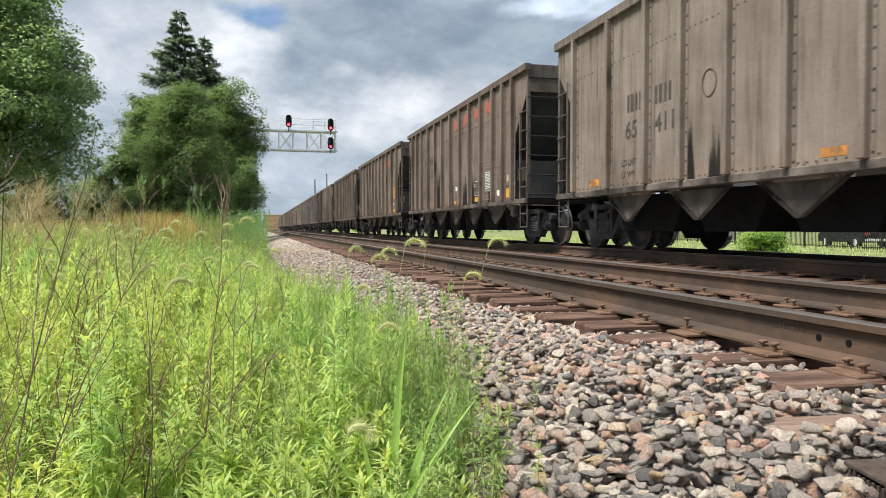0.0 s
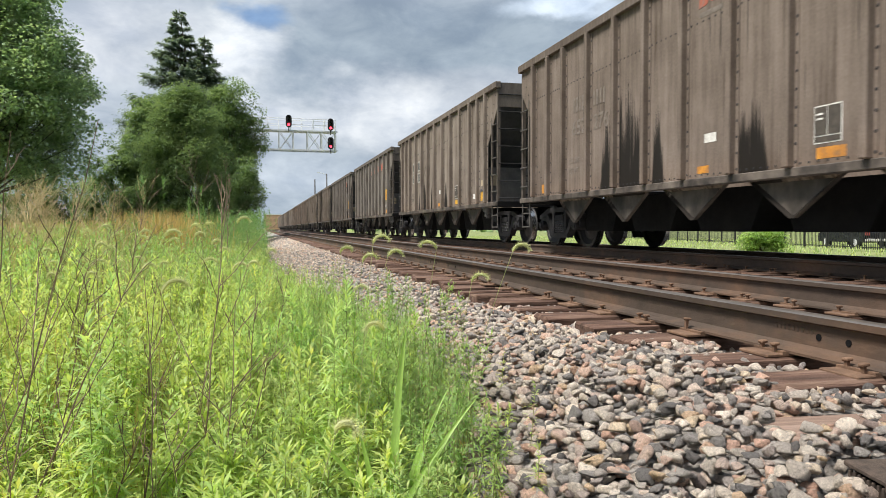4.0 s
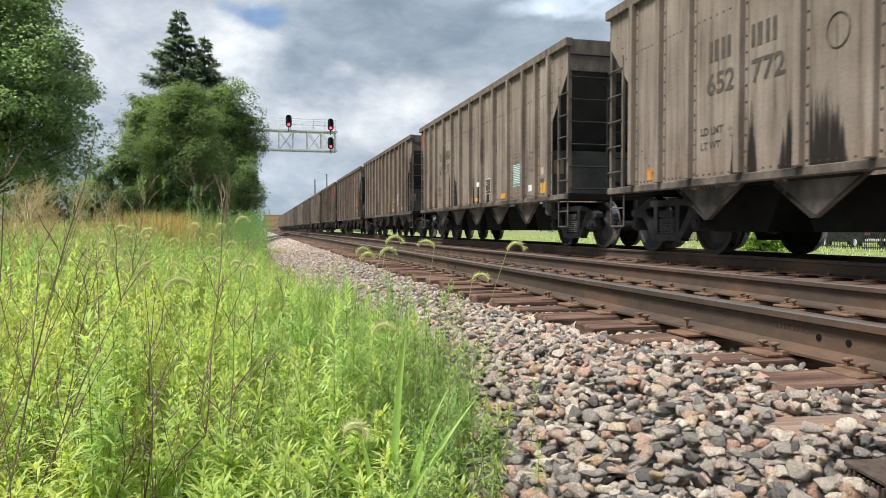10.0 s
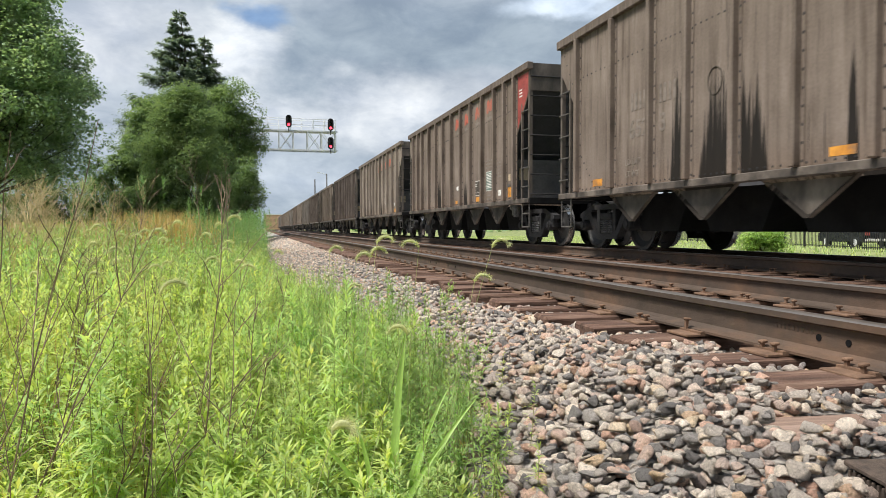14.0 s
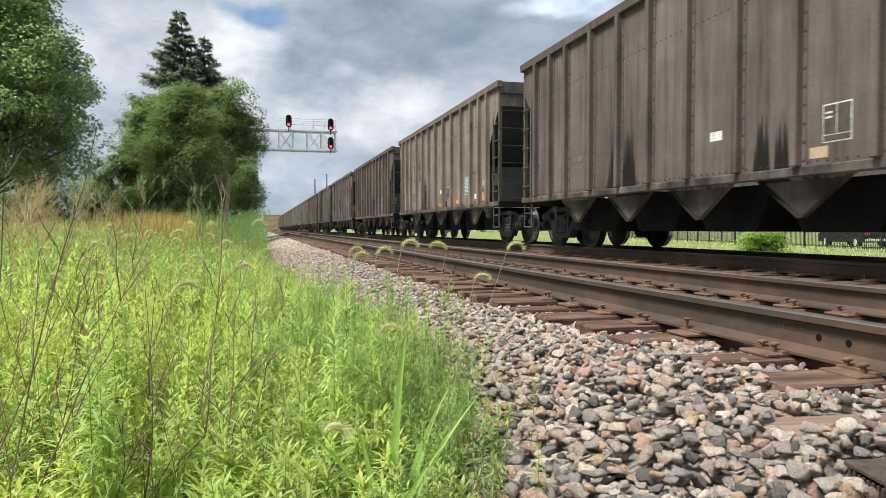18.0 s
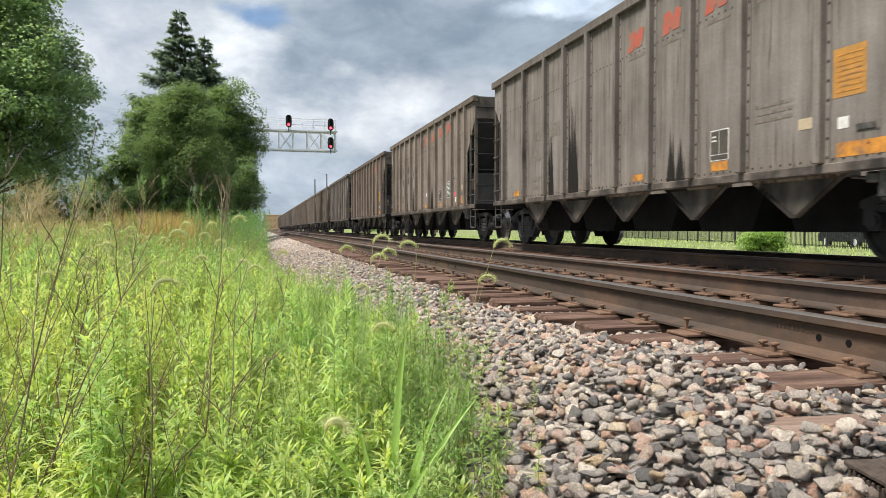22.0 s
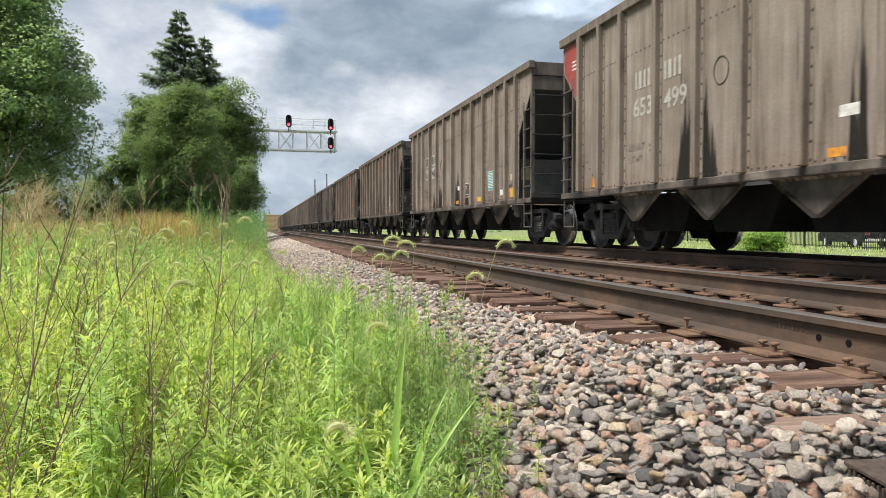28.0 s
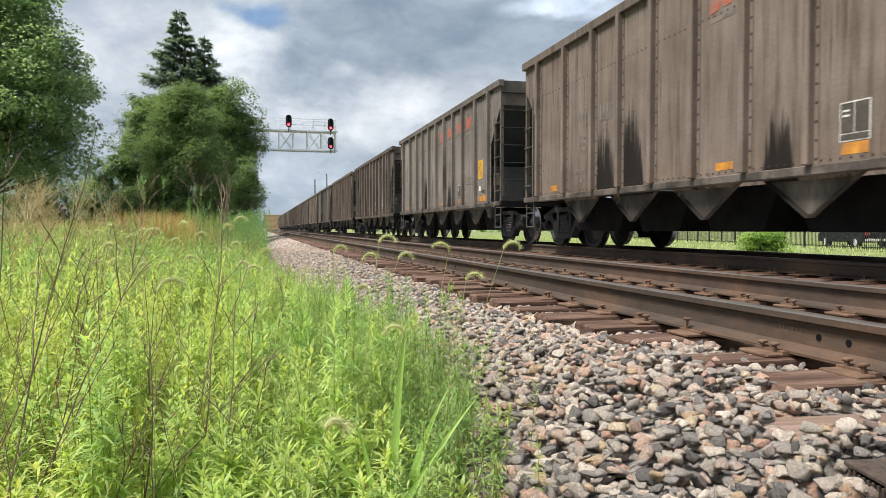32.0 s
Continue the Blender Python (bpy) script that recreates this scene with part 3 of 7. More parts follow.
def build_tracks():
    rnd = random.Random(5)
    out = []
    tie_mesh = []
    for k in range(6):
        bm = bm_new()
        box(bm, -1.3, 1.3, -0.112, 0.112, -0.18, 0.0, 0.012)
        for v in bm.verts:
            v.co.y += rnd.uniform(-0.012, 0.012)
            v.co.z += rnd.uniform(-0.008, 0.004)
        tie_mesh.append(finish(bm, "tie", M_TIE))
    bm = bm_new()
    box(bm, -0.19, 0.17, -0.098, 0.098, 0.0, 0.016, 0.004)
    box(bm, -0.105, -0.08, -0.098, 0.098, 0.012, 0.026)
    box(bm, 0.08, 0.105, -0.098, 0.098, 0.012, 0.026)
    plate = finish(bm, "tie_plate", M_PLATE)
    bm = bm_new()
    box(bm, -0.008, 0.008, -0.008, 0.008, -0.05, 0.034)
    box(bm, -0.014, 0.022, -0.016, 0.016, 0.03, 0.044, 0.004)
    spike = finish(bm, "spike", M_PLATE)
    for cx, name, near in ((TRACK_NEAR, "railway_track", True), (TRACK_FAR, "railway_track", False)):
        e = tagged(new(name), "two rusty steel rails on weathered wooden ties in ballast", "railway track", kind="structure")
        for side in (-1, 1):
            bm = bm_new()
            ribbon(bm, RAIL_PROF, YS, cx + side * GAUGE2, lambda k: 1 if k in (0, 1, 2, 3) else 0)
            part("rail", bm, [M_RAIL, M_RAILTOP], e)
        y = -2.0
        n = 0
        special = [-1.92, -1.41, -0.92, -0.40, 0.10, 0.61, 1.12, 1.62, 2.30, 2.80, 3.42, 3.92] if near else []
        ys = list(special)
        y = 4.42 if near else -2.0
        while y < 62:
            ys.append(y)
            y += 0.495 + rnd.uniform(-0.035, 0.035)
        for y in ys:
            o = new("tie", tie_mesh[rnd.randrange(6)])
            o.parent = e
            lat = rnd.uniform(-0.05, 0.05)
            o.matrix_local = pose(cx + bend(y) + lat, y, -0.202, 0, rnd.uniform(-0.4, 0.4), rnd.uniform(-1.2, 1.2))
            if y < (34 if near else 22):
                for side in (-1, 1):
                    p = new("tie_plate", plate)
                    p.parent = e
                    p.matrix_local = pose(cx + side * GAUGE2, y, -0.203, 0, 0, 0 if side < 0 else 180)
                    if y > (20 if near else 12):
                        continue
                    for dx, dy in ((-0.115, 0.05), (0.115, -0.05)) + (((-0.135, -0.05),) if rnd.random() < 0.6 else ()):
                        s = new("spike", spike)
                        s.parent = e
                        lift = rnd.choice((0.0, 0.0, 0.004, 0.012)) + (0.03 if near and side < 0 and dx == -0.115 and abs(y - 3.42) < 0.01 else 0)
                        s.matrix_local = pose(cx + side * GAUGE2 + dx * 0.82, y + dy, -0.19 + lift, rnd.uniform(-6, 6), rnd.uniform(-6, 6), 0 if dx < 0 else 180)
        verts, faces = [], []
        y = ys[-1] + 0.5
        lots = []
        while y < 640:
            lots.append(y)
            y += 0.5 if y < 220 else 1.0
        y = -2.5
        while y > -110:
            lots.append(y)
            y -= 0.5
        for y in lots:
            c = cx + bend(y)
            b0 = len(verts)
            for dx in (-1.3, 1.3):
                for dy in (-0.11, 0.11):
                    for dz in (-0.38, -0.202):
                        verts.append((c + dx, y + dy, dz))
            for q in ((0, 1, 3, 2), (4, 6, 7, 5), (0, 4, 5, 1), (2, 3, 7, 6), (1, 5, 7, 3)):
                faces.append([b0 + i for i in q])
        tagged(soup("far_ties", verts, faces, M_TIE, e), kind="stuff")
        out.append(e)
    return out


ground = build_ground()
tracks = build_tracks()

# ---------------------------------------------------------------- the train
SPEED, PITCH_T, T_FIRST = 10.296, 1.3988, 1.419
CAR_LEN = SPEED * PITCH_T
HALF = 6.41
SIDE_X = 1.6
WHEEL_R = 0.457


def hopper_car(body_mat, ribs, plain=False):
    """A covered-end rapid-discharge coal hopper: side sheets, ribs, chords, end cages, chutes, two bogies."""
    car = new("coal_hopper_car")
    SH = [(-5.58, 1.06), (5.58, 1.06), (5.58, 2.52), (6.34, 3.40), (6.34, 3.92), (-6.34, 3.92), (-6.34, 3.40), (-5.58, 2.52)]
    for sx in (-1, 1):
        bm = bm_new()
        prism(bm, SH, sx * (SIDE_X - 0.02), sx * SIDE_X)
        part("side_sheet", bm, body_mat, car)
        bm = bm_new()
        box(bm, sx * SIDE_X - 0.075, sx * SIDE_X + 0.075, -HALF, HALF, 3.88, 4.04, 0.012)
        part("top_chord", bm, body_mat, car)
        bm = bm_new()
        x0, x1 = sorted((sx * (SIDE_X - 0.12), sx * (SIDE_X + 0.035)))
        box(bm, x0, x1, -6.38, 6.38, 0.955, 1.06, 0.01)
        part("side_sill", bm, M_SILL, car)
    bm = bm_new()
    box(bm, -0.105, 0.0, -0.048, 0.048, 1.06, 3.88, 0.012)
    box(bm, -0.012, 0.0, -0.10, 0.10, 1.06, 3.86)
    if plain:
        bm.free()
        bm = bm_new()
        for y in ribs:
            for sx in (-1, 1):
                box(bm, sx * (SIDE_X + 0.028) - 0.028, sx * (SIDE_X + 0.028) + 0.028, y - 0.05, y + 0.05, 1.06, 3.86)
        tagged(part("ribbing", bm, body_mat, car), kind="stuff")
    else:
        rib = part("rib", bm, body_mat, car)
        rib.matrix_local = pose(-SIDE_X, ribs[0], 0)
    for k, y in enumerate(() if plain else ribs):
        for sx in (-1, 1):
            if k or sx > 0:
                share(rib, car, pose(sx * SIDE_X, y, 0, 0, 0, 0 if sx < 0 else 180))
    # rows of rivets on the visible sides
    verts, faces = [], []

    def rivet(x, y, z, r=0.018):
        b0 = len(verts)
        d = -0.012 if x < 0 else 0.012
        for a in range(5):
            verts.append((x, y + r * math.cos(a * 1.2566), z + r * math.sin(a * 1.2566)))
        verts.append((x + d, y, z))
        for a in range(5):
            faces.append((b0 + a, b0 + (a + 1) % 5, b0 + 5))

    for k, y in enumerate(ribs):
        for j in range(14):
            rivet(-SIDE_X - 0.012, y - 0.075, 1.12 + j * 0.2, 0.021)
        if k < len(ribs) - 1:
            wide = ribs[k + 1] - y
            for j in range(1, 8):
                rivet(-SIDE_X, y + j * wide / 8, 1.1)
                rivet(-SIDE_X, y + j * wide / 8, 3.15)
    for s in (-1, 1):
        for j in range(9):
            rivet(-SIDE_X, s * 5.5, 1.15 + j * 0.16)
        for j in range(6):
            rivet(-SIDE_X, s * (5.56 + j * 0.13), 2.72 + j * 0.2)
        for j in range(5):
            rivet(-SIDE_X, s * (5.42 - j * 0.11), 1.7 - j * 0.12)
    tagged(soup("rivets", verts, faces, M_CAST, car), kind="stuff")
    for s in (-1, 1):
        bm = bm_new()
        box(bm, -SIDE_X + 0.02, SIDE_X - 0.02, s * 6.36 - 0.02, s * 6.36 + 0.02, 3.42, 4.02)
        part("end_panel", bm, M_POST, car)
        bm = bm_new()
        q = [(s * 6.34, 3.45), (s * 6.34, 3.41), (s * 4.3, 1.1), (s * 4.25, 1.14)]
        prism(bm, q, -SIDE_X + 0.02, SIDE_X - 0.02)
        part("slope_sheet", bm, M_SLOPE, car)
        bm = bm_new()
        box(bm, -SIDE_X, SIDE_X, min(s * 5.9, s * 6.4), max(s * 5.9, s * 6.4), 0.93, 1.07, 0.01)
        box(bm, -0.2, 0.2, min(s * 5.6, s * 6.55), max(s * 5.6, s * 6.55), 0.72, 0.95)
        part("end_sill", bm, M_DARK_SHADE, car)
        for x in (-1.56, -0.72, 0.72, 1.56):
            bm = bm_new()
            bar(bm, (x, s * 6.33, 1.05), (x, s * 6.33, 3.9), 0.075, 0.075, (1, 0, 0))
            part("end_post", bm, M_CAST if abs(x) < 1 else M_POST, car)
        bm = bm_new()
        rod(bm, (-1.58, s * 6.39, 0), (-0.70, s * 6.39, 0), 0.014)
        r0 = part("end_rung", bm, M_CAST, car)
        r0.location.z = 1.15
        for k in range(1, 1 if plain else 7):
            share(r0, car, pose(0, 0, 1.15 + 0.43 * k))
        bm = bm_new()
        bar(bm, (-1.59, s * 5.92, 1.0), (-1.59, s * 5.92, 3.2), 0.055, 0.04, (1, 0, 0))
        part("ladder_stile", bm, M_POST, car)
        bm = bm_new()
        rod(bm, (-1.62, s * 5.92, 0), (-1.62, s * 6.37, 0), 0.014)
        r1 = part("side_rung", bm, M_TREADDULL, car)
        r1.location.z = 1.32
        for k in range(1, 1 if plain else 5):
            share(r1, car, pose(0, 0, 1.32 + 0.42 * k))
        bm = bm_new()
        for a, b in (((-1.58, s * 5.9, 0.98), (-1.58, s * 5.9, 0.42)), ((-1.58, s * 5.9, 0.42), (-1.58, s * 6.33, 0.42)), ((-1.58, s * 6.33, 0.42), (-1.58, s * 6.33, 0.98)), ((-1.58, s * 5.9, 0.72), (-1.58, s * 6.33, 0.72))):
            rod(bm, a, b, 0.014)
        part("stirrup_step", bm, M_TREADDULL, car)
        bm = bm_new()
        rod(bm, (-0.72, s * 6.4, 2.45), (0.72, s * 6.4, 2.45), 0.014)
        part("end_grab_bar", bm, M_CAST, car)
        bm = bm_new()
        rod(bm, (-0.74, s * 6.40, 1.3), (-0.2, s * 6.42, 1.22), 0.03)
        rod(bm, (-0.2, s * 6.42, 1.22), (0.5, s * 6.4, 1.5), 0.03)
        part("brake_pipe", bm, M_DARK_SHADE, car)
        bm = bm_new()
        rod(bm, (0, s * 6.5, 0.84), (0, s * 6.98, 0.84), 0.075, 8)
        box(bm, -0.13, 0.13, min(s * 6.93, s * 7.2), max(s * 6.93, s * 7.2), 0.70, 0.98, 0.03)
        part("coupler", bm, M_CAST, car)
        bm = bm_new()
        pts = [(0.45, s * 6.4, 0.75), (0.46, s * 6.65, 0.5), (0.42, s * 6.95, 0.36), (0.38, s * 7.2, 0.4)]
        for a, b in zip(pts, pts[1:]):
            rod(bm, a, b, 0.028, 7)
        part("brake_hose", bm, M_DARK_SHADE, car)
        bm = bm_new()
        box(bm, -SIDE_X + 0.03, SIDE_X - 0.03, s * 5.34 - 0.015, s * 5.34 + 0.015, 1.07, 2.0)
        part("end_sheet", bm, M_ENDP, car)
        if plain:
            continue
        bm = bm_new()
        box(bm, -1.46, -1.24, s * 5.372 - 0.008, s * 5.372 + 0.008, 1.52, 1.80)
        part("placard", bm, M_CREAM, car, "small tan placard")
        # bracket arm and brake gear at the end of the bay
        bm = bm_new()
        rod(bm, (0.9, s * 5.95, 1.7), (0.9, s * 5.25, 1.7), 0.19, 12)
        box(bm, 0.6, 1.1, min(s * 5.5, s * 5.75), max(s * 5.5, s * 5.75), 1.07, 1.55)
        part("brake_reservoir", bm, M_DARK_SHADE, car)
    # sill and chutes coloured near black, underbody shade included in the tone
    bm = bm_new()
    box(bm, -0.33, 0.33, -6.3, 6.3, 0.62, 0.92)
    part("centre_sill", bm, M_DARK_SHADE, car)
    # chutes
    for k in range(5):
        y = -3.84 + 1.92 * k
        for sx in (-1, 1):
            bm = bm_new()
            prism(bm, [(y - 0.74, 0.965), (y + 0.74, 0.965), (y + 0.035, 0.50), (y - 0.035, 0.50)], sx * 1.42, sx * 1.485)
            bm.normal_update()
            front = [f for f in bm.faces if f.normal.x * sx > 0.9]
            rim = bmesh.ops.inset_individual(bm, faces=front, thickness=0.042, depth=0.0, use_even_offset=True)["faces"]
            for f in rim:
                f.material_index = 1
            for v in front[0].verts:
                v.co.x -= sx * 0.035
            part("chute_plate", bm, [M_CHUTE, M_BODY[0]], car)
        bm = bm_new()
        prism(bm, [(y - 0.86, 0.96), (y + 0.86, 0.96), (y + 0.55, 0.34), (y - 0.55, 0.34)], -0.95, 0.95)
        part("chute", bm, M_DARK_SHADE, car)
    bm = bm_new()
    rod(bm, (-1.40, -5.05, 0.70), (-1.40, -5.05, 0.95), 0.105, 14)
    rod(bm, (-1.40, -5.05, 0.66), (-1.40, -5.05, 0.70), 0.07, 10)
    box(bm, -1.50, -1.3, -4.98, -4.84, 0.84, 0.95, 0.02)
    rod(bm, (-1.36, -4.9, 0.88), (-1.36, -4.55, 0.92), 0.018, 8)
    part("valve_box", bm, M_TREADDULL, car, "grey air valve box")
    for s in (-1, 1):
        bogie = part("bogie", bogie_bolster(), M_CAST, car)
        bogie.matrix_local = pose(0, s * 5.45, 0)
        for sx in (-1, 1):
            f = part("side_frame", side_frame(sx), M_CAST, bogie)
            part("spring_nest", springs(sx), M_SPRING, bogie)
        for k in (-1, 1):
            w = part("wheelset", wheelset(), [M_WHEEL, M_TREAD], bogie, smooth=False)
            w.matrix_parent_inverse = Matrix.Translation((0, k * 0.86, WHEEL_R))
    return car


def bogie_bolster():
    bm = bm_new()
    box(bm, -1.0, 1.0, -0.2, 0.2, 0.42, 0.68, 0.03)
    rod(bm, (0, 0, 0.68), (0, 0, 0.74), 0.3, 14)
    for y in (-0.42, 0.42):
        box(bm, -0.85, 0.85, y - 0.06, y + 0.06, 0.33, 0.47, 0.01)
    return bm


def side_frame(sx):
    bm = bm_new()
    X0, X1 = sorted((sx * 0.93, sx * 1.08))
    prism(bm, [(-0.5, 0.74), (0.5, 0.74), (1.0, 0.60), (1.08, 0.60), (1.08, 0.68), (0.58, 0.84), (-0.58, 0.84), (-1.08, 0.68), (-1.08, 0.60), (-1.0, 0.60)], X0, X1)
    for s in (-1, 1):
        prism(bm, [(s * 0.28, 0.22), (s * 0.40, 0.22), (s * 0.80, 0.66), (s * 0.64, 0.72)], X0, X1)
        prism(bm, [(s * 0.25, 0.25), (s * 0.36, 0.25), (s * 0.36, 0.78), (s * 0.25, 0.78)], X0, X1)
        rod(bm, (sx * 0.9, s * 0.86, WHEEL_R), (sx * 1.13, s * 0.86, WHEEL_R), 0.105, 14)
        rod(bm, (sx * 1.13, s * 0.86, WHEEL_R), (sx * 1.16, s * 0.86, WHEEL_R), 0.07, 10)
        box(bm, X0, X1, s * 0.86 - 0.13, s * 0.86 + 0.13, 0.55, 0.64, 0.01)
        box(bm, X0 + 0.02, X1 - 0.02, s * 1.0, s * 1.0 + 0.06 * s if s > 0 else s * 1.0 + 0.05, 0.42, 0.62)
    prism(bm, [(-0.42, 0.19), (0.42, 0.19), (0.36, 0.29), (-0.36, 0.29)], X0, X1)
    box(bm, min(sx * 0.95, sx * 1.10), max(sx * 0.95, sx * 1.10), -0.2, 0.2, 0.55, 0.68, 0.02)
    return bm


def springs(sx):
    """Three coil springs side by side between the frame and the bolster."""
    bm = bm_new()
    for y in (-0.145, 0.0, 0.145):
        seg, turn = 9, 6
        pts = []
        for k in range(turn * seg + 1):
            a = 2 * math.pi * k / seg
            pts.append((sx * 1.035 + 0.058 * math.cos(a), y + 0.058 * math.sin(a), 0.30 + 0.245 * k / (turn * seg)))
        tube(bm, pts, [0.0125] * len(pts), 4)
        bmesh.ops.create_cone(bm, cap_ends=True, segments=8, radius1=0.036, radius2=0.036, depth=0.26, matrix=Matrix.Translation((sx * 1.03, y, 0.42)))
    return bm


def wheelset():
    """Two wheels on an axle, turned profiles round the x axis; material 1 is the polished tread rim."""
    bm = bm_new()
    prof = [(0.05, 0.60), (0.10, 0.66), (0.16, 0.66), (0.20, 0.70), (0.36, 0.725), (0.385, 0.68), (0.470, 0.685), (0.483, 0.695), (0.463, 0.718), (0.457, 0.76), (0.452, 0.82), (0.40, 0.822), (0.375, 0.79), (0.30, 0.755), (0.18, 0.79), (0.115, 0.83), (0.05, 0.83)]
    seg = 28
    for s in (-1, 1):
        rings = [[bm.verts.new((s * x, r * math.cos(2 * math.pi * a / seg), r * math.sin(2 * math.pi * a / seg))) for a in range(seg)] for r, x in prof]
        for i, (p, q) in enumerate(zip(rings, rings[1:])):
            for a in range(seg):
                f = bm.faces.new((p[a], p[(a + 1) % seg], q[(a + 1) % seg], q[a]))
                f.material_index = 1 if i in (8, 9) else 0
    rod(bm, (-0.95, 0, 0), (0.95, 0, 0), 0.085, 12)
    bmesh.ops.recalc_face_normals(bm, faces=bm.faces)
    return bm


CARS = {}


def place_on_track(y):
    return pose(TRACK_FAR + bend(y), y, 0, 0, 0, -math.degrees(math.atan(slope(y))))


def car_y(i, t):
    return SPEED * (T_FIRST + PITCH_T * i - t) - 1.49 - HALF


RIBS_A = [-5.53, -4.4, -3.15, -2.1, -1.05, 0.0, 1.05, 2.05, 3.0, 4.2, 5.53]
RIBS_B = [-5.53, -4.85, -4.1, -3.1, -2.05, -1.05, 0.0, 1.0, 1.95, 2.95, 4.0, 4.75, 5.53]
FACE = -SIDE_X - 0.002
CACHE = {}


def panel(car, name, y0, y1, z0, z1, mat, label="", lift=0.0):
    """A thin painted or stuck-on patch on the visible side; parts of one size share a mesh."""
    w, h = abs(y1 - y0), abs(z1 - z0)
    key = (name, round(w, 3), round(h, 3), mat.name)
    if key not in CACHE:
        bm = bm_new()
        box(bm, -0.001, 0.001, -w / 2, w / 2, -h / 2, h / 2)
        CACHE[key] = finish(bm, name, mat)
    o = new(name, CACHE[key])
    o.parent = car
    o.matrix_local = pose(FACE - lift, (y0 + y1) / 2, (z0 + z1) / 2)
    if label:
        o["label"] = label
    return o


def lettering(car, text, y, z, size, mat):
    """Stencilled characters; y is where they begin, reading towards -y."""
    key = (text, size, mat.name)
    if key not in CACHE:
        cu = bpy.data.curves.new("stencil", "FONT")
        cu.body, cu.size, cu.extrude, cu.offset = text, size, 0.001, size * 0.018
        tmp = bpy.data.objects.new("stencil", cu)
        me = bpy.data.meshes.new_from_object(tmp)
        bpy.data.objects.remove(tmp)
        me.materials.clear()
        me.materials.append(mat)
        CACHE[key] = me
    o = new("stencil", CACHE[key])
    o.parent = car
    o.matrix_local = Matrix(((0, 0, -1, FACE - 0.002), (-1, 0, 0, y), (0, 1, 0, z), (0, 0, 0, 1)))
    return o


def brand(car, y, z, mat):
    """The owner's mark, as plain upright blocks."""
    key = ("mark", mat.name)
    if key not in CACHE:
        bm = bm_new()
        for y0, y1 in ((0.0, 0.062), (0.105, 0.19), (0.25, 0.312), (0.365, 0.43)):
            box(bm, -0.001, 0.001, -y1, -y0, 0.0, 0.27)
        CACHE[key] = finish(bm, "mark", mat)
    o = new("mark", CACHE[key])
    o.parent = car
    o.matrix_local = pose(FACE - 0.003, y, z)


def text_rows(car, name, rows, mat, lift):
    """Unreadable small print, as plain bars in one mesh."""
    key = (name, mat.name, tuple(round(v, 3) for r in rows for v in r))
    if key not in CACHE:
        bm = bm_new()
        for y0, y1, z0, h in rows:
            box(bm, FACE - lift - 0.001, FACE - lift + 0.001, y1, y0, z0, z0 + h)
        CACHE[key] = finish(bm, name, mat)
    o = new(name, CACHE[key])
    o.parent = car
    return tagged(o, kind="stuff")


def data_box(car, y, z):
    p = panel(car, "data_box", y, y - 0.38, z, z + 0.40, M_WHITE, "white-framed data box")
    for y0, y1, z0, z1 in ((0.014, 0.18, 0.085, 0.386), (0.192, 0.366, 0.085, 0.386), (0.014, 0.366, 0.014, 0.073)):
        panel(car, "data_field", y - y0, y - y1, z + z0, z + z1, M_FADED, lift=0.004)
    for k in range(2):
        panel(car, "data_line", y - 0.04, y - 0.13, z + 0.30 - 0.05 * k, z + 0.32 - 0.05 * k, M_WHITE, lift=0.008)
    return p


def notice(car, y, z, w, h, mat, line, rows=10):
    panel(car, "notice_panel", y, y - w, z, z + h, M_WHITE)
    panel(car, "notice_panel", y - 0.015, y - w + 0.015, z + 0.015, z + h - 0.015, mat, lift=0.004)
    text_rows(car, "notice_text", [(y - 0.05, y - w + 0.05 + 0.03 * (k % 3), z + h - 0.07 - k * (h - 0.1) / rows, 0.016) for k in range(rows)], line, 0.007)


def faint_text(car, y, z, rows, w, mat):
    words = []
    for k in range(rows):
        yy, n = y - 0.02 * (k % 2), 0
        while yy > y - w + 0.04 * (k % 3):
            d = 0.05 + 0.035 * ((k * 5 + n * 3) % 4)
            words.append((yy, max(yy - d, y - w), z - k * 0.085, 0.04))
            yy, n = yy - d - 0.022, n + 1
    text_rows(car, "small_text", words, mat, 0.001)


# kind of car, paint, number (two halves), number style, markings
LOOKS = {
    -3: ("B", 1, "", "", "", "T"), -2: ("A", 2, "", "", "", "RN"), -1: ("B", 0, "653", "210", "dark", "OT"),
    0: ("A", 0, "65", "411", "dark", "OC"), 1: ("B", 1, "653", "267", "dark", "RTOSs"), 2: ("A", 1, "65", "70", "faint", "RN"), 3: ("B", 1, "652", "276", "faint", "RTP"),
    4: ("B", 0, "653", "380", "plate", "OC"), 5: ("A", 2, "65", "314", "dark", "RYO"), 6: ("A", 2, "653", "577", "dark", "RYPc"), 7: ("B", 0, "652", "772", "dark", "RGPC"),
    8: ("B", 0, "653", "37", "dark", "tOr"), 9: ("B", 1, "650", "", "faint", "GVr"), 10: ("A", 1, "652", "3", "faint", "RNsC"), 11: ("B", 1, "", "", "", "RTn"),
    12: ("A", 0, "651", "79", "dark", "ROCs"), 13: ("B", 3, "", "", "", "GE"), 14: ("B", 0, "653", "507", "dark", "tO"), 15: ("B", 3, "65", "", "faint", "RGPrg"),
    16: ("A", 2, "65", "", "faint", "RNO"), 17: ("B", 0, "653", "086", "dark", "RGPC"), 18: ("A", 1, "651", "745", "dark", "RN"), 19: ("A", 2, "", "", "", "RNOg"),
    20: ("B", 0, "653", "499", "white", "tOrC"), 21: ("B", 0, "653", "403", "plate", "tOC"), 22: ("B", 1, "653", "647", "faint", "RTOs"), 23: ("A", 1, "651", "", "faint", "RNO"),
}


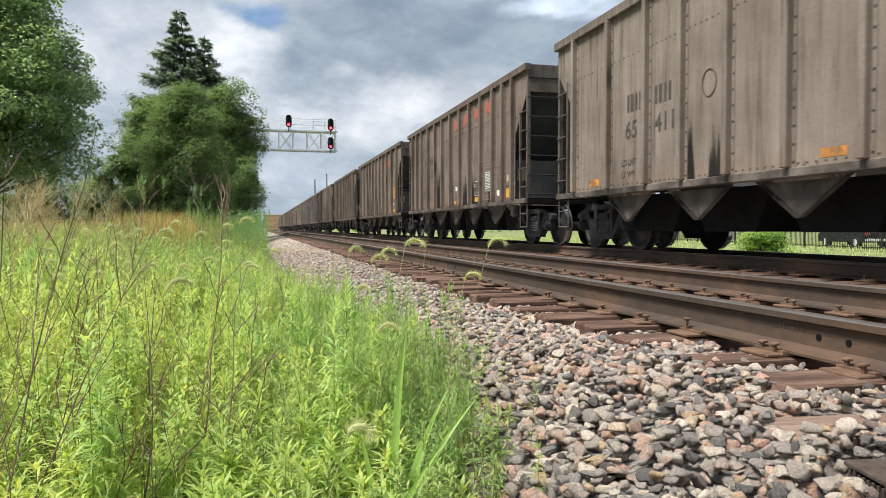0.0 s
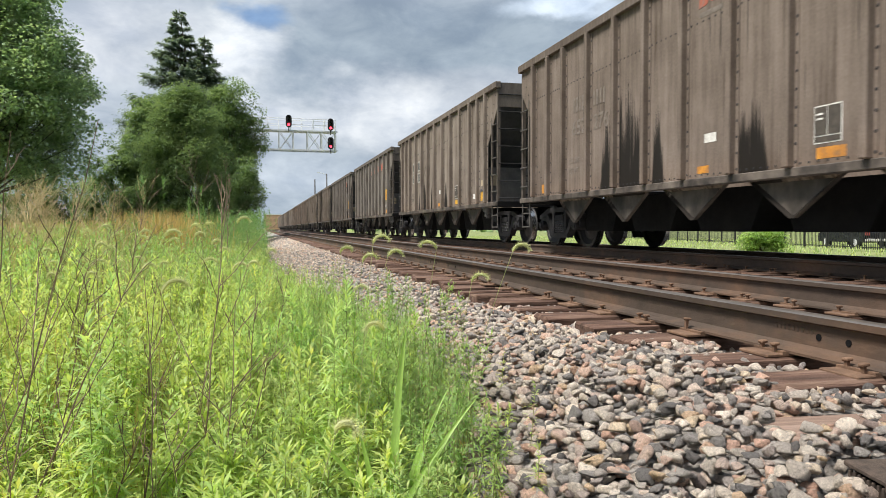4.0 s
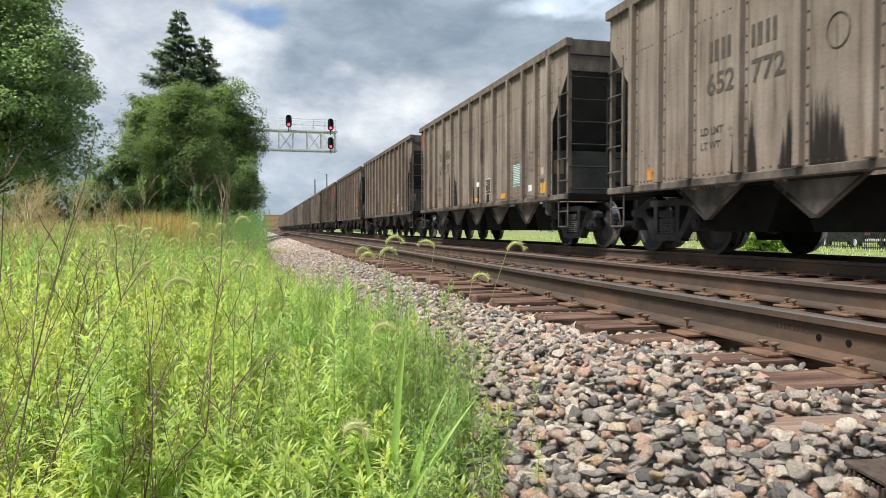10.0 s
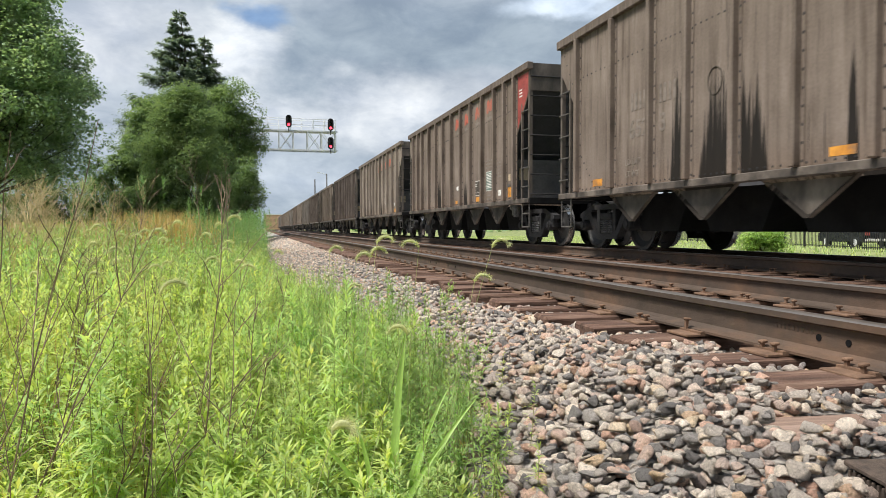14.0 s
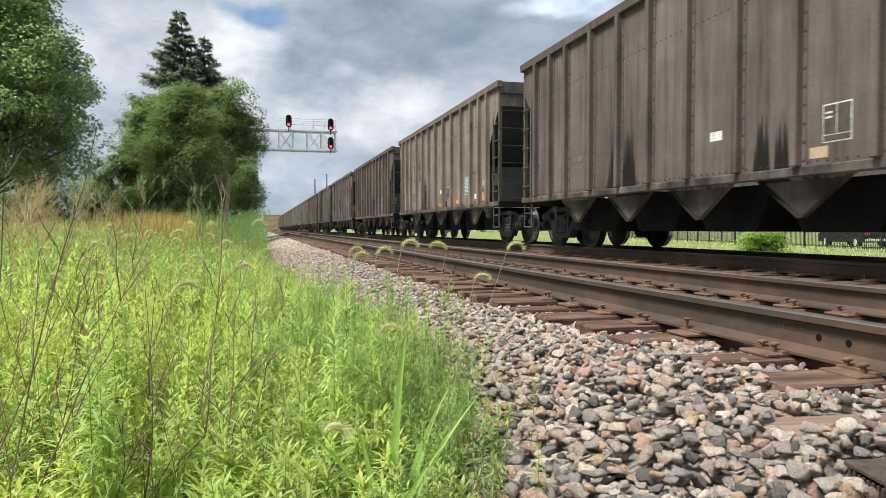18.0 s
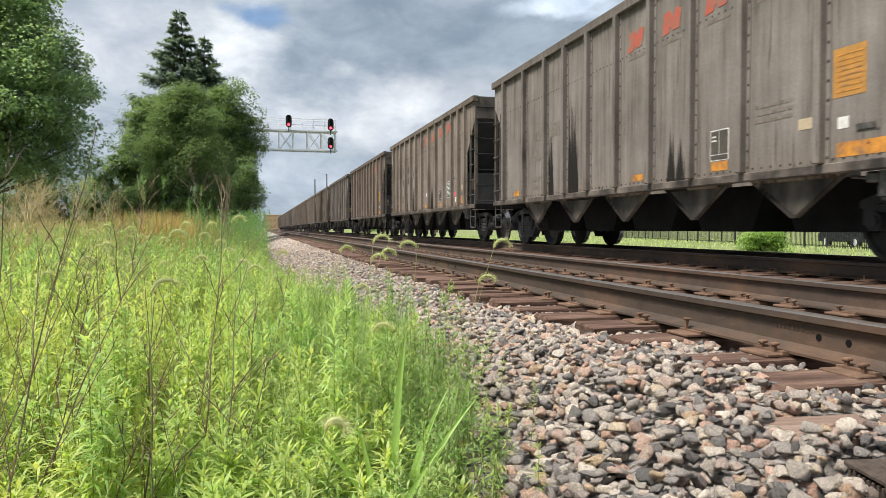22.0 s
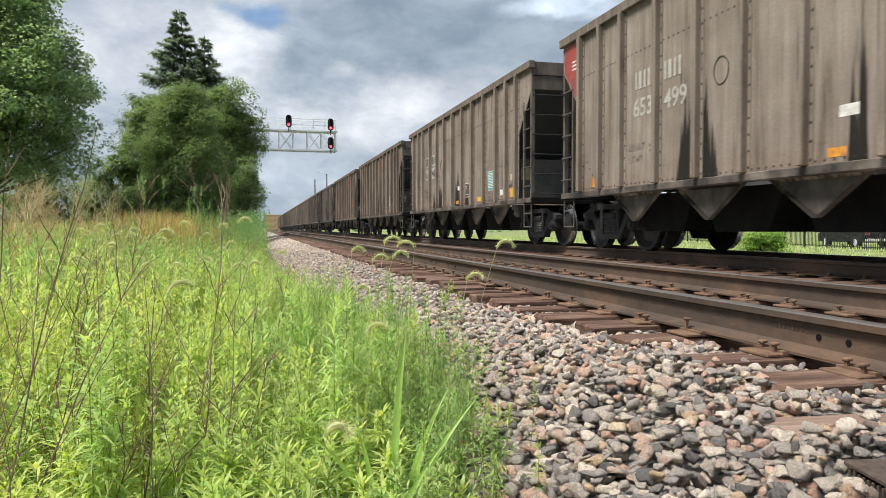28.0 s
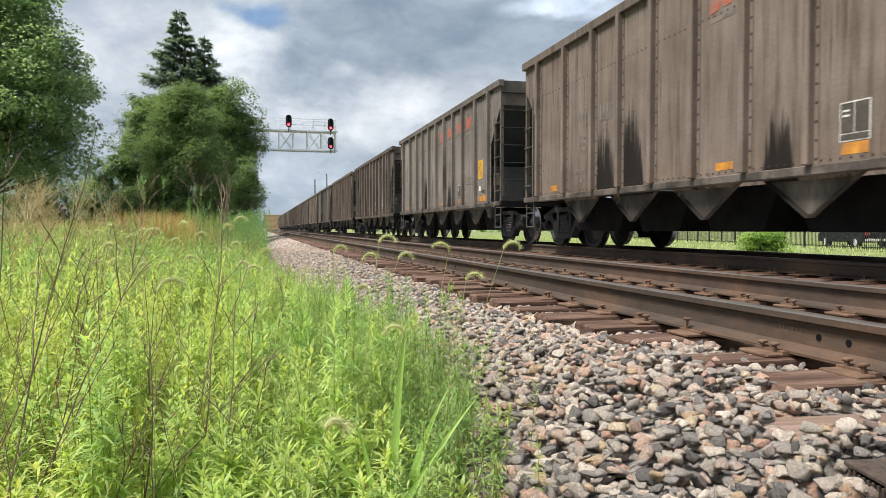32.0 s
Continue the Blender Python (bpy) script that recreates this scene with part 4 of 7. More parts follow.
def mark_car(c, look_of):
    kind, tone, n1, n2, style, extra = look_of
    ym = 3.62 if kind == "B" else 3.8
    if n1 or n2:
        mat = {"dark": M_FADED, "faint": M_GHOST, "plate": M_BLACK, "white": M_PATCH}[style]
        zb, zn = (2.25, 1.83) if kind == "A" else (2.56, 2.14)
        if style == "plate":
            for y0, z0 in ((3.64, zb), (2.82, zb), (3.70, zn), (2.86, zn)):
                panel(c, "number_patch", y0, y0 - 0.58, z0 - 0.05, z0 + 0.32, M_PATCH)
        brand(c, 3.62, zb, mat)
        brand(c, 2.80, zb, mat)
        lettering(c, n1, 3.68, zn, 0.385, mat)
        if n2:
            lettering(c, n2, 2.80, zn, 0.385, mat)
    mt = M_FADED if style in ("dark", "plate") else M_GHOST
    zl = 1.40 if kind == "A" else 1.62
    lettering(c, "LD LMT", 3.80, zl, 0.14, mt)
    lettering(c, "LT WT", 3.80, zl - 0.19, 0.14, mt)
    faint_text(c, 3.22, zl + 0.02, 2, 0.36, M_GHOST)
    if "R" in extra:
        for k, y in enumerate((-0.32, -1.32, -2.36, -3.36)):
            bm_key = ("red_mark", k % 2)
            if bm_key not in CACHE:
                bm = bm_new()
                prism(bm, [(0.24, 0.0), (0.06, 0.02), (0.02, 0.10), (-0.04, 0.03), (-0.20, 0.04), (-0.26, 0.30), (-0.12, 0.34), (-0.05, 0.22), (0.05, 0.34), (0.19, 0.31)], -0.003, 0.003)
                CACHE[bm_key] = finish(bm, "red_mark", M_RED)
            o = new("red_mark", CACHE[bm_key])
            o.parent = c
            o.matrix_local = pose(FACE, y - 0.22, (3.18 if kind == "A" else 3.33) + 0.01 * k)
            panel(c, "dark_mark", y, y - 0.5, (3.06 if kind == "A" else 3.20), (3.12 if kind == "A" else 3.27), M_GHOST)
    if kind == "A":
        data_box(c, -2.48, 1.26)
        panel(c, "plate_holder", -4.84, -5.07, 1.36, 1.42, M_TREADDULL, "steel plate holder", 0.012)
        panel(c, "label", -4.6, -4.74, 1.40, 1.52, M_WHITE)
        faint_text(c, -3.35, 1.80, 3, 0.6, M_GHOST)
        panel(c, "label", -4.05, -4.28, 1.46, 1.58, M_CREAM)
        panel(c, "reflector", -2.5, -2.84, 1.13, 1.25, M_ORANGE)
        panel(c, "reflector", -0.45, -0.80, 1.13, 1.23, M_ORANGE)
        panel(c, "reflector", 4.95, 4.60, 1.13, 1.25, M_ORANGE)
        panel(c, "reflector", -4.58, -5.38, 1.11, 1.26, M_ORANGE)
        if "N" in extra or "Y" in extra:
            mat = M_YELLOW if "Y" in extra else M_NOTICE
            panel(c, "notice_panel", -4.53, -4.95, 1.72, 2.22, mat)
            text_rows(c, "notice_text", [(-4.58, -4.90, 1.77 + k * 0.053, 0.015) for k in range(8)], M_ORANGE, 0.003)
    else:
        data_box(c, -1.28 if "t" in extra else -2.38, 1.28)
        panel(c, "plate_holder", -4.98, -5.18, 1.37, 1.44, M_SPRING, "steel plate holder", 0.012)
        panel(c, "label", -0.45, -0.70, 1.52, 1.64, M_WHITE)
        panel(c, "label", -5.03, -5.17, 1.52, 1.67, M_CREAM)
        if "O" in extra or "G" in extra:
            for k, word in enumerate(("THAW", "HEAT ONLY", "", "TEMP 250")):
                if word:
                    lettering(c, word, -4.24 - (0.12 if k in (0, 3) else 0), 2.02 - 0.13 * k, 0.095, M_GHOST)
            faint_text(c, -4.2, 1.76, 1, 0.52, M_GHOST)
        else:
            faint_text(c, -4.2, 2.0, 5, 0.52, M_GHOST)
        faint_text(c, -3.3, 2.12, 3, 0.5, M_GHOST)
        faint_text(c, -3.4, 1.22, 2, 0.3, M_GHOST)
        bright = "O" in extra
        if "V" not in extra and "E" not in extra:
            panel(c, "reflector", -5.0, -5.42, 1.13, 1.37, M_YELLOW if bright else M_ORANGE)
            panel(c, "reflector", -2.42, -2.82, 1.12, 1.24, M_YELLOW if bright else M_ORANGE)
            panel(c, "reflector", -0.30, -0.55, 1.12, 1.22, M_ORANGE)
            panel(c, "reflector", 5.15, 4.95, 1.12, 1.30, M_ORANGE)
            panel(c, "label", -4.3, -4.5, 1.2, 1.34, M_WHITE)
        if "V" in extra:
            for y, z0, z1 in ((5.2, 1.15, 1.7), (2.6, 1.15, 1.45), (-1.18, 1.14, 1.55), (-2.95, 1.14, 1.58), (-5.36, 1.3, 2.3)):
                panel(c, "reflector", y, y - 0.07, z0, z1, M_YELLOW, "yellow reflective strip")
        if "V" in extra or "E" in extra:
            panel(c, "label", -2.2, -2.45, 1.13, 1.25, M_CREAM)
            panel(c, "label", -4.2, -4.5, 1.16, 1.30, M_CREAM)
            panel(c, "label", -5.18, -5.36, 1.36, 1.5, M_WHITE)
        if "E" in extra:
            panel(c, "reflector", -5.22, -5.42, 1.7, 2.2, M_ORANGE)
        for ch, mat, line in (("T", M_TEALDIM, M_WHITE), ("t", M_TEAL, M_WHITE), ("G", M_GREENP, M_WHITE)):
            if ch in extra:
                notice(c, -3.33, 1.36, 0.54, 0.50, mat, line)
    if "P" in extra:
        panel(c, "chalk_patch", -4.25, -4.42, 1.36, 1.5, M_PINK)
    if "C" in extra or "c" in extra:
        yy, zz = ((1.675, 2.31) if kind == "A" else (1.675, 2.42)) if "C" in extra else (-3.3, 1.55)
        if "ring" not in CACHE:
            bm = bm_new()
            for a in range(16):
                p, q = a * math.pi / 8, (a + 1) * math.pi / 8
                bar(bm, (0, 0.15 * math.cos(p), 0.18 * math.sin(p)), (0, 0.15 * math.cos(q), 0.18 * math.sin(q)), 0.004, 0.022, (1, 0, 0))
            CACHE["ring"] = finish(bm, "ring_mark", M_FADED)
        o = new("ring_mark", CACHE["ring"])
        o.parent = c
        o.matrix_local = pose(FACE, yy - 0.2, zz)
    if "r" in extra or "n" in extra:
        if "corner" not in CACHE:
            bm = bm_new()
            prism(bm, [(5.66, 2.66), (6.30, 3.40), (6.30, 3.84), (5.66, 3.84)], FACE - 0.003, FACE + 0.003)
            CACHE["corner"] = finish(bm, "red_corner", M_REDC)
        o = new("red_corner", CACHE["corner"])
        o.parent = c
        if "n" in extra:
            o.matrix_local = Matrix.Diagonal((1, -1, 1, 1))
        for k in range(3):
            panel(c, "small_text", (5.95 if "r" in extra else -5.75), (5.75 if "r" in extra else -5.95), 3.5 - 0.07 * k, 3.53 - 0.07 * k, M_WHITE, lift=0.006)
    if "g" in extra:
        if "spray" not in CACHE:
            rr = random.Random(8)
            bm = bm_new()
            for k in range(9):
                y0, top = 2.4 - k * 0.13, 1.5 + rr.uniform(0, 0.35)
                prism(bm, [(y0, 1.12), (y0 - 0.15, 1.12), (y0 - 0.13, top - 0.2), (y0 - 0.07, top), (y0 - 0.02, top - 0.25)], -0.002, 0.002)
            CACHE["spray"] = finish(bm, "spray_paint", M_SPRAY)
            for name, grow, mat in (("scrawl_outline", 0.018, M_CHALK), ("scrawl_fill", 0.0, M_SPRAY)):
                bm = bm_new()
                for n, (cy, w, h) in enumerate(((0.95, 0.34, 0.72), (0.42, 0.30, 0.80), (-0.15, 0.33, 0.86), (-0.75, 0.34, 0.78), (-1.3, 0.30, 0.84))):
                    pts = []
                    for a in range(14):
                        p = a * math.pi / 7
                        bulge = 1 + 0.13 * math.sin(3 * p + n * 1.7)
                        pts.append((cy + (w * bulge * 0.86 + grow) * math.cos(p) + 0.10 * math.sin(p), 1.54 + (h * 0.52 * bulge + grow) * math.sin(p)))
                    prism(bm, pts, -0.002, 0.002)
                CACHE[name] = finish(bm, name, mat)
        for name, lift, text in (("spray_paint", 0.0, "worn dark spray-painted drips"), ("scrawl_outline", 0.004, "pale outline of sprayed shapes"), ("scrawl_fill", 0.008, "worn dark sprayed shapes")):
            o = new(name, CACHE["spray" if name == "spray_paint" else name])
            o.parent = c
            o.matrix_local = pose(FACE - lift, 0, 0)
            tagged(o, text, kind="stuff")


# soot stains on the side that faces the near track: middle along the car, half width, top
STAINS = {
    0: ((1.94, 0.13, 1.85), (1.33, 0.12, 1.78)),
    1: ((1.72, 0.41, 2.33), (2.2, 0.15, 3.3), (0.06, 0.22, 2.2), (-1.58, 0.28, 2.04), (-2.35, 0.3, 1.93), (-3.73, 0.13, 1.96)),
    2: ((2.92, 0.18, 2.87), (1.77, 0.34, 1.98), (-0.02, 0.22, 2.26), (-1.6, 0.23, 1.83)),
    3: ((1.79, 0.6, 2.6), (0.69, 0.13, 2.08), (-1.33, 0.29, 1.87)),
    4: ((2.03, 0.5, 2.3), (2.86, 0.09, 2.43), (0.01, 0.1, 2.06), (-1.32, 0.15, 1.8), (0.63, 0.1, 1.88)),
    5: ((1.7, 0.45, 2.5), (2.52, 0.19, 2.24), (-1.53, 0.28, 1.9)),
    6: ((1.67, 0.39, 2.23), (2.91, 0.26, 1.81), (-1.45, 0.15, 1.91)),
    7: ((1.83, 0.4, 1.98), (-1.51, 0.41, 1.9), (2.93, 0.2, 2.1)),
    8: ((2.32, 0.15, 2.67), (1.85, 0.3, 2.16), (-0.03, 0.17, 2.25), (-0.76, 0.22, 2.0), (-1.43, 0.1, 1.84)),
    9: ((1.98, 0.45, 2.31), (-1.6, 0.26, 1.81), (-0.78, 0.1, 1.7)),
    10: ((2.12, 0.13, 3.2), (1.25, 0.45, 2.45), (0.85, 0.3, 2.2), (-0.75, 0.06, 2.3), (-1.63, 0.2, 1.88), (-4.04, 0.24, 2.0), (2.3, 0.16, 2.7)),
    11: ((1.85, 0.42, 2.08), (-1.4, 0.15, 1.79)),
    12: ((2.62, 0.10, 3.4), (2.36, 0.09, 3.6), (4.0, 0.08, 2.2), (1.7, 0.42, 2.25), (2.3, 0.5, 2.0), (-1.61, 0.38, 2.0), (0.61, 0.12, 1.7), (-0.44, 0.07, 2.36), (-3.57, 0.05, 1.89)),
    13: ((1.91, 0.4, 2.16), (-1.44, 0.12, 1.8), (-1.77, 0.1, 1.73)),
    14: ((1.66, 0.45, 2.26), (-0.64, 0.09, 2.3), (-1.25, 0.1, 1.61)),
    15: ((-1.41, 0.19, 1.76), (1.49, 0.6, 1.8)),
    16: ((1.8, 0.24, 2.7), (2.79, 0.12, 2.4), (-1.56, 0.09, 1.78), (-1.8, 0.1, 1.6)),
    17: ((2.02, 0.24, 2.1), (1.7, 0.3, 2.1), (-1.32, 0.18, 1.84), (2.92, 0.15, 1.8)),
    18: ((1.82, 0.44, 2.14), (-1.44, 0.17, 1.89), (0.44, 0.18, 1.58)),
    19: ((1.82, 0.5, 2.2),),
    20: ((2.0, 0.38, 2.34), (-0.69, 0.1, 2.4), (-1.24, 0.11, 2.06)),
    21: ((2.01, 0.55, 1.98), (-0.9, 0.1, 2.7), (-0.45, 0.24, 2.2), (-1.41, 0.16, 1.62)),
    22: ((1.8, 0.47, 2.48), (2.38, 0.12, 2.93), (-0.19, 0.13, 2.7), (-1.32, 0.41, 1.83), (-3.67, 0.13, 1.98), (-4.01, 0.14, 1.93)),
    23: ((1.86, 0.42, 2.31), (2.62, 0.28, 2.23), (-1.58, 0.2, 1.8)),
}


def build_train():
    tmpl = {}
    rr = random.Random(21)
    names = ["tan", "brown", "grey-brown", "dark brown"]
    for i in range(-3, 43):
        lk = LOOKS.get(i) or (rr.choice("AB"), rr.choice((0, 1, 1, 2, 2, 3)), "", "", "", rr.choice(("RN", "RT", "tO", "RGP", "tOr", "RY")))
        key = (*lk[:2], i > 26)
        if key not in tmpl:
            tmpl[key] = hopper_car(M_BODY[lk[1]], RIBS_A if lk[0] == "A" else RIBS_B, key[2])
            c = tmpl[key]
            CARS[i] = c
        else:
            CARS[i] = copy_thing(tmpl[key], Matrix.Identity(4))
        tagged(CARS[i], "weathered %s steel coal hopper car with soot streaks" % names[lk[1]], "freight car", "cars of the coal train")
        LOOKS[i] = lk
    for i, c in CARS.items():
        if i < 27:
            mark_car(c, LOOKS[i])
        if i in STAINS:
            name, stops = PAINTS[LOOKS[i][1]]
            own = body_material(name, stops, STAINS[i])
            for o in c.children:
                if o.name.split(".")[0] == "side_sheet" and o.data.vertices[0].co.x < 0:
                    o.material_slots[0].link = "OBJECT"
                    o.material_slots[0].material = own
        c.matrix_local = place_on_track(car_y(i, 0))


build_train()


# ---------------------------------------------------------------- ballast stones
STONE_N = np.random.RandomState(11)


def ground_z(x):
    return np.interp(x, [-60, -12, -3, -0.2, 0.35, 0.8, 1.35, 1.8, 9.0, 10.2, 12], [-0.75, -0.66, -0.60, -0.56, -0.50, -0.43, -0.30, -0.285, -0.285, -0.5, -0.72])


def stone_shape(level, seed):
    """A piece of crushed stone: the hull of a few points on a squashed ball, its edges worn."""
    rs = np.random.RandomState(seed)
    p = rs.normal(size=(13 if level > 1 else 9, 3))
    p /= np.linalg.norm(p, axis=1)[:, None]
    p *= rs.uniform(0.8, 1.12, len(p))[:, None] * np.array([1.12, rs.uniform(0.72, 0.98), rs.uniform(0.5, 0.82)])
    bm = bm_new()
    for q in p:
        bm.verts.new(q)
    bmesh.ops.convex_hull(bm, input=bm.verts)
    bmesh.ops.delete(bm, geom=[v for v in bm.verts if not v.link_faces], context="VERTS")
    if level > 1:
        bmesh.ops.dissolve_limit(bm, angle_limit=0.16, verts=bm.verts, edges=bm.edges)
        bmesh.ops.bevel(bm, geom=bm.edges[:], offset=0.075, segments=1, affect="EDGES")
        bmesh.ops.subdivide_edges(bm, edges=[e for e in bm.edges if e.calc_length() > 0.5], cuts=1, use_grid_fill=True)
    bmesh.ops.triangulate(bm, faces=bm.faces)
    bm.verts.index_update()
    v = np.array([tuple(q.co) for q in bm.verts])
    f = np.array([[q.index for q in g.verts] for g in bm.faces])
    bm.free()
    if level > 1:
        v = v + rs.normal(0, 0.022, v.shape)
    return v, f


SHAPES = {lv: [stone_shape(lv, 40 + k) for k in range(22)] for lv in (1, 2)}


def turns(rs, n):
    """n rotations of stones that have settled: any heading, a modest tilt."""
    a, t, h = rs.uniform(0, 2 * np.pi, n), np.abs(rs.normal(0, 0.38, n)), rs.uniform(0, 2 * np.pi, n)
    k = np.stack([np.cos(h), np.sin(h), np.zeros(n)], 1)
    c, sn = np.cos(t), np.sin(t)
    K = np.zeros((n, 3, 3))
    K[:, 0, 2], K[:, 2, 0], K[:, 1, 2], K[:, 2, 1] = k[:, 1], -k[:, 1], -k[:, 0], k[:, 0]
    tilt = np.eye(3)[None] + sn[:, None, None] * K + (1 - c)[:, None, None] * (K @ K)
    turn = np.zeros((n, 3, 3))
    turn[:, 0, 0], turn[:, 0, 1], turn[:, 1, 0], turn[:, 1, 1], turn[:, 2, 2] = np.cos(a), -np.sin(a), np.sin(a), np.cos(a), 1
    return tilt @ turn


def stone_heap(name, pos, size, level, parent):
    rs = np.random.RandomState(len(pos))
    V, F, base = [], [], 0
    pick = rs.randint(0, len(SHAPES[level]), len(pos))
    for k, (v, f) in enumerate(SHAPES[level]):
        sel = np.where(pick == k)[0]
        if not len(sel):
            continue
        R = turns(rs, len(sel))
        P = np.einsum("nij,vj->nvi", R, v) * size[sel][:, None, None] + pos[sel][:, None, :]
        V.append(P.reshape(-1, 3))
        F.append((f[None] + (np.arange(len(sel)) * len(v))[:, None, None]).reshape(-1, 3) + base)
        base += len(sel) * len(v)
    return tagged(soup(name, np.concatenate(V), np.concatenate(F), M_STONES, parent), kind="stuff")


def scatter(rs, n, x0, x1, y0, y1, zjit=(0.0, 0.03)):
    x, y = rs.uniform(x0, x1, n), rs.uniform(y0, y1, n)
    z = ground_z(x) + rs.uniform(*zjit, n)
    return np.stack([x, y, z], 1)


def build_ballast():
    rs = np.random.RandomState(3)
    near = scatter(rs, 9800, 0.42, 2.30, 0.85, 5.6, (-0.012, 0.045))
    near[:, 2] += 0.075 * np.clip((3.9 - near[:, 1]) / 1.4, 0, 1) * np.clip((near[:, 0] - 0.9) / 0.4, 0, 1) * rs.uniform(0.2, 1, len(near))
    size = 0.0262 * np.exp(rs.normal(0, 0.25, len(near))).clip(0.55, 1.75)
    keep = ~((near[:, 0] > 1.86) & (near[:, 2] > -0.215)) & ~((near[:, 0] > 1.5) & (np.abs(near[:, 1] - 1.84) < 0.12) & (near[:, 2] > -0.262)) & ~((np.abs(near[:, 0] - 1.52) < 0.15) & (np.abs(near[:, 1] - 1.37) < 0.15) & (near[:, 2] + size > -0.285))
    near, size = near[keep], size[keep]
    # the pieces lying nearest on top become stones of their own
    order = np.argsort(near[:, 1] * 1.0 - near[:, 2] * 6.0 + np.abs(near[:, 0] - 1.2) * 0.4)
    top, rest = order[:300], order[300:]
    heap = tagged(new("ballast_bed"), "loose heap of grey and pink crushed ballast stone", "ballast", kind="structure")
    meshes = []
    for v, f in SHAPES[2]:
        me = bpy.data.meshes.new("stone")
        me.from_pydata(v.tolist(), [], f.tolist())
        me.materials.append(M_STONE)
        meshes.append(me)
    for k in top:
        o = new("stone", meshes[rs.randint(len(meshes))])
        o.parent = heap
        o.matrix_local = Matrix.LocRotScale(near[k], Euler((rs.normal(0, 0.3), rs.normal(0, 0.3), rs.uniform(0, 6.28))), (size[k] * 1.05,) * 3)
    stone_heap("stones_near", near[rest], size[rest], 2, heap)
    mid = scatter(rs, 12500, -0.1, 2.0, 5.4, 26, (-0.01, 0.035))
    mid = mid[mid[:, 0] > 0.25 - 0.3 * (mid[:, 1] > 9) + 0.1 * np.sin(mid[:, 1])]
    stone_heap("stones_shoulder", mid, rs.uniform(0.022, 0.038, len(mid)), 1, heap)
    crib = scatter(rs, 13000, 2.25, 8.9, 1.2, 17, (-0.02, 0.02))
    stone_heap("stones_between", crib, rs.uniform(0.022, 0.038, len(crib)), 1, heap)
    far = scatter(rs, 5000, -0.1, 2.0, 26, 62, (-0.01, 0.035))
    back = np.concatenate([scatter(rs, 2600, 0.42, 1.9, -9, 0.84, (-0.012, 0.035)), scatter(rs, 4200, 2.0, 8.9, -9, 1.2, (-0.02, 0.02)), scatter(rs, 2500, 9.0, 10.0, -9, 30, (-0.01, 0.02))])
    back[:, 2] = np.where(back[:, 0] > 9.0, ground_z(back[:, 0]) + 0.01, back[:, 2])
    stone_heap("stones_behind", back, rs.uniform(0.024, 0.04, len(back)), 1, heap)
    stone_heap("stones_far", far, rs.uniform(0.035, 0.06, len(far)), 1, heap)


build_ballast()


# ---------------------------------------------------------------- weeds
def leaves(base, out, up, length, width, droop):
    """Narrow leaves of two quads each: base points, outward and upward unit vectors."""
    n = len(base)
    side = np.cross(out, up)
    side /= np.linalg.norm(side, axis=1)[:, None] + 1e-9
    L, W, D = length[:, None], width[:, None], droop[:, None]
    mid = base + out * L * 0.5 + up * L * 0.06
    tip = base + out * L - up * D * L
    v = np.stack([base - side * W * 0.12, base + side * W * 0.12, mid - side * W * 0.5, mid + side * W * 0.5, tip - side * W * 0.05, tip + side * W * 0.05], 1)
    f = np.array([[0, 1, 3, 2], [2, 3, 5, 4]])
    return v.reshape(-1, 3), (f[None] + (np.arange(n) * 6)[:, None, None]).reshape(-1, 4)


def stems(a, b, w):
    """Two crossed strips from each a to b."""
    n = len(a)
    d = b - a
    s1 = np.cross(d, np.array([1.0, 0.2, 0.1]))
    s1 /= np.linalg.norm(s1, axis=1)[:, None] + 1e-9
    s2 = np.cross(d, s1)
    s2 /= np.linalg.norm(s2, axis=1)[:, None] + 1e-9
    W = w[:, None]
    v = np.stack([a - s1 * W, a + s1 * W, b + s1 * W * 0.6, b - s1 * W * 0.6, a - s2 * W, a + s2 * W, b + s2 * W * 0.6, b - s2 * W * 0.6], 1)
    f = np.array([[0, 1, 2, 3], [4, 5, 6, 7]])
    return v.reshape(-1, 3), (f[None] + (np.arange(n) * 8)[:, None, None]).reshape(-1, 4)


def joined(parts):
    V, F, b = [], [], 0
    for v, f in parts:
        V.append(v)
        F.append(f + b)
        b += len(v)
    return np.concatenate(V), np.concatenate(F)


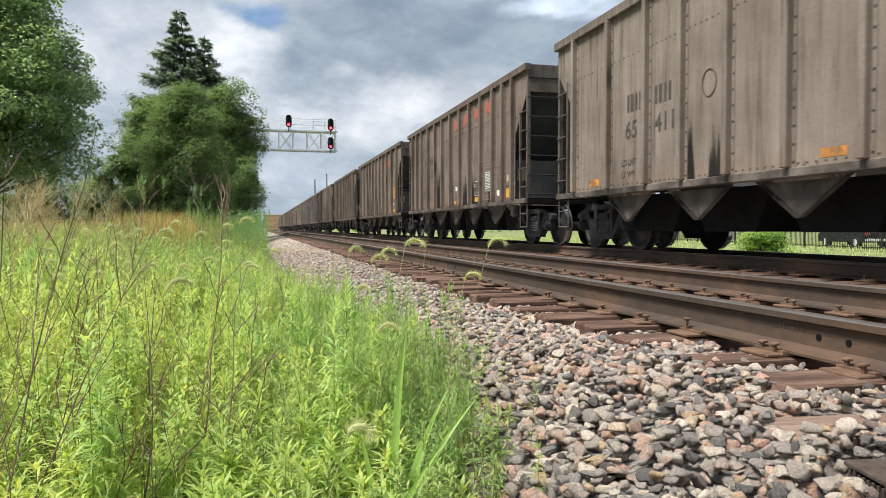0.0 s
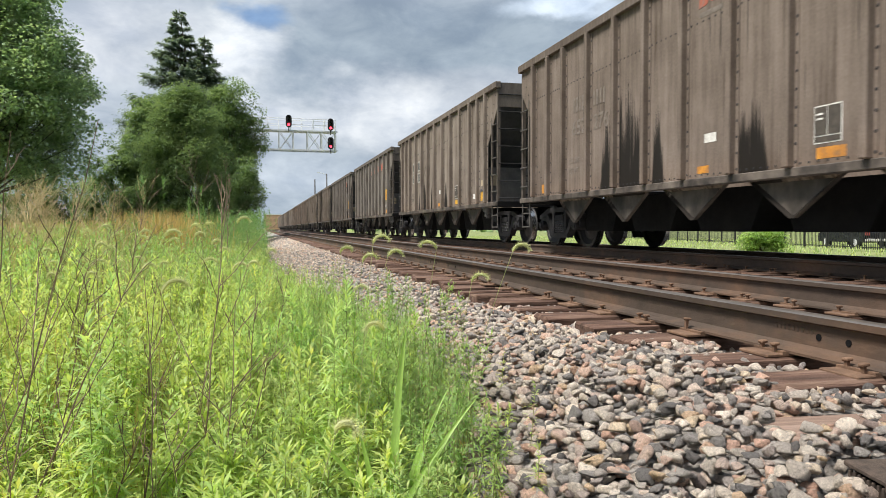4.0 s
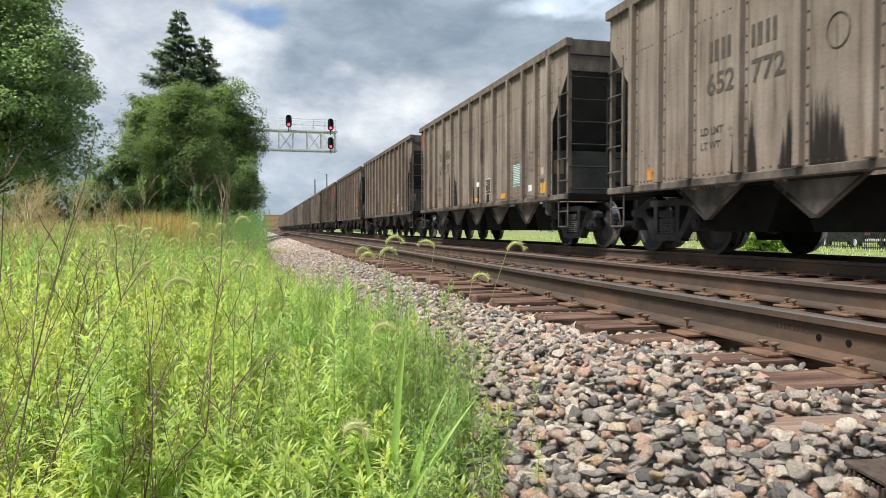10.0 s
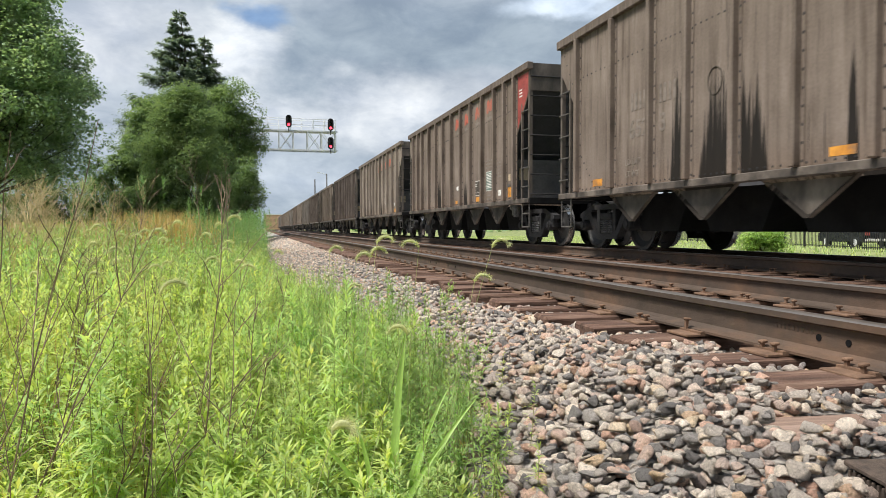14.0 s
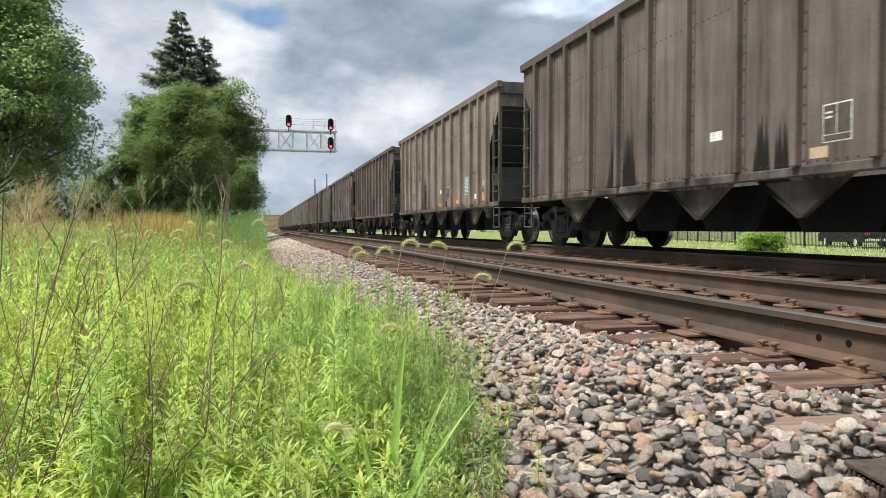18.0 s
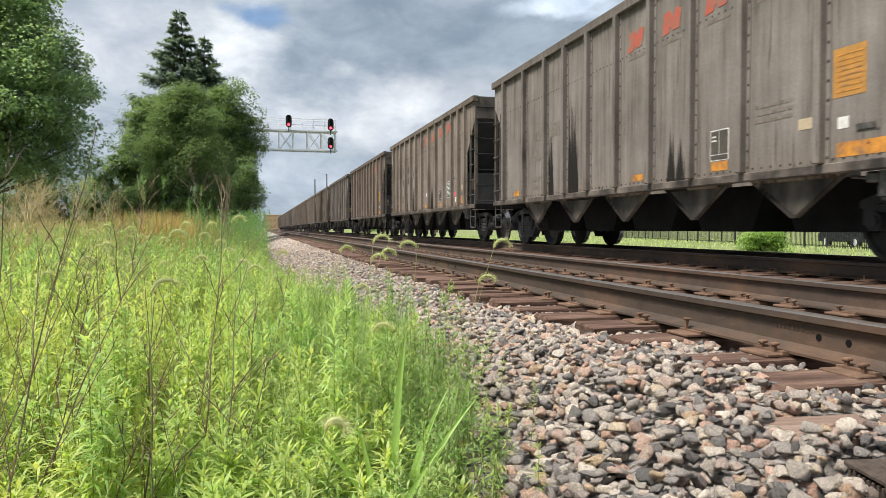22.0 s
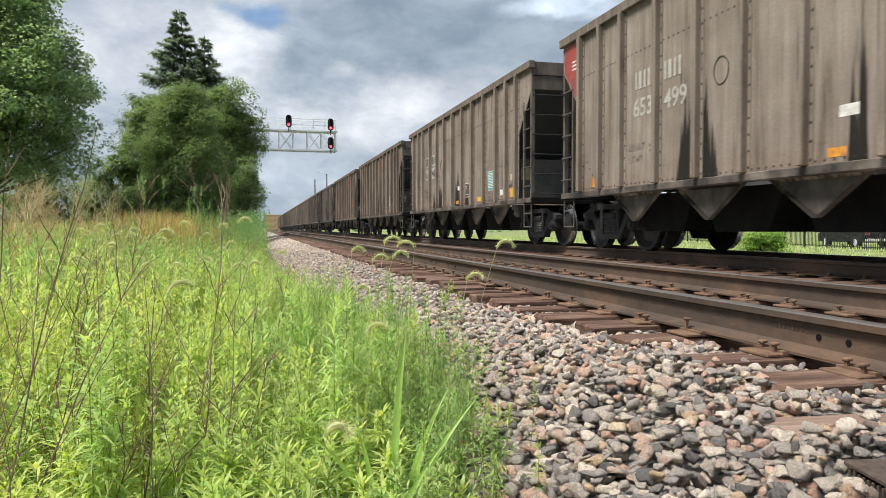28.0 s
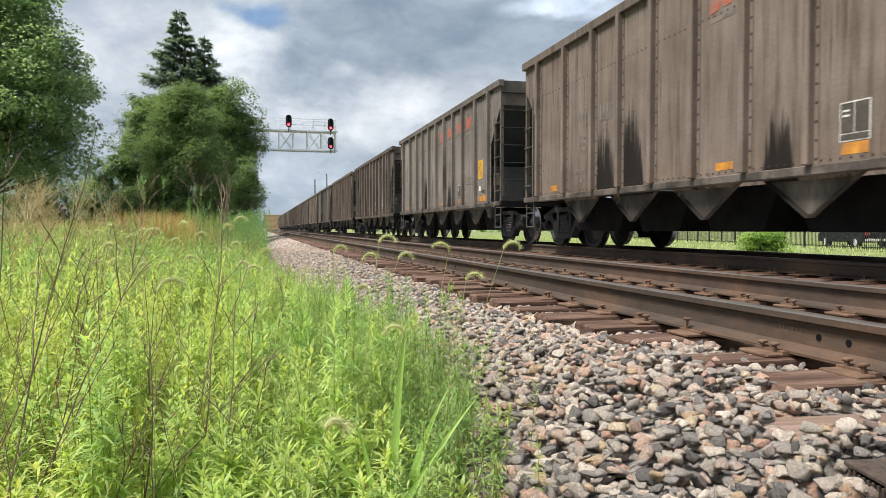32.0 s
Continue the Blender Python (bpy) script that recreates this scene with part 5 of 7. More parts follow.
def weed_plants(rs, x, y, h, n_leaf, leaf_len, leaf_w, bushy=0.35):
    """Upright weeds with spiralled narrow leaves; a share of side shoots makes them bushy."""
    n = len(x)
    root = np.stack([x, y, ground_z(x)], 1)
    lean = np.stack([rs.normal(0, 0.09, n), rs.normal(0, 0.09, n), np.ones(n)], 1) * h[:, None]
    top = root + lean
    k = np.repeat(np.arange(n), n_leaf)
    t = rs.uniform(0.12, 1.0, len(k)) ** 0.8
    az = rs.uniform(0, 2 * np.pi, len(k))
    el = np.where(t > 0.9, rs.uniform(0.5, 1.3, len(k)), rs.uniform(-0.25, 0.65, len(k)))
    out = np.stack([np.cos(az) * np.cos(el), np.sin(az) * np.cos(el), np.sin(el)], 1)
    up = np.stack([-np.cos(az) * np.sin(el), -np.sin(az) * np.sin(el), np.cos(el)], 1)
    base = root[k] + lean[k] * t[:, None]
    shoot = rs.uniform(0, 1, len(k)) < bushy
    base = base + out * (shoot * rs.uniform(0.0, 0.13, len(k)) * (1.15 - t))[:, None] * (h[k] / 0.6)[:, None]
    ln = leaf_len * rs.uniform(0.6, 1.25, len(k)) * (1.1 - 0.5 * t)
    lv = leaves(base, out, up, ln, leaf_w * rs.uniform(0.7, 1.2, len(k)), rs.uniform(0.0, 0.25, len(k)))
    st = stems(root, top, np.full(n, 0.0016))
    return lv, st


def forb_plants(rs, x, y, h, n_leaf, leaf_len, leaf_w, shoots=5, lean_by=0.07):
    """Leafy upright weeds: leaves spiral up a bowed stem, spread flat and droop low down, crowd into a star at the tip,
    and short side shoots carry small tufts. Returns living leaves, withered low leaves and stems."""
    n = len(x)
    root = np.stack([x, y, ground_z(x)], 1)
    la = rs.uniform(0, 2 * np.pi, n)
    lean = np.stack([np.cos(la), np.sin(la), np.zeros(n)], 1) * (np.abs(rs.normal(0, lean_by, n)) * h)[:, None]
    upv = np.array([0, 0, 1.0])

    def on_stem(k, t):
        return root[k] + upv * (h[k] * t)[:, None] + lean[k] * (t * t)[:, None]

    def spread(az, el):
        out = np.stack([np.cos(az) * np.cos(el), np.sin(az) * np.cos(el), np.sin(el)], 1)
        return out, np.stack([-np.cos(az) * np.sin(el), -np.sin(az) * np.sin(el), np.cos(el)], 1)

    k = np.repeat(np.arange(n), n_leaf)
    j = np.tile(np.arange(n_leaf), n)
    t = 0.10 + 0.90 * ((j + rs.uniform(0, 1, len(k))) / n_leaf) ** 0.85
    az = j * 2.3999 + la[k] + rs.normal(0, 0.25, len(k))
    el = np.interp(t, [0.1, 0.45, 0.8, 0.93, 1.0], [-0.45, -0.05, 0.25, 0.6, 1.15]) + rs.normal(0, 0.2, len(k))
    out, up = spread(az, el)
    ln = leaf_len * np.interp(t, [0.1, 0.4, 0.7, 0.92, 1.0], [0.8, 1.1, 1.05, 0.75, 0.45]) * rs.uniform(0.75, 1.2, len(k))
    base = on_stem(k, t)
    low = (t < 0.42) & (rs.uniform(0, 1, len(k)) < 0.55)
    wd = leaf_w * rs.uniform(0.75, 1.2, len(k))
    drop = np.interp(t, [0.1, 0.6, 1.0], [0.5, 0.28, 0.02]) * rs.uniform(0.4, 1.4, len(k))
    live = [leaves(base[~low], out[~low], up[~low], ln[~low], wd[~low], drop[~low])]
    dead = leaves(base[low], out[low], up[low], ln[low] * 0.8, wd[low] * 0.6, drop[low] + 0.4)
    top = on_stem(np.arange(n), np.ones(n))
    half = on_stem(np.arange(n), np.full(n, 0.5))
    st = [stems(root, half, np.full(n, 0.0019)), stems(half, top, np.full(n, 0.0013))]
    if shoots:
        ks = np.repeat(np.arange(n), shoots)
        ts = rs.uniform(0.35, 0.92, len(ks))
        b0 = on_stem(ks, ts)
        o, _ = spread(rs.uniform(0, 6.283, len(ks)), rs.uniform(0.45, 1.05, len(ks)))
        sl = (0.22 * (1.05 - ts) + 0.03) * h[ks] * rs.uniform(0.6, 1.3, len(ks))
        b1 = b0 + o * sl[:, None]
        st.append(stems(b0, b1, np.full(len(ks), 0.0009)))
        m = max(5, n_leaf // 6)
        kk = np.repeat(np.arange(len(ks)), m)
        tt = rs.uniform(0.25, 1.0, len(kk))
        out, up = spread(rs.uniform(0, 6.283, len(kk)), np.where(tt > 0.85, rs.uniform(0.3, 1.2, len(kk)), rs.uniform(-0.3, 0.6, len(kk))))
        live.append(leaves(b0[kk] + o[kk] * (sl[kk] * tt)[:, None], out, up, leaf_len * 0.68 * rs.uniform(0.6, 1.2, len(kk)), leaf_w * 0.8 * rs.uniform(0.7, 1.2, len(kk)), rs.uniform(0.0, 0.3, len(kk))))
    return joined(live), dead, joined(st)


def grass_blades(rs, x, y, h, w, bend_by=0.5):
    """Arching blades of three quads."""
    n = len(x)
    az = rs.uniform(0, 2 * np.pi, n)
    d = np.stack([np.cos(az), np.sin(az), np.zeros(n)], 1)
    sd = np.stack([-np.sin(az), np.cos(az), np.zeros(n)], 1)
    root = np.stack([x, y, ground_z(x)], 1)
    b = rs.uniform(0.1, bend_by, n)
    rings = []
    for t, ww in ((0, 0.8), (0.4, 1.0), (0.75, 0.7), (1.0, 0.08)):
        c = root + np.array([0, 0, 1.0]) * (h * (t - 0.35 * b * t * t))[:, None] + d * (h * b * t * t)[:, None]
        rings += [c - sd * (w * ww / 2)[:, None], c + sd * (w * ww / 2)[:, None]]
    v = np.stack(rings, 1)
    f = np.array([[0, 1, 3, 2], [2, 3, 5, 4], [4, 5, 7, 6]])
    return v.reshape(-1, 3), (f[None] + (np.arange(n) * 8)[:, None, None]).reshape(-1, 4)


def edge_x(y):
    """The weeds' ragged edge against the ballast."""
    return np.interp(y, [1.0, 1.4, 2.2, 3.2, 4.6, 7, 12, 60], [0.34, 0.42, 0.70, 0.80, 0.62, 0.28, 0.12, 0.05]) + 0.06 * np.sin(y * 5.1) + 0.05 * np.sin(y * 11.3)


def sample(rs, n, y0, y1, left=0.36, xmin=-1e9, power=1.0):
    y = y0 + (y1 - y0) * rs.uniform(0, 1, n) ** power
    lo = np.maximum(-left * y - 0.35, xmin)
    x = lo + (edge_x(y) - lo) * rs.uniform(0, 1, n)
    return x, y


def tall(x, y):
    """How high the weeds stand: low at the ballast and by the camera, high further off."""
    a = np.interp(y, [0.9, 2.0, 3.0, 4.5, 7, 14], [0.42, 0.58, 0.72, 0.84, 0.95, 1.0])
    b = np.interp(edge_x(y) - x, [0.0, 0.25, 0.8, 1.6], [0.42, 0.62, 0.86, 1.0])
    return a * b


def build_weeds():
    rs = np.random.RandomState(7)
    lv, st, dead, cool = [], [], [], []
    x, y = sample(rs, 1050, 1.25, 4.8)
    ok = x < edge_x(y) - 0.22 * (y > 1.6)
    x, y = x[ok], y[ok]
    kind = np.sin(x * 3.1 + 1.2 * np.sin(y * 2.3)) + rs.normal(0, 0.5, len(x)) > 0.35
    for sel, heap in ((~kind, lv), (kind, cool)):
        a, d, b = forb_plants(rs, x[sel], y[sel], tall(x[sel], y[sel]) * rs.uniform(0.55, 1.12, sel.sum()), 66 if heap is lv else 84, 0.066 if heap is lv else 0.056, 0.0098 if heap is lv else 0.0074)
        heap.append(a), dead.append(d), st.append(b)
    y = rs.uniform(1.15, 1.75, 100)
    x = 0.10 - (0.36 * y + 0.42) * rs.uniform(0, 1, 100)
    a, d, b = forb_plants(rs, x, y, rs.uniform(0.24, 0.42, 100), 70, 0.06, 0.0095)
    lv.append(a), dead.append(d), st.append(b)
    # single tall plants that stand out of the rest
    for px, py, top in ((0.27, 2.3, 0.20), (-0.36, 1.7, 0.19), (0.20, 2.0, 0.14), (-0.42, 2.3, 0.24), (0.12, 2.7, 0.16)):
        q = np.array([px, px + 0.02])
        a, d, b = forb_plants(rs, q, np.array([py, py + 0.03]), np.array([1.0, 0.85]) * (top - ground_z(q)), 130, 0.07, 0.0085, 3, 0.03)
        cool.append(a), dead.append(d), st.append(b)
    mid_lv = []
    x, y = sample(rs, 2300, 4.4, 12.5)
    a, d, b = forb_plants(rs, x, y, tall(x, y) * rs.uniform(0.65, 1.08, len(x)), 40, 0.066, 0.0105, 4)
    mid_lv.append(a), dead.append(d), st.append(b)
    # taller clumps break the meadow's skyline
    y = rs.uniform(7.0, 14.0, 54)
    x = -0.34 * y + 0.31 * y * rs.uniform(0, 1, 54)
    a, d, b = forb_plants(rs, x, y, rs.uniform(0.95, 1.25, 54), 80, 0.075, 0.010, 5)
    tall_lv = [a]
    dead.append(d), st.append(b)
    far_lv = []
    x, y = sample(rs, 2600, 12, 42)
    a, b = weed_plants(rs, x, y, tall(x, y) * rs.uniform(0.6, 1.05, len(x)), 22, 0.16, 0.035)
    far_lv.append(a), st.append(b)
    # a taller green bank further along the ballast
    bank_lv = tall_lv
    y = rs.uniform(13, 30, 520)
    x = -1.9 + 2.1 * rs.uniform(0, 1, 520) ** 0.7
    a, b = weed_plants(rs, x, y, rs.uniform(0.9, 1.45, 520) * np.interp(y, [13, 17, 30], [0.8, 1.0, 1.1]), 80, 0.085, 0.012, 0.7)
    bank_lv.append(a), st.append(b)
    for px, py, h in ((-1.15, 9.0, 1.55), (-1.0, 12.0, 1.6), (-0.85, 11.2, 1.35)):
        a, b = weed_plants(rs, np.full(2, px), np.full(2, py), np.full(2, h), 150, 0.11, 0.012, 0.3)
        bank_lv.append(a), st.append(b)
    # the verge goes on beside and behind the tripod
    y = rs.uniform(-7, 10, 2600)
    x = -0.36 * np.maximum(y, 0) - 0.6 - 6.5 * rs.uniform(0, 1, 2600) ** 1.3
    z = rs.uniform(-7, -0.7, 260)
    x, y = np.append(x, rs.uniform(-0.6, 0.3, 260)), np.append(y, z)
    a, b = weed_plants(rs, x, y, rs.uniform(0.3, 0.7, len(x)), 26, 0.13, 0.02)
    far_lv.append(a), st.append(b)
    # fine feathery weeds along the ballast
    y = rs.uniform(1.5, 6.2, 780)
    x = edge_x(y) - rs.uniform(0, 1, 780) ** 1.2 * 0.85
    a, d, b = forb_plants(rs, x, y, rs.uniform(0.24, 0.58, 780) * np.interp(y, [1.5, 2.5, 6], [0.7, 1.0, 1.1]), 60, 0.036, 0.0056, 8, 0.12)
    fine = a
    dead.append(d), st.append(b)
    # seedlings that creep into the stones
    y = rs.uniform(1.6, 7.5, 90)
    x = edge_x(y) + rs.uniform(0.0, 0.35, 90) ** 1.4
    a, b = weed_plants(rs, x, y, rs.uniform(0.08, 0.26, 90), 40, 0.035, 0.006)
    lv.append(a), st.append(b)
    weeds = tagged(new("weed_meadow"), "dense bright green weeds and grass on the verge", "weeds", kind="stuff")
    v, f = joined(lv)
    tagged(soup("leaves", v, f, M_LEAF, weeds), kind="stuff")
    v, f = joined(mid_lv)
    tagged(soup("mid_leaves", v, f, M_LEAFM, weeds), kind="stuff")
    v, f = joined(bank_lv)
    tagged(soup("bank_leaves", v, f, M_BANK, weeds), kind="stuff")
    v, f = joined(far_lv)
    tagged(soup("far_leaves", v, f, M_LEAF3, weeds), kind="stuff")
    tagged(soup("fine_leaves", *fine, M_LEAFM, weeds), kind="stuff")
    tagged(soup("narrow_leaves", *joined(cool), M_LEAF2, weeds), kind="stuff")
    tagged(soup("withered_leaves", *joined(dead), M_WITHER, weeds), kind="stuff")
    v, f = joined(st)
    tagged(soup("stems", v, f, M_STEM, weeds), kind="stuff")
    gr = []
    x, y = sample(rs, 700, 1.3, 6)
    gr.append(grass_blades(rs, x, y, tall(x, y) * rs.uniform(0.5, 1.05, len(x)), rs.uniform(0.003, 0.007, len(x))))
    x, y = sample(rs, 9000, 4.5, 22)
    gr.append(grass_blades(rs, x, y, tall(x, y) * rs.uniform(0.6, 1.05, len(x)), rs.uniform(0.005, 0.011, len(x))))
    x, y = sample(rs, 9000, 20, 60, 0.42)
    gr.append(grass_blades(rs, x, y, rs.uniform(0.5, 0.95, len(x)), rs.uniform(0.02, 0.04, len(x))))
    v, f = joined(gr)
    tagged(soup("blades", v, f, M_GRASS, weeds), kind="stuff")
    # golden dry grass in patches
    gd = []
    for cx, cy, sx, sy, n, h0, h1 in ((-2.7, 20, 0.9, 2.0, 3000, 0.9, 1.6), (-2.2, 8.8, 0.8, 1.2, 1500, 0.7, 1.1), (-5.4, 19, 1.6, 2.6, 3200, 0.8, 1.35), (-1.6, 6.0, 0.5, 0.8, 600, 0.6, 0.9), (-9, 30, 3, 5, 3000, 0.9, 1.5), (-3.2, 13, 1.0, 2.4, 2000, 0.8, 1.15), (-1.42, 10.6, 0.5, 0.7, 2600, 0.9, 1.3), (-0.9, 3.2, 0.5, 1.0, 500, 0.45, 0.75), (-0.45, 2.2, 0.4, 0.5, 260, 0.35, 0.6), (-1.3, 4.8, 0.7, 1.0, 600, 0.5, 0.85)):
        gd.append(grass_blades(rs, rs.normal(cx, sx / 1.6, n), rs.normal(cy, sy / 1.6, n), rs.uniform(h0, h1, n), rs.uniform(0.0006, 0.0013, n) * cy, 0.35))
    v, f = joined(gd)
    dg = tagged(new("dry_grass"), "dead golden seed grass standing among the green weeds", "dry grass", kind="stuff")
    tagged(soup("dry_blades", v, f, M_DRYGRASS, dg), kind="stuff")
    # grass of the field behind the tracks
    n = 16000
    x = rs.uniform(10.5, 46, n)
    y = rs.uniform(12, 95, n)
    ok = (np.abs(x - 9) > 1.2)
    fg = grass_blades(rs, x[ok], y[ok], rs.uniform(0.06, 0.2, ok.sum()), rs.uniform(0.03, 0.06, ok.sum()))
    tagged(soup("field_grass", *fg, M_FIELD), "short green grass of the field behind the tracks", "grass", kind="stuff")


build_weeds()


def twig_stalk(seed, height, branches, mat, spread=0.5, curl=0.25, r0=0.0042, reach=1.0):
    """A dry weed: a bent stem with side twigs that fork again, tipped with small seed heads."""
    rr = random.Random(seed)
    e = new("dry_weed_stalk")
    bm = bm_new()
    p, d = Vector((0, 0, 0)), Vector((rr.uniform(-curl, curl), rr.uniform(-curl, curl), 1)).normalized()
    pts = [p.copy()]
    n = 9
    for k in range(n):
        d = (d + Vector((rr.uniform(-0.10, 0.10), rr.uniform(-0.10, 0.10), 0.06))).normalized()
        p = p + d * height / n
        pts.append(p.copy())
    tube(bm, pts, [r0 * (1 - 0.75 * k / n) for k in range(n + 1)])
    part("stem", bm, mat, e)
    bt = bm_new()
    for _ in range(branches):
        t = rr.uniform(0.3, 0.97)
        k = min(n - 1, int(t * n))
        q = pts[k].lerp(pts[k + 1], t * n - k)
        az = rr.uniform(0, 6.28)
        d = Vector((math.cos(az) * spread, math.sin(az) * spread, rr.uniform(0.5, 1.0))).normalized()
        ln = height * reach * rr.uniform(0.10, 0.28) * (1.2 - t)
        a = q
        for j in range(3):
            d = (d + Vector((rr.uniform(-0.25, 0.25), rr.uniform(-0.25, 0.25), 0.06))).normalized()
            b = a + d * ln / 3
            rod(bt, a, b, r0 * 0.42, 4, r0 * 0.32)
            if rr.random() < 0.7:
                c = b + (d + Vector((rr.uniform(-0.7, 0.7), rr.uniform(-0.7, 0.7), 0.2))).normalized() * ln * 0.3
                rod(bt, b, c, r0 * 0.3, 3, r0 * 0.2)
                bmesh.ops.create_icosphere(bt, subdivisions=1, radius=r0 * 0.62, matrix=Matrix.Translation(c))
            a = b
    tagged(part("twig_tangle", bt, mat, e), kind="stuff")
    return e


def build_stalks():
    rr = random.Random(14)
    rows = [(-0.205, 1.95, 1.10, 2, 26, 7), (-0.335, 1.75, 0.84, 2, 18, 9), (-0.09, 1.8, 0.75, 2, 20, 8), (-0.15, 1.85, 0.66, 2, 16, 11), (-0.66, 1.55, 1.06, 2, 18, 22), (-0.80, 1.62, 0.98, 2, 14, 26), (-0.235, 2.1, 0.68, 2, 14, 8),
            (-0.42, 1.7, 0.70, 2, 14, 16), (-0.53, 2.2, 0.86, 2, 22, -6), (-0.02, 3.0, 0.80, 2, 16, 11), (-0.52, 2.6, 0.92, 2, 24, -6), (-0.62, 2.0, 0.90, 2, 20, 12), (-0.75, 2.5, 0.95, 2, 24, 10), (-0.06, 2.4, 0.72, 2, 14, 4), (-0.33, 2.35, 0.80, 2, 16, -3),
            (-0.98, 3.3, 1.05, 2, 26, 6), (-1.35, 4.4, 1.15, 2, 30, -6), (-0.16, 1.70, 0.55, 2, 12, 3), (-0.22, 1.64, 0.5, 2, 12, -5),
            (-2.55, 9.3, 1.65, 1, 120, 4), (-2.15, 8.6, 1.5, 1, 110, -8), (-2.95, 9.9, 1.65, 1, 120, 8), (-2.3, 7.6, 1.4, 1, 110, 3), (-3.2, 10.5, 1.7, 1, 110, -5), (-1.8, 8.2, 1.35, 1, 60, 10), (-2.6, 8.2, 1.55, 1, 130, 6), (-3.05, 9.0, 1.6, 1, 130, -4), (-2.4, 9.9, 1.5, 1, 110, -10), (-1.95, 9.2, 1.35, 1, 90, 6), (-0.55, 1.6, 1.2, 2, 10, 4), (-0.62, 1.72, 1.16, 2, 10, 3), (-2.75, 8.9, 1.5, 1, 110, 12), (-2.0, 7.2, 1.3, 1, 90, -4),
            (-0.42, 6.4, 1.55, 2, 26, 2), (-0.50, 6.6, 1.7, 2, 26, -3), (-0.36, 6.5, 1.45, 2, 24, 4), (-1.3, 7.4, 1.6, 2, 40, 9)]
    for k in range(13):
        y = rr.uniform(3.4, 9.0)
        rows.append((-0.30 * y + rr.uniform(-0.1, 0.22 * y), y, rr.uniform(0.8, 1.15) + 0.04 * y, rr.choice((0, 1, 1, 1)), 34, rr.uniform(-14, 18)))
    for k, (x, y, h, m, br, tilt) in enumerate(rows):
        e = twig_stalk(100 + k, h, int(br * (0.42 if m == 1 else 0.48)), M_STRAW if m == 1 else M_DRY, (0.95, 0.62, 0.5)[m], (0.22, 0.22, 0.10)[m], (0.0030 if y < 5 else 0.0042) if m != 1 else 0.00052 * max(y, 3.5), 2.0 if m == 1 else 1.3)
        e.matrix_local = pose(x, y, float(ground_z(x)), rr.uniform(-5, 5), tilt, 0)
        tagged(e, "dead brown branching weed stalk among green weeds" if m != 1 else "pale straw-coloured dead weed with many twigs", "weed stalk", "dead weed stalks")


build_stalks()

FOXTAILS = []
FOX_HEADS = [(0.335, 1.9, 0.365), (0.355, 2.1, 0.325), (0.305, 2.2, 0.305), (0.48, 2.0, 0.35), (0.62, 1.8, 0.355), (0.545, 1.85, 0.265), (0.26, 2.3, 0.33), (0.30, 1.55, 0.175),
             (0.135, 1.14, 0.073), (-0.2, 1.6, 0.27), (-0.35, 3.4, 0.41), (-0.3, 3.59, 0.37), (-0.47, 3.84, 0.34), (-0.2, 3.15, 0.41), (-0.09, 3.12, 0.43), (-0.22, 2.74, 0.28),
             (-0.08, 2.71, 0.27), (-0.05, 2.6, 0.25), (-0.59, 3.67, 0.38), (-0.59, 3.04, 0.4), (-0.44, 2.8, 0.26), (0.05, 3.6, 0.28), (0.33, 2.6, 0.18), (-0.59, 2.94, 0.32)]


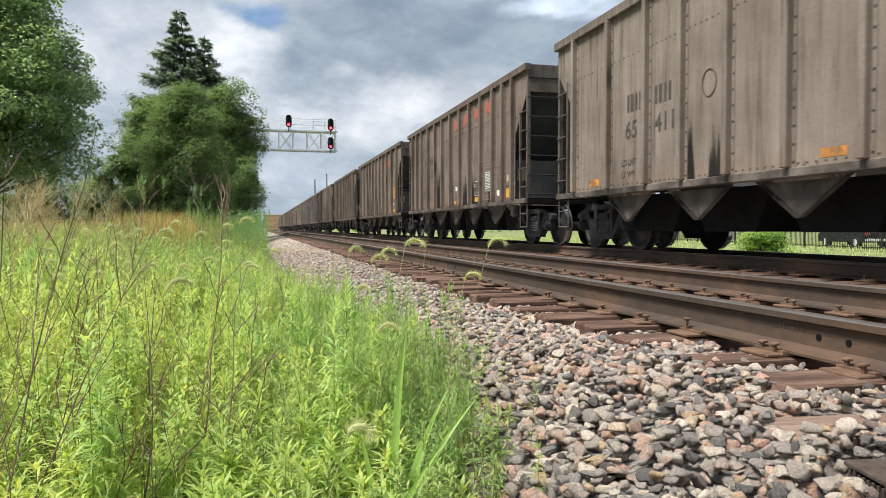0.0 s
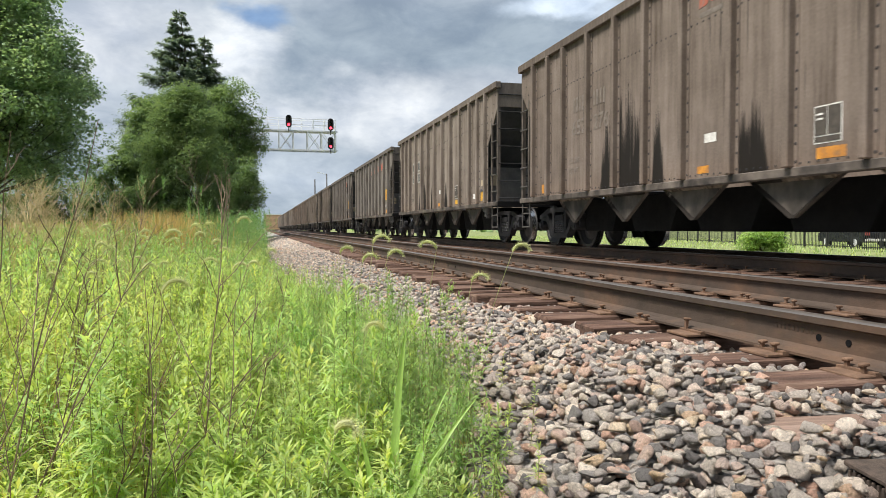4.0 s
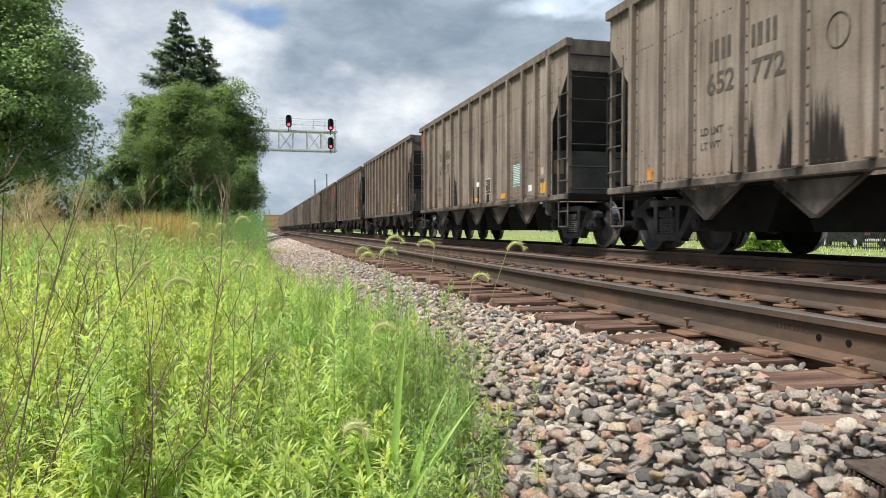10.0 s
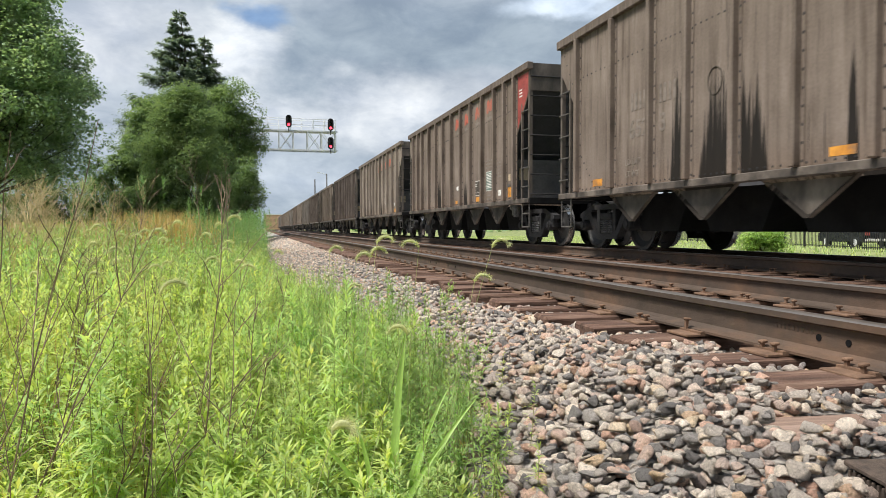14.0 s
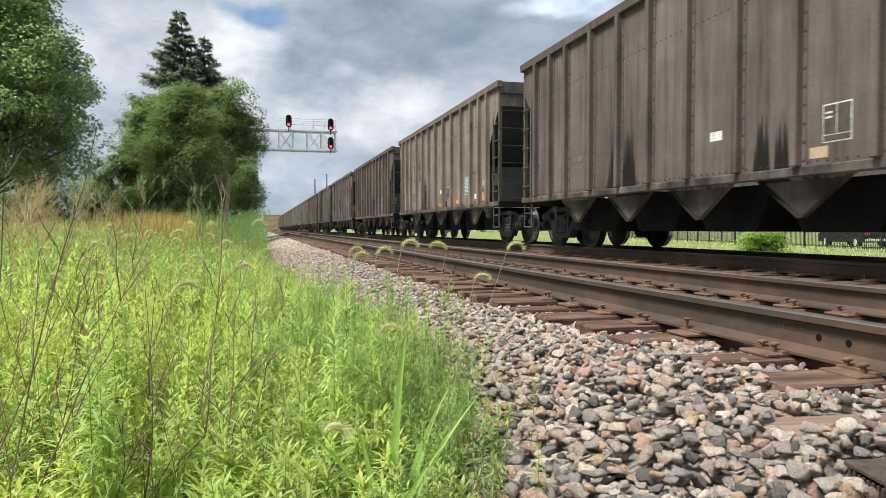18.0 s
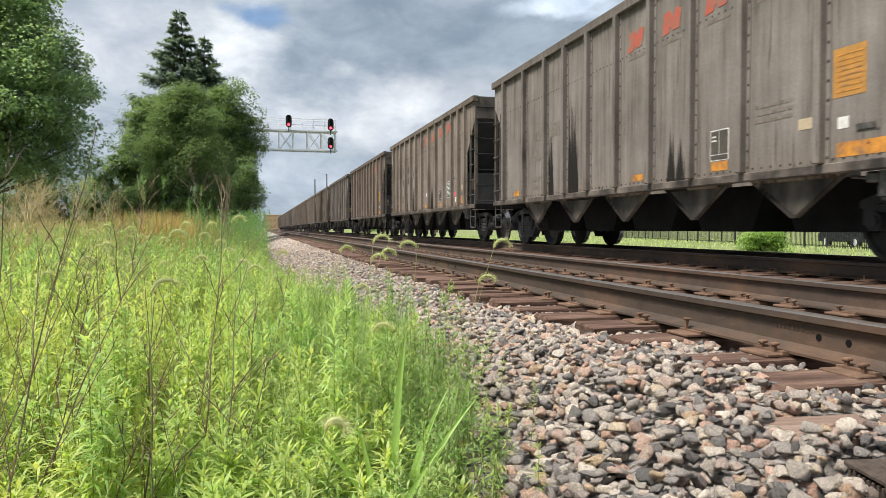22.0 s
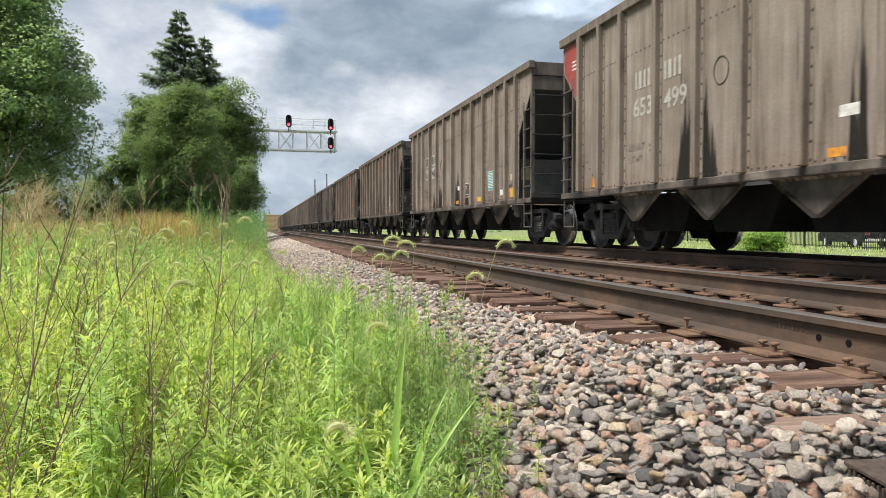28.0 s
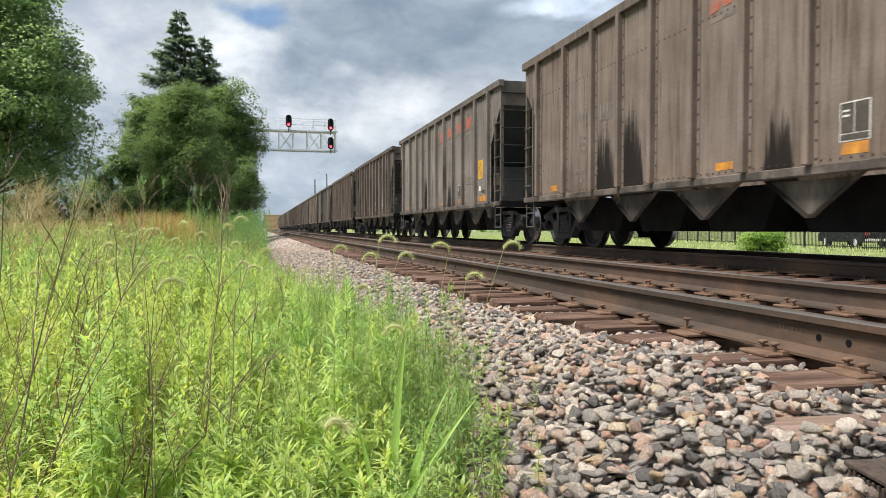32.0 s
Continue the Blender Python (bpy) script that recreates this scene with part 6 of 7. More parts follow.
def foxtail(seed, head, arch, lean_to, fat=1.0):
    """A foxtail grass: thin stem, two blades and a drooping bristly head; origin at its foot."""
    rr = random.Random(seed)
    foot = Vector((head[0] - lean_to[0], head[1] - lean_to[1], 0))
    foot.z = float(ground_z(foot.x))
    e = new("foxtail_grass")
    head = (head[0], head[1], head[2] - 0.028)
    rel = Vector(head) - foot
    bm = bm_new()
    pts = []
    for k in range(9):
        t = k / 8
        pts.append(Vector((rel.x * t ** 1.7, rel.y * t ** 1.7, rel.z * t)))
    tube(bm, pts, [0.0007] * len(pts))
    part("stem", bm, M_STEM, e)
    ln = rr.uniform(0.056, 0.074) * (0.85 + 0.15 * fat) if fat < 1.8 else 0.05
    to = Vector((math.cos(arch), math.sin(arch), 0))
    axis, p = [pts[-1].copy()], pts[-1].copy()
    swing = rr.uniform(2.3, 2.9)
    for k in range(10):
        a = 0.1 + swing * (k + 0.5) / 10
        p = p + (to * math.sin(a) + Vector((0, 0, math.cos(a)))) * ln / 10
        axis.append(p.copy())
    bm = bm_new()
    tube(bm, axis, [fat * 0.0030 * math.sin(math.pi * (0.12 + 0.8 * k / 10)) + 0.0006 for k in range(11)], 7)
    head_ob = part("seed_head", bm, M_FOX, e, "bristly drooping seed head")
    V, F = [], []
    for k in range(10):
        for j in range(46):
            a = axis[k].lerp(axis[k + 1], rr.random())
            out = Vector((rr.gauss(0, 1), rr.gauss(0, 1), rr.gauss(0, 1))).normalized()
            fwd = (axis[k + 1] - axis[k]).normalized()
            out = (out - fwd * out.dot(fwd)).normalized() * 0.8 + fwd * 0.6
            s = out.cross(fwd).normalized() * 0.0004
            b = a + out * rr.uniform(0.008, 0.014) * fat
            V += [a - s, a + s, b + s * 0.3, b - s * 0.3]
            F.append([len(V) - 4, len(V) - 3, len(V) - 2, len(V) - 1])
    tagged(soup("bristles", V, F, M_FOX, head_ob), kind="stuff")
    for _ in range(2):
        t = rr.uniform(0.14, 0.4)
        q = pts[int(t * 8)]
        az = rr.uniform(0, 6.28)
        bl = bm_new()
        prev = None
        for j in range(6):
            u = j / 5
            c = q + Vector((math.cos(az), math.sin(az), 0)) * 0.13 * u + Vector((0, 0, 0.12 * u - 0.10 * u * u))
            sd = Vector((-math.sin(az), math.cos(az), 0)) * 0.0035 * (1 - u * 0.9)
            ring = [bl.verts.new(c - sd), bl.verts.new(c + sd + Vector((0, 0, 0.0008)))]
            if prev:
                bl.faces.new((prev[0], prev[1], ring[1], ring[0]))
            prev = ring
        part("blade", bl, M_GRASS, e)
    e.matrix_local = Matrix.Translation(foot)
    tagged(e, "green foxtail grass with a drooping bristly seed head", "foxtail grass", "foxtail grasses")
    FOXTAILS.append((e, foot, rr.uniform(0, 6.28), rr.uniform(0.8, 1.5)))


_fr = random.Random(9)
for k in range(20):
    _y = _fr.uniform(2.2, 4.8)
    FOX_HEADS.append((-0.27 * _y + _fr.uniform(0.0, 0.24 * _y), _y, _fr.uniform(0.22, 0.40)))
for k, head in enumerate(FOX_HEADS):
    foxtail(60 + k, head, -0.2 + 0.5 * math.sin(k * 2.3) if k not in (3, 7) else math.pi - 0.2, (0.09 + 0.06 * math.sin(k * 1.9), 0.06 * math.cos(k), 0), 1.9 if k == 8 else 1.0 if k < 7 else 1.3)


def broad_grass():
    """The tuft of broad blades right before the lens."""
    rr = random.Random(4)
    e = tagged(new("grass_tuft"), "tuft of broad bright green grass blades", "grass tuft")
    for x, y, h, dx, dy, w in ((0.30, 1.70, 0.46, -0.20, 0.02, 0.022), (0.31, 1.71, 0.74, 0.04, 0.0, 0.024), (0.33, 1.70, 0.50, 0.24, 0.10, 0.022), (0.33, 1.73, 0.52, 0.17, 0.12, 0.020), (0.29, 1.66, 0.42, 0.16, 0.02, 0.022), (0.35, 1.74, 0.46, 0.10, 0.05, 0.019), (0.28, 1.68, 0.48, -0.06, 0.0, 0.020)):
        bm = bm_new()
        prev = None
        z0 = float(ground_z(x))
        for j in range(9):
            u = j / 8
            c = Vector((x + dx * u * u, y + dy * u * u, z0 + h * (u - 0.12 * u * u)))
            sd = Vector((1, -0.3, 0)).normalized() * w * 0.68 * (1 - u) ** 0.6
            ring = [bm.verts.new(c - sd), bm.verts.new(c + Vector((0, 0.003, 0))), bm.verts.new(c + sd)]
            if prev:
                bm.faces.new((prev[0], prev[1], ring[1], ring[0]))
                bm.faces.new((prev[1], prev[2], ring[2], ring[1]))
            prev = ring
        part("blade", bm, M_BLADE, e, smooth=True)


broad_grass()


# ---------------------------------------------------------------- trees
def limb(bm, a, b, r0, r1, rr, kinks=4):
    a, b = Vector(a), Vector(b)
    pts, rad = [a], [r0]
    for k in range(kinks):
        t = (k + 1) / kinks
        pts.append(a.lerp(b, t) + (Vector((rr.uniform(-1, 1), rr.uniform(-1, 1), rr.uniform(-0.5, 0.5))) * (b - a).length * 0.05 if k < kinks - 1 else Vector()))
        rad.append(r0 + (r1 - r0) * t)
    tube(bm, pts, rad, 7)


def leaf_cloud(rs, centres, radii, per, leaf, flat=0.75):
    """Leaves gathered in clumps on the outside of many lobes, with gaps between."""
    n = len(centres)
    k = np.repeat(np.arange(n), per)
    d = rs.normal(size=(len(k), 3))
    d /= np.linalg.norm(d, axis=1)[:, None]
    r = radii[k] * rs.uniform(0.35, 1.08, len(k)) ** 0.5
    c = centres[k] + d * r[:, None] * np.array([1, 1, flat])
    az, el = rs.uniform(0, 6.28, len(k)), rs.uniform(-0.7, 0.5, len(k))
    out = np.stack([np.cos(az) * np.cos(el), np.sin(az) * np.cos(el), np.sin(el)], 1)
    up = np.stack([-np.cos(az) * np.sin(el), -np.sin(az) * np.sin(el), np.cos(el)], 1)
    s = leaf * rs.uniform(0.6, 1.4, len(k))
    return leaves(c, out, up, s, s * 0.62, rs.uniform(0.0, 0.3, len(k)))


def broad_tree(seed, x, y, height, rx, ry, z_low, mat, label, lobes=90, per=300, leaf=0.2, trunk=0.28, lobe_r=(0.7, 1.5), bark=True, egg=False):
    rr, rs = random.Random(seed), np.random.RandomState(seed)
    z0 = float(ground_z(x))
    e = new("tree")
    cz, hz = (z_low + height) / 2, (height - z_low) / 2
    u = rs.normal(size=(lobes, 3))
    u /= np.linalg.norm(u, axis=1)[:, None]
    rad = rs.uniform(0.25, 0.92, lobes) ** 0.55
    cen = u * rad[:, None] * np.array([rx, ry, hz]) + np.array([0, 0, cz])
    lr = rs.uniform(*lobe_r, lobes)
    if egg:
        t = rs.uniform(0.03, 0.96, lobes)
        wide = np.interp(t, [0, 0.12, 0.3, 0.5, 0.75, 1.0], [0.66, 0.92, 1.0, 0.93, 0.66, 0.12])
        az, far = rs.uniform(0, 6.28, lobes), rs.uniform(0.15, 1.0, lobes) ** 0.5
        cen = np.stack([np.cos(az) * far * wide * rx, np.sin(az) * far * wide * ry, z_low + t * (height - z_low)], 1)
    cen[:, 2] = np.maximum(cen[:, 2], z_low * 0.8)
    v, f = leaf_cloud(rs, cen, lr, per, leaf)
    if bark:
        bm = bm_new()
        limb(bm, (0, 0, -0.1), (0.1, 0, z_low + hz * 0.7), trunk, trunk * 0.55, rr)
        part("trunk", bm, M_BARK, e)
        bm = bm_new()
        for k in range(0, lobes, 3):
            s = Vector((0.05, 0, z_low * 0.7 + (cen[k][2] - z_low) * 0.35))
            limb(bm, s, s.lerp(Vector(cen[k]), 0.85), 0.06, 0.015, rr, 3)
        tagged(part("branchwork", bm, M_BARK, e), kind="stuff")
    tagged(soup("crown", v, f, mat, e), kind="stuff")
    e.matrix_local = pose(x, y, z0)
    return tagged(e, label, "tree")


def spruce(seed, x, y, height, radius, z_low, label, per=70):
    rr, rs = random.Random(seed), np.random.RandomState(seed)
    e = new("spruce_tree")
    bm = bm_new()
    limb(bm, (0, 0, -0.1), (0, 0, height), 0.28, 0.02, rr, 6)
    part("trunk", bm, M_BARK, e)
    parts = []
    bm = bm_new()
    z = z_low
    while z < height - 0.15:
        t = (z - z_low) / (height - z_low)
        R = radius * (1 - t) ** 0.95 + 0.12
        for k in range(max(5, int(11 * (1 - t) + 4))):
            az = rr.uniform(0, 6.28)
            ln = R * rr.uniform(0.62, 1.12)
            n = max(10, int(per * ln / radius))
            s = rs.uniform(0.12, 1.0, n) ** 0.7
            d = np.array([math.cos(az), math.sin(az), 0.0])
            zz = z + (-0.42 * s + 0.38 * s * s) * ln * 0.9
            c = d[None] * (s * ln)[:, None] + np.stack([np.zeros(n), np.zeros(n), zz], 1)
            c += rs.normal(0, 0.05 + 0.05 * ln, (n, 3)) * np.array([1, 1, 0.6])
            a2 = az + rs.uniform(-1.0, 1.0, n)
            el = rs.uniform(-0.6, 0.35, n)
            out = np.stack([np.cos(a2) * np.cos(el), np.sin(a2) * np.cos(el), np.sin(el)], 1)
            up = np.stack([-np.cos(a2) * np.sin(el), -np.sin(a2) * np.sin(el), np.cos(el)], 1)
            L = rs.uniform(0.2, 0.44, n)
            parts.append(leaves(c, out, up, L, L * 0.40, rs.uniform(0.0, 0.3, n)))
            rod(bm, (0, 0, z), (d[0] * ln * 0.9, d[1] * ln * 0.9, z - 0.1 * ln), 0.02, 4, 0.008)
        z += 0.34 + 0.12 * (1 - t)
    tagged(part("branchwork", bm, M_BARK, e), kind="stuff")
    v, f = joined(parts)
    tagged(soup("needles", v, f, M_TREE[1], e), kind="stuff")
    e.matrix_local = pose(x, y, float(ground_z(x)))
    return tagged(e, label, "spruce tree")


def bush(seed, x, y, h, r, mat, label, per=220, leaf=0.14, lobes=24):
    rs = np.random.RandomState(seed)
    e = new("bush")
    u = rs.normal(size=(lobes, 3))
    u /= np.linalg.norm(u, axis=1)[:, None]
    cen = u * (rs.uniform(0.1, 0.85, lobes) ** 0.6)[:, None] * np.array([r, r, h * 0.5]) + np.array([0, 0, h * 0.5])
    cen[:, 2] = np.maximum(cen[:, 2], 0.1)
    v, f = leaf_cloud(rs, cen, rs.uniform(0.22, 0.42, lobes) * min(r, h), per, leaf)
    tagged(soup("foliage", v, f, mat, e), kind="stuff")
    bm = bm_new()
    rr = random.Random(seed)
    for k in range(6):
        limb(bm, (0, 0, -0.05), cen[k], 0.03, 0.01, rr, 3)
    tagged(part("branchwork", bm, M_BARK, e), kind="stuff")
    e.matrix_local = pose(x, y, float(ground_z(x)) if x < 12 else -0.8)
    return tagged(e, label, "bush")


broad_tree(1, -13.7, 42.3, 15.9, 5.0, 4.7, 3.5, M_TREE[0], "large dark green maple tree on the verge", 330, 430, 0.19, 0.4, (0.75, 1.45), egg=True)
broad_tree(2, -4.6, 47.6, 9.9, 3.0, 3.3, 0.5, M_TREE[2], "dense round green tree beside the track", 230, 460, 0.135, 0.3, (0.6, 1.2), egg=True)
broad_tree(3, -2.3, 60.2, 13.4, 2.6, 2.8, 1.5, M_TREE[2], "tall green tree behind the rounder one", 110, 280, 0.2, 0.3, (0.6, 1.2))
broad_tree(4, -0.95, 51.6, 5.8, 1.05, 2.2, 0.5, M_TREE[2], "small dark tree at the track's edge", 60, 260, 0.15, 0.16, (0.5, 0.9))
broad_tree(5, -8.6, 62.0, 12.0, 1.9, 2.4, 1.5, M_TREE[2], "green tree at the back of the group", 100, 280, 0.2, 0.25, (0.6, 1.2))
spruce(6, -6.7, 66.0, 20.2, 6.0, 7.0, "tall dark spruce with a pointed top", 480)
spruce(7, -4.7, 67.5, 18.4, 4.2, 8.0, "second slimmer dark spruce spire", 320)
for k, (x, y, h, r) in enumerate(((-13.5, 57.5, 6.9, 3.0), (-20.5, 60, 6.4, 2.8), (-10.2, 53, 6.2, 2.4), (-22.0, 56, 5.2, 3.0), (-7.6, 48, 3.8, 2.0), (-1.8, 46, 2.4, 1.6), (-16.2, 57, 6.0, 2.6), (-8.3, 51.5, 7.4, 1.6))):
    bush(30 + k, x, y, h, r, M_TREE[2], "leafy green bush under the trees", 260, 0.2, 30)
bush(50, 22.9, 28.2, 1.15, 1.3, M_BUSH, "light green weedy bush in the field", 420, 0.10, 26)
bush(51, 14.0, 150.0, 9.2, 2.6, M_TREE[0], "distant green tree behind the train", 160, 0.5, 30)


# ---------------------------------------------------------------- signal bridge
def signal_head(parent, x, y, z):
    bm = bm_new()
    prof = [(0.27 * math.cos(a * math.pi / 10), 0.27 * math.sin(a * math.pi / 10)) for a in range(0, 11)]
    pts = [(p[0], p[1] + 0.30) for p in prof] + [(-p[0], -p[1] - 0.30) for p in prof]
    lo = [bm.verts.new((p[0], 0.0, p[1])) for p in pts]
    hi = [bm.verts.new((p[0], 0.03, p[1])) for p in pts]
    bm.faces.new(lo)
    bm.faces.new(list(reversed(hi)))
    for k in range(len(pts)):
        bm.faces.new((lo[k], hi[k], hi[(k + 1) % len(pts)], lo[(k + 1) % len(pts)]))
    bmesh.ops.recalc_face_normals(bm, faces=bm.faces)
    h = part("signal_head", bm, M_SIGNAL, parent, "black three-lamp signal head showing red")
    for k, zz in enumerate((0.32, 0.0, -0.32)):
        bm = bm_new()
        seg = 14
        ring = []
        for d in (0.0, -0.32):
            ring.append([bm.verts.new((0.125 * math.cos(a * 2 * math.pi / seg), d * (1 if math.sin(a * 2 * math.pi / seg) > -0.3 else 0.35), zz + 0.125 * math.sin(a * 2 * math.pi / seg))) for a in range(seg)])
        for a in range(seg):
            bm.faces.new((ring[0][a], ring[0][(a + 1) % seg], ring[1][(a + 1) % seg], ring[1][a]))
        part("hood", bm, M_SIGNAL, h)
        bm = bm_new()
        bmesh.ops.create_cone(bm, cap_ends=True, segments=16, radius1=0.115, radius2=0.115, depth=0.02, matrix=Matrix.Translation((0, -0.02, zz)) @ Euler((math.pi / 2, 0, 0)).to_matrix().to_4x4())
        part("lens", bm, M_LENS if k == 2 else M_SIGNAL, h, "lit red lens" if k == 2 else "")
    bm = bm_new()
    rod(bm, (0, 0.06, -0.95), (0, 0.06, 0.5), 0.045, 8)
    part("mast_tube", bm, M_SIGNAL, h)
    h.matrix_local = pose(x, y, z)


def signal_bridge():
    e = tagged(new("signal_bridge"), "galvanised cantilever signal bridge over the tracks", "signal bridge")
    Y0, Y1, X0, X1, Z0, Z1 = 66.4, 67.6, -3.4, 6.9, 7.62, 9.38
    for y in (Y0, Y1):
        for z in (Z0, Z1):
            bm = bm_new()
            bar(bm, (X0, y, z), (X1 + 0.15, y, z), 0.12, 0.12)
            part("chord", bm, M_GALV, e)
        n = 8
        w = (X1 - X0) / n
        for k in range(n + 1):
            bm = bm_new()
            bar(bm, (X0 + k * w, y, Z0), (X0 + k * w, y, Z1), 0.09, 0.09, (1, 0, 0))
            part("upright", bm, M_GALV, e)
            if k < n and k % 2 == 0 or k == n - 1:
                bm = bm_new()
                bar(bm, (X0 + k * w, y, Z0), (X0 + min(k + 1, n) * w, y, Z1), 0.05, 0.05)
                bar(bm, (X0 + k * w, y, Z1), (X0 + min(k + 1, n) * w, y, Z0), 0.05, 0.05)
                part("brace", bm, M_GALV, e)
        for k in range(11):
            x = X0 + k * (X1 - X0) / 10
            bm = bm_new()
            rod(bm, (x, y, Z1), (x, y, Z1 + 1.1), 0.03, 6)
            part("railing_post", bm, M_GALV, e)
        for z in (0.55, 1.1):
            bm = bm_new()
            rod(bm, (X0, y, Z1 + z), (X1, y, Z1 + z), 0.03, 6)
            part("railing_bar", bm, M_GALV, e)
    bm = bm_new()
    box(bm, X0, X1, Y0 + 0.08, Y1 - 0.08, Z1 - 0.03, Z1 + 0.03)
    part("walkway", bm, M_GALV, e)
    for k in range(9):
        x = X0 + k * (X1 - X0) / 8
        bm = bm_new()
        bar(bm, (x, Y0, Z0), (x, Y1, Z0), 0.08, 0.08)
        part("cross_bar", bm, M_GALV, e)
    for y in (Y0, Y1):
        bm = bm_new()
        rod(bm, (X0 + 0.3, y, -0.7), (X0 + 0.3, y, Z1), 0.17, 10)
        part("mast", bm, M_GALV, e)
    signal_head(e, 2.62, 66.25, 10.2)
    signal_head(e, 6.42, 66.25, 10.02)
    signal_head(e, 6.42, 66.25, 8.3)


signal_bridge()


# ---------------------------------------------------------------- beyond the tracks
def fence_run():
    """A black picket fence across the far side of the field."""
    a, b = Vector((29.0, 24.0, -0.8)), Vector((41.5, 76.0, -0.8))
    d = b - a
    n = int(d.length / 2.4)
    bm = bm_new()
    box(bm, -0.04, 0.04, -0.04, 0.04, 0, 1.5, 0.005)
    post_me = finish(bm, "post", M_FENCE)
    bm = bm_new()
    box(bm, -0.011, 0.011, -0.011, 0.011, 0.1, 1.4)
    pk = finish(bm, "picket", M_FENCE)
    ang = -math.degrees(math.atan2(d.x, d.y))
    for k in range(n):
        e = tagged(new("fence_section"), "black metal picket fence section in the grass", "fence", "fence sections")
        e.matrix_local = Matrix.Translation(a + d * k / n) @ pose(0, 0, 0, 0, 0, ang)
        o = new("post", post_me)
        o.parent = e
        L = d.length / n
        for z in (0.2, 1.25):
            bm = bm_new()
            box(bm, -0.018, 0.018, 0.045, L - 0.045, z, z + 0.04)
            part("fence_rail", bm, M_FENCE, e)
        for j in range(1, 16):
            o = new("picket", pk)
            o.parent = e
            o.matrix_local = pose(0, j * L / 16, 0)


fence_run()


def parked_car(x, y, rz, mat, label, tall=1.75, length=4.8):
    """A parked car: lower body, glazed cabin, four wheels, lamps and bumper."""
    e = tagged(new("parked_car"), label, "car")
    h = length / 2
    bm = bm_new()
    prism(bm, [(-h, 0.35), (h, 0.35), (h, 0.75), (h * 0.96, 0.95), (h * 0.42, 1.05), (-h * 0.9, 1.08), (-h, 0.9)], -0.92, 0.92)
    bmesh.ops.bevel(bm, geom=bm.edges[:], offset=0.05, segments=2, affect="EDGES")
    part("body", bm, mat, e)
    bm = bm_new()
    prism(bm, [(-h * 0.88, 1.06), (h * 0.40, 1.03), (h * 0.18, tall), (-h * 0.78, tall)], -0.8, 0.8)
    bmesh.ops.bevel(bm, geom=bm.edges[:], offset=0.06, segments=2, affect="EDGES")
    part("cabin", bm, mat, e)
    for sx in (-1, 1):
        for y0, y1 in ((-h * 0.74, -h * 0.30), (-h * 0.25, h * 0.2)):
            bm = bm_new()
            prism(bm, [(y0, 1.14), (y1, 1.14), (y1 - 0.05, tall - 0.14), (y0 + 0.05, tall - 0.14)], sx * 0.797, sx * 0.81)
            part("side_window", bm, M_GLASSD, e)
    for sx in (-1, 1):
        for sy in (-1, 1):
            bm = bm_new()
            rod(bm, (sx * 0.72, sy * h * 0.62, 0.34), (sx * 0.95, sy * h * 0.62, 0.34), 0.34, 18)
            wl = part("wheel", bm, M_SIGNAL, e)
            bm = bm_new()
            rod(bm, (sx * 0.95, sy * h * 0.62, 0.34), (sx * 0.965, sy * h * 0.62, 0.34), 0.2, 12)
            part("hub", bm, M_GALV, wl)
        bm = bm_new()
        box(bm, sx * 0.78 - 0.12, sx * 0.78 + 0.12, -h - 0.02, -h + 0.06, 0.78, 0.98)
        part("tail_lamp", bm, M_REDC, e, "red tail lamp")
    bm = bm_new()
    box(bm, -0.88, 0.88, -h - 0.06, -h + 0.1, 0.42, 0.58, 0.02)
    part("bumper", bm, M_WHITE, e)
    e.matrix_local = pose(x, y, -0.8, 0, 0, rz)


parked_car(36.2, 36.5, -12, M_CARPAINT, "dark parked sport utility car behind the fence", 1.8, 4.9)
parked_car(35.0, 29.5, -14, M_CARPAINT, "black parked car behind the picket fence", 1.5, 4.6)
parked_car(38.6, 30.0, -14, M_REDCAR, "dark red parked car behind the fence", 1.5, 4.5)


def utility_pole(x, y, h, lamp):
    e = tagged(new("utility_pole"), "thin grey street pole far behind the train", "pole")
    bm = bm_new()
    rod(bm, (0, 0, 0), (0, 0, h), 0.16, 8, 0.11)
    part("shaft", bm, M_BARK, e)
    if lamp:
        bm = bm_new()
        rod(bm, (0, 0, h - 0.2), (-1.6, 0, h + 0.2), 0.06, 6)
        box(bm, -2.2, -1.5, -0.15, 0.15, h + 0.1, h + 0.28, 0.03)
        part("lamp_arm", bm, M_GALV, e)
    e.matrix_local = pose(x, y, -0.8)


utility_pole(11.3, 151.2, 11.6, False)
utility_pole(14.7, 161.2, 13.6, True)


def far_building():
    """A two-storey brick block closing the view along the track."""
    e = tagged(new("brick_building"), "plain tan brick building far down the line", "building")
    bm = bm_new()
    box(bm, 3.0, 19.0, 505, 525, -0.8, 10.0)
    part("wall", bm, M_BRICK, e)
    bm = bm_new()
    box(bm, 2.8, 19.2, 504.8, 525.2, 10.0, 10.45)
    part("roof", bm, M_GALV, e)
    for fl in range(2):
        for k in range(6):
            bm = bm_new()
            box(bm, 4.2 + k * 2.5, 5.4 + k * 2.5, 504.9, 505.1, 1.0 + fl * 4.2, 2.8 + fl * 4.2)
            part("window", bm, M_BRICKW, e)


far_building()


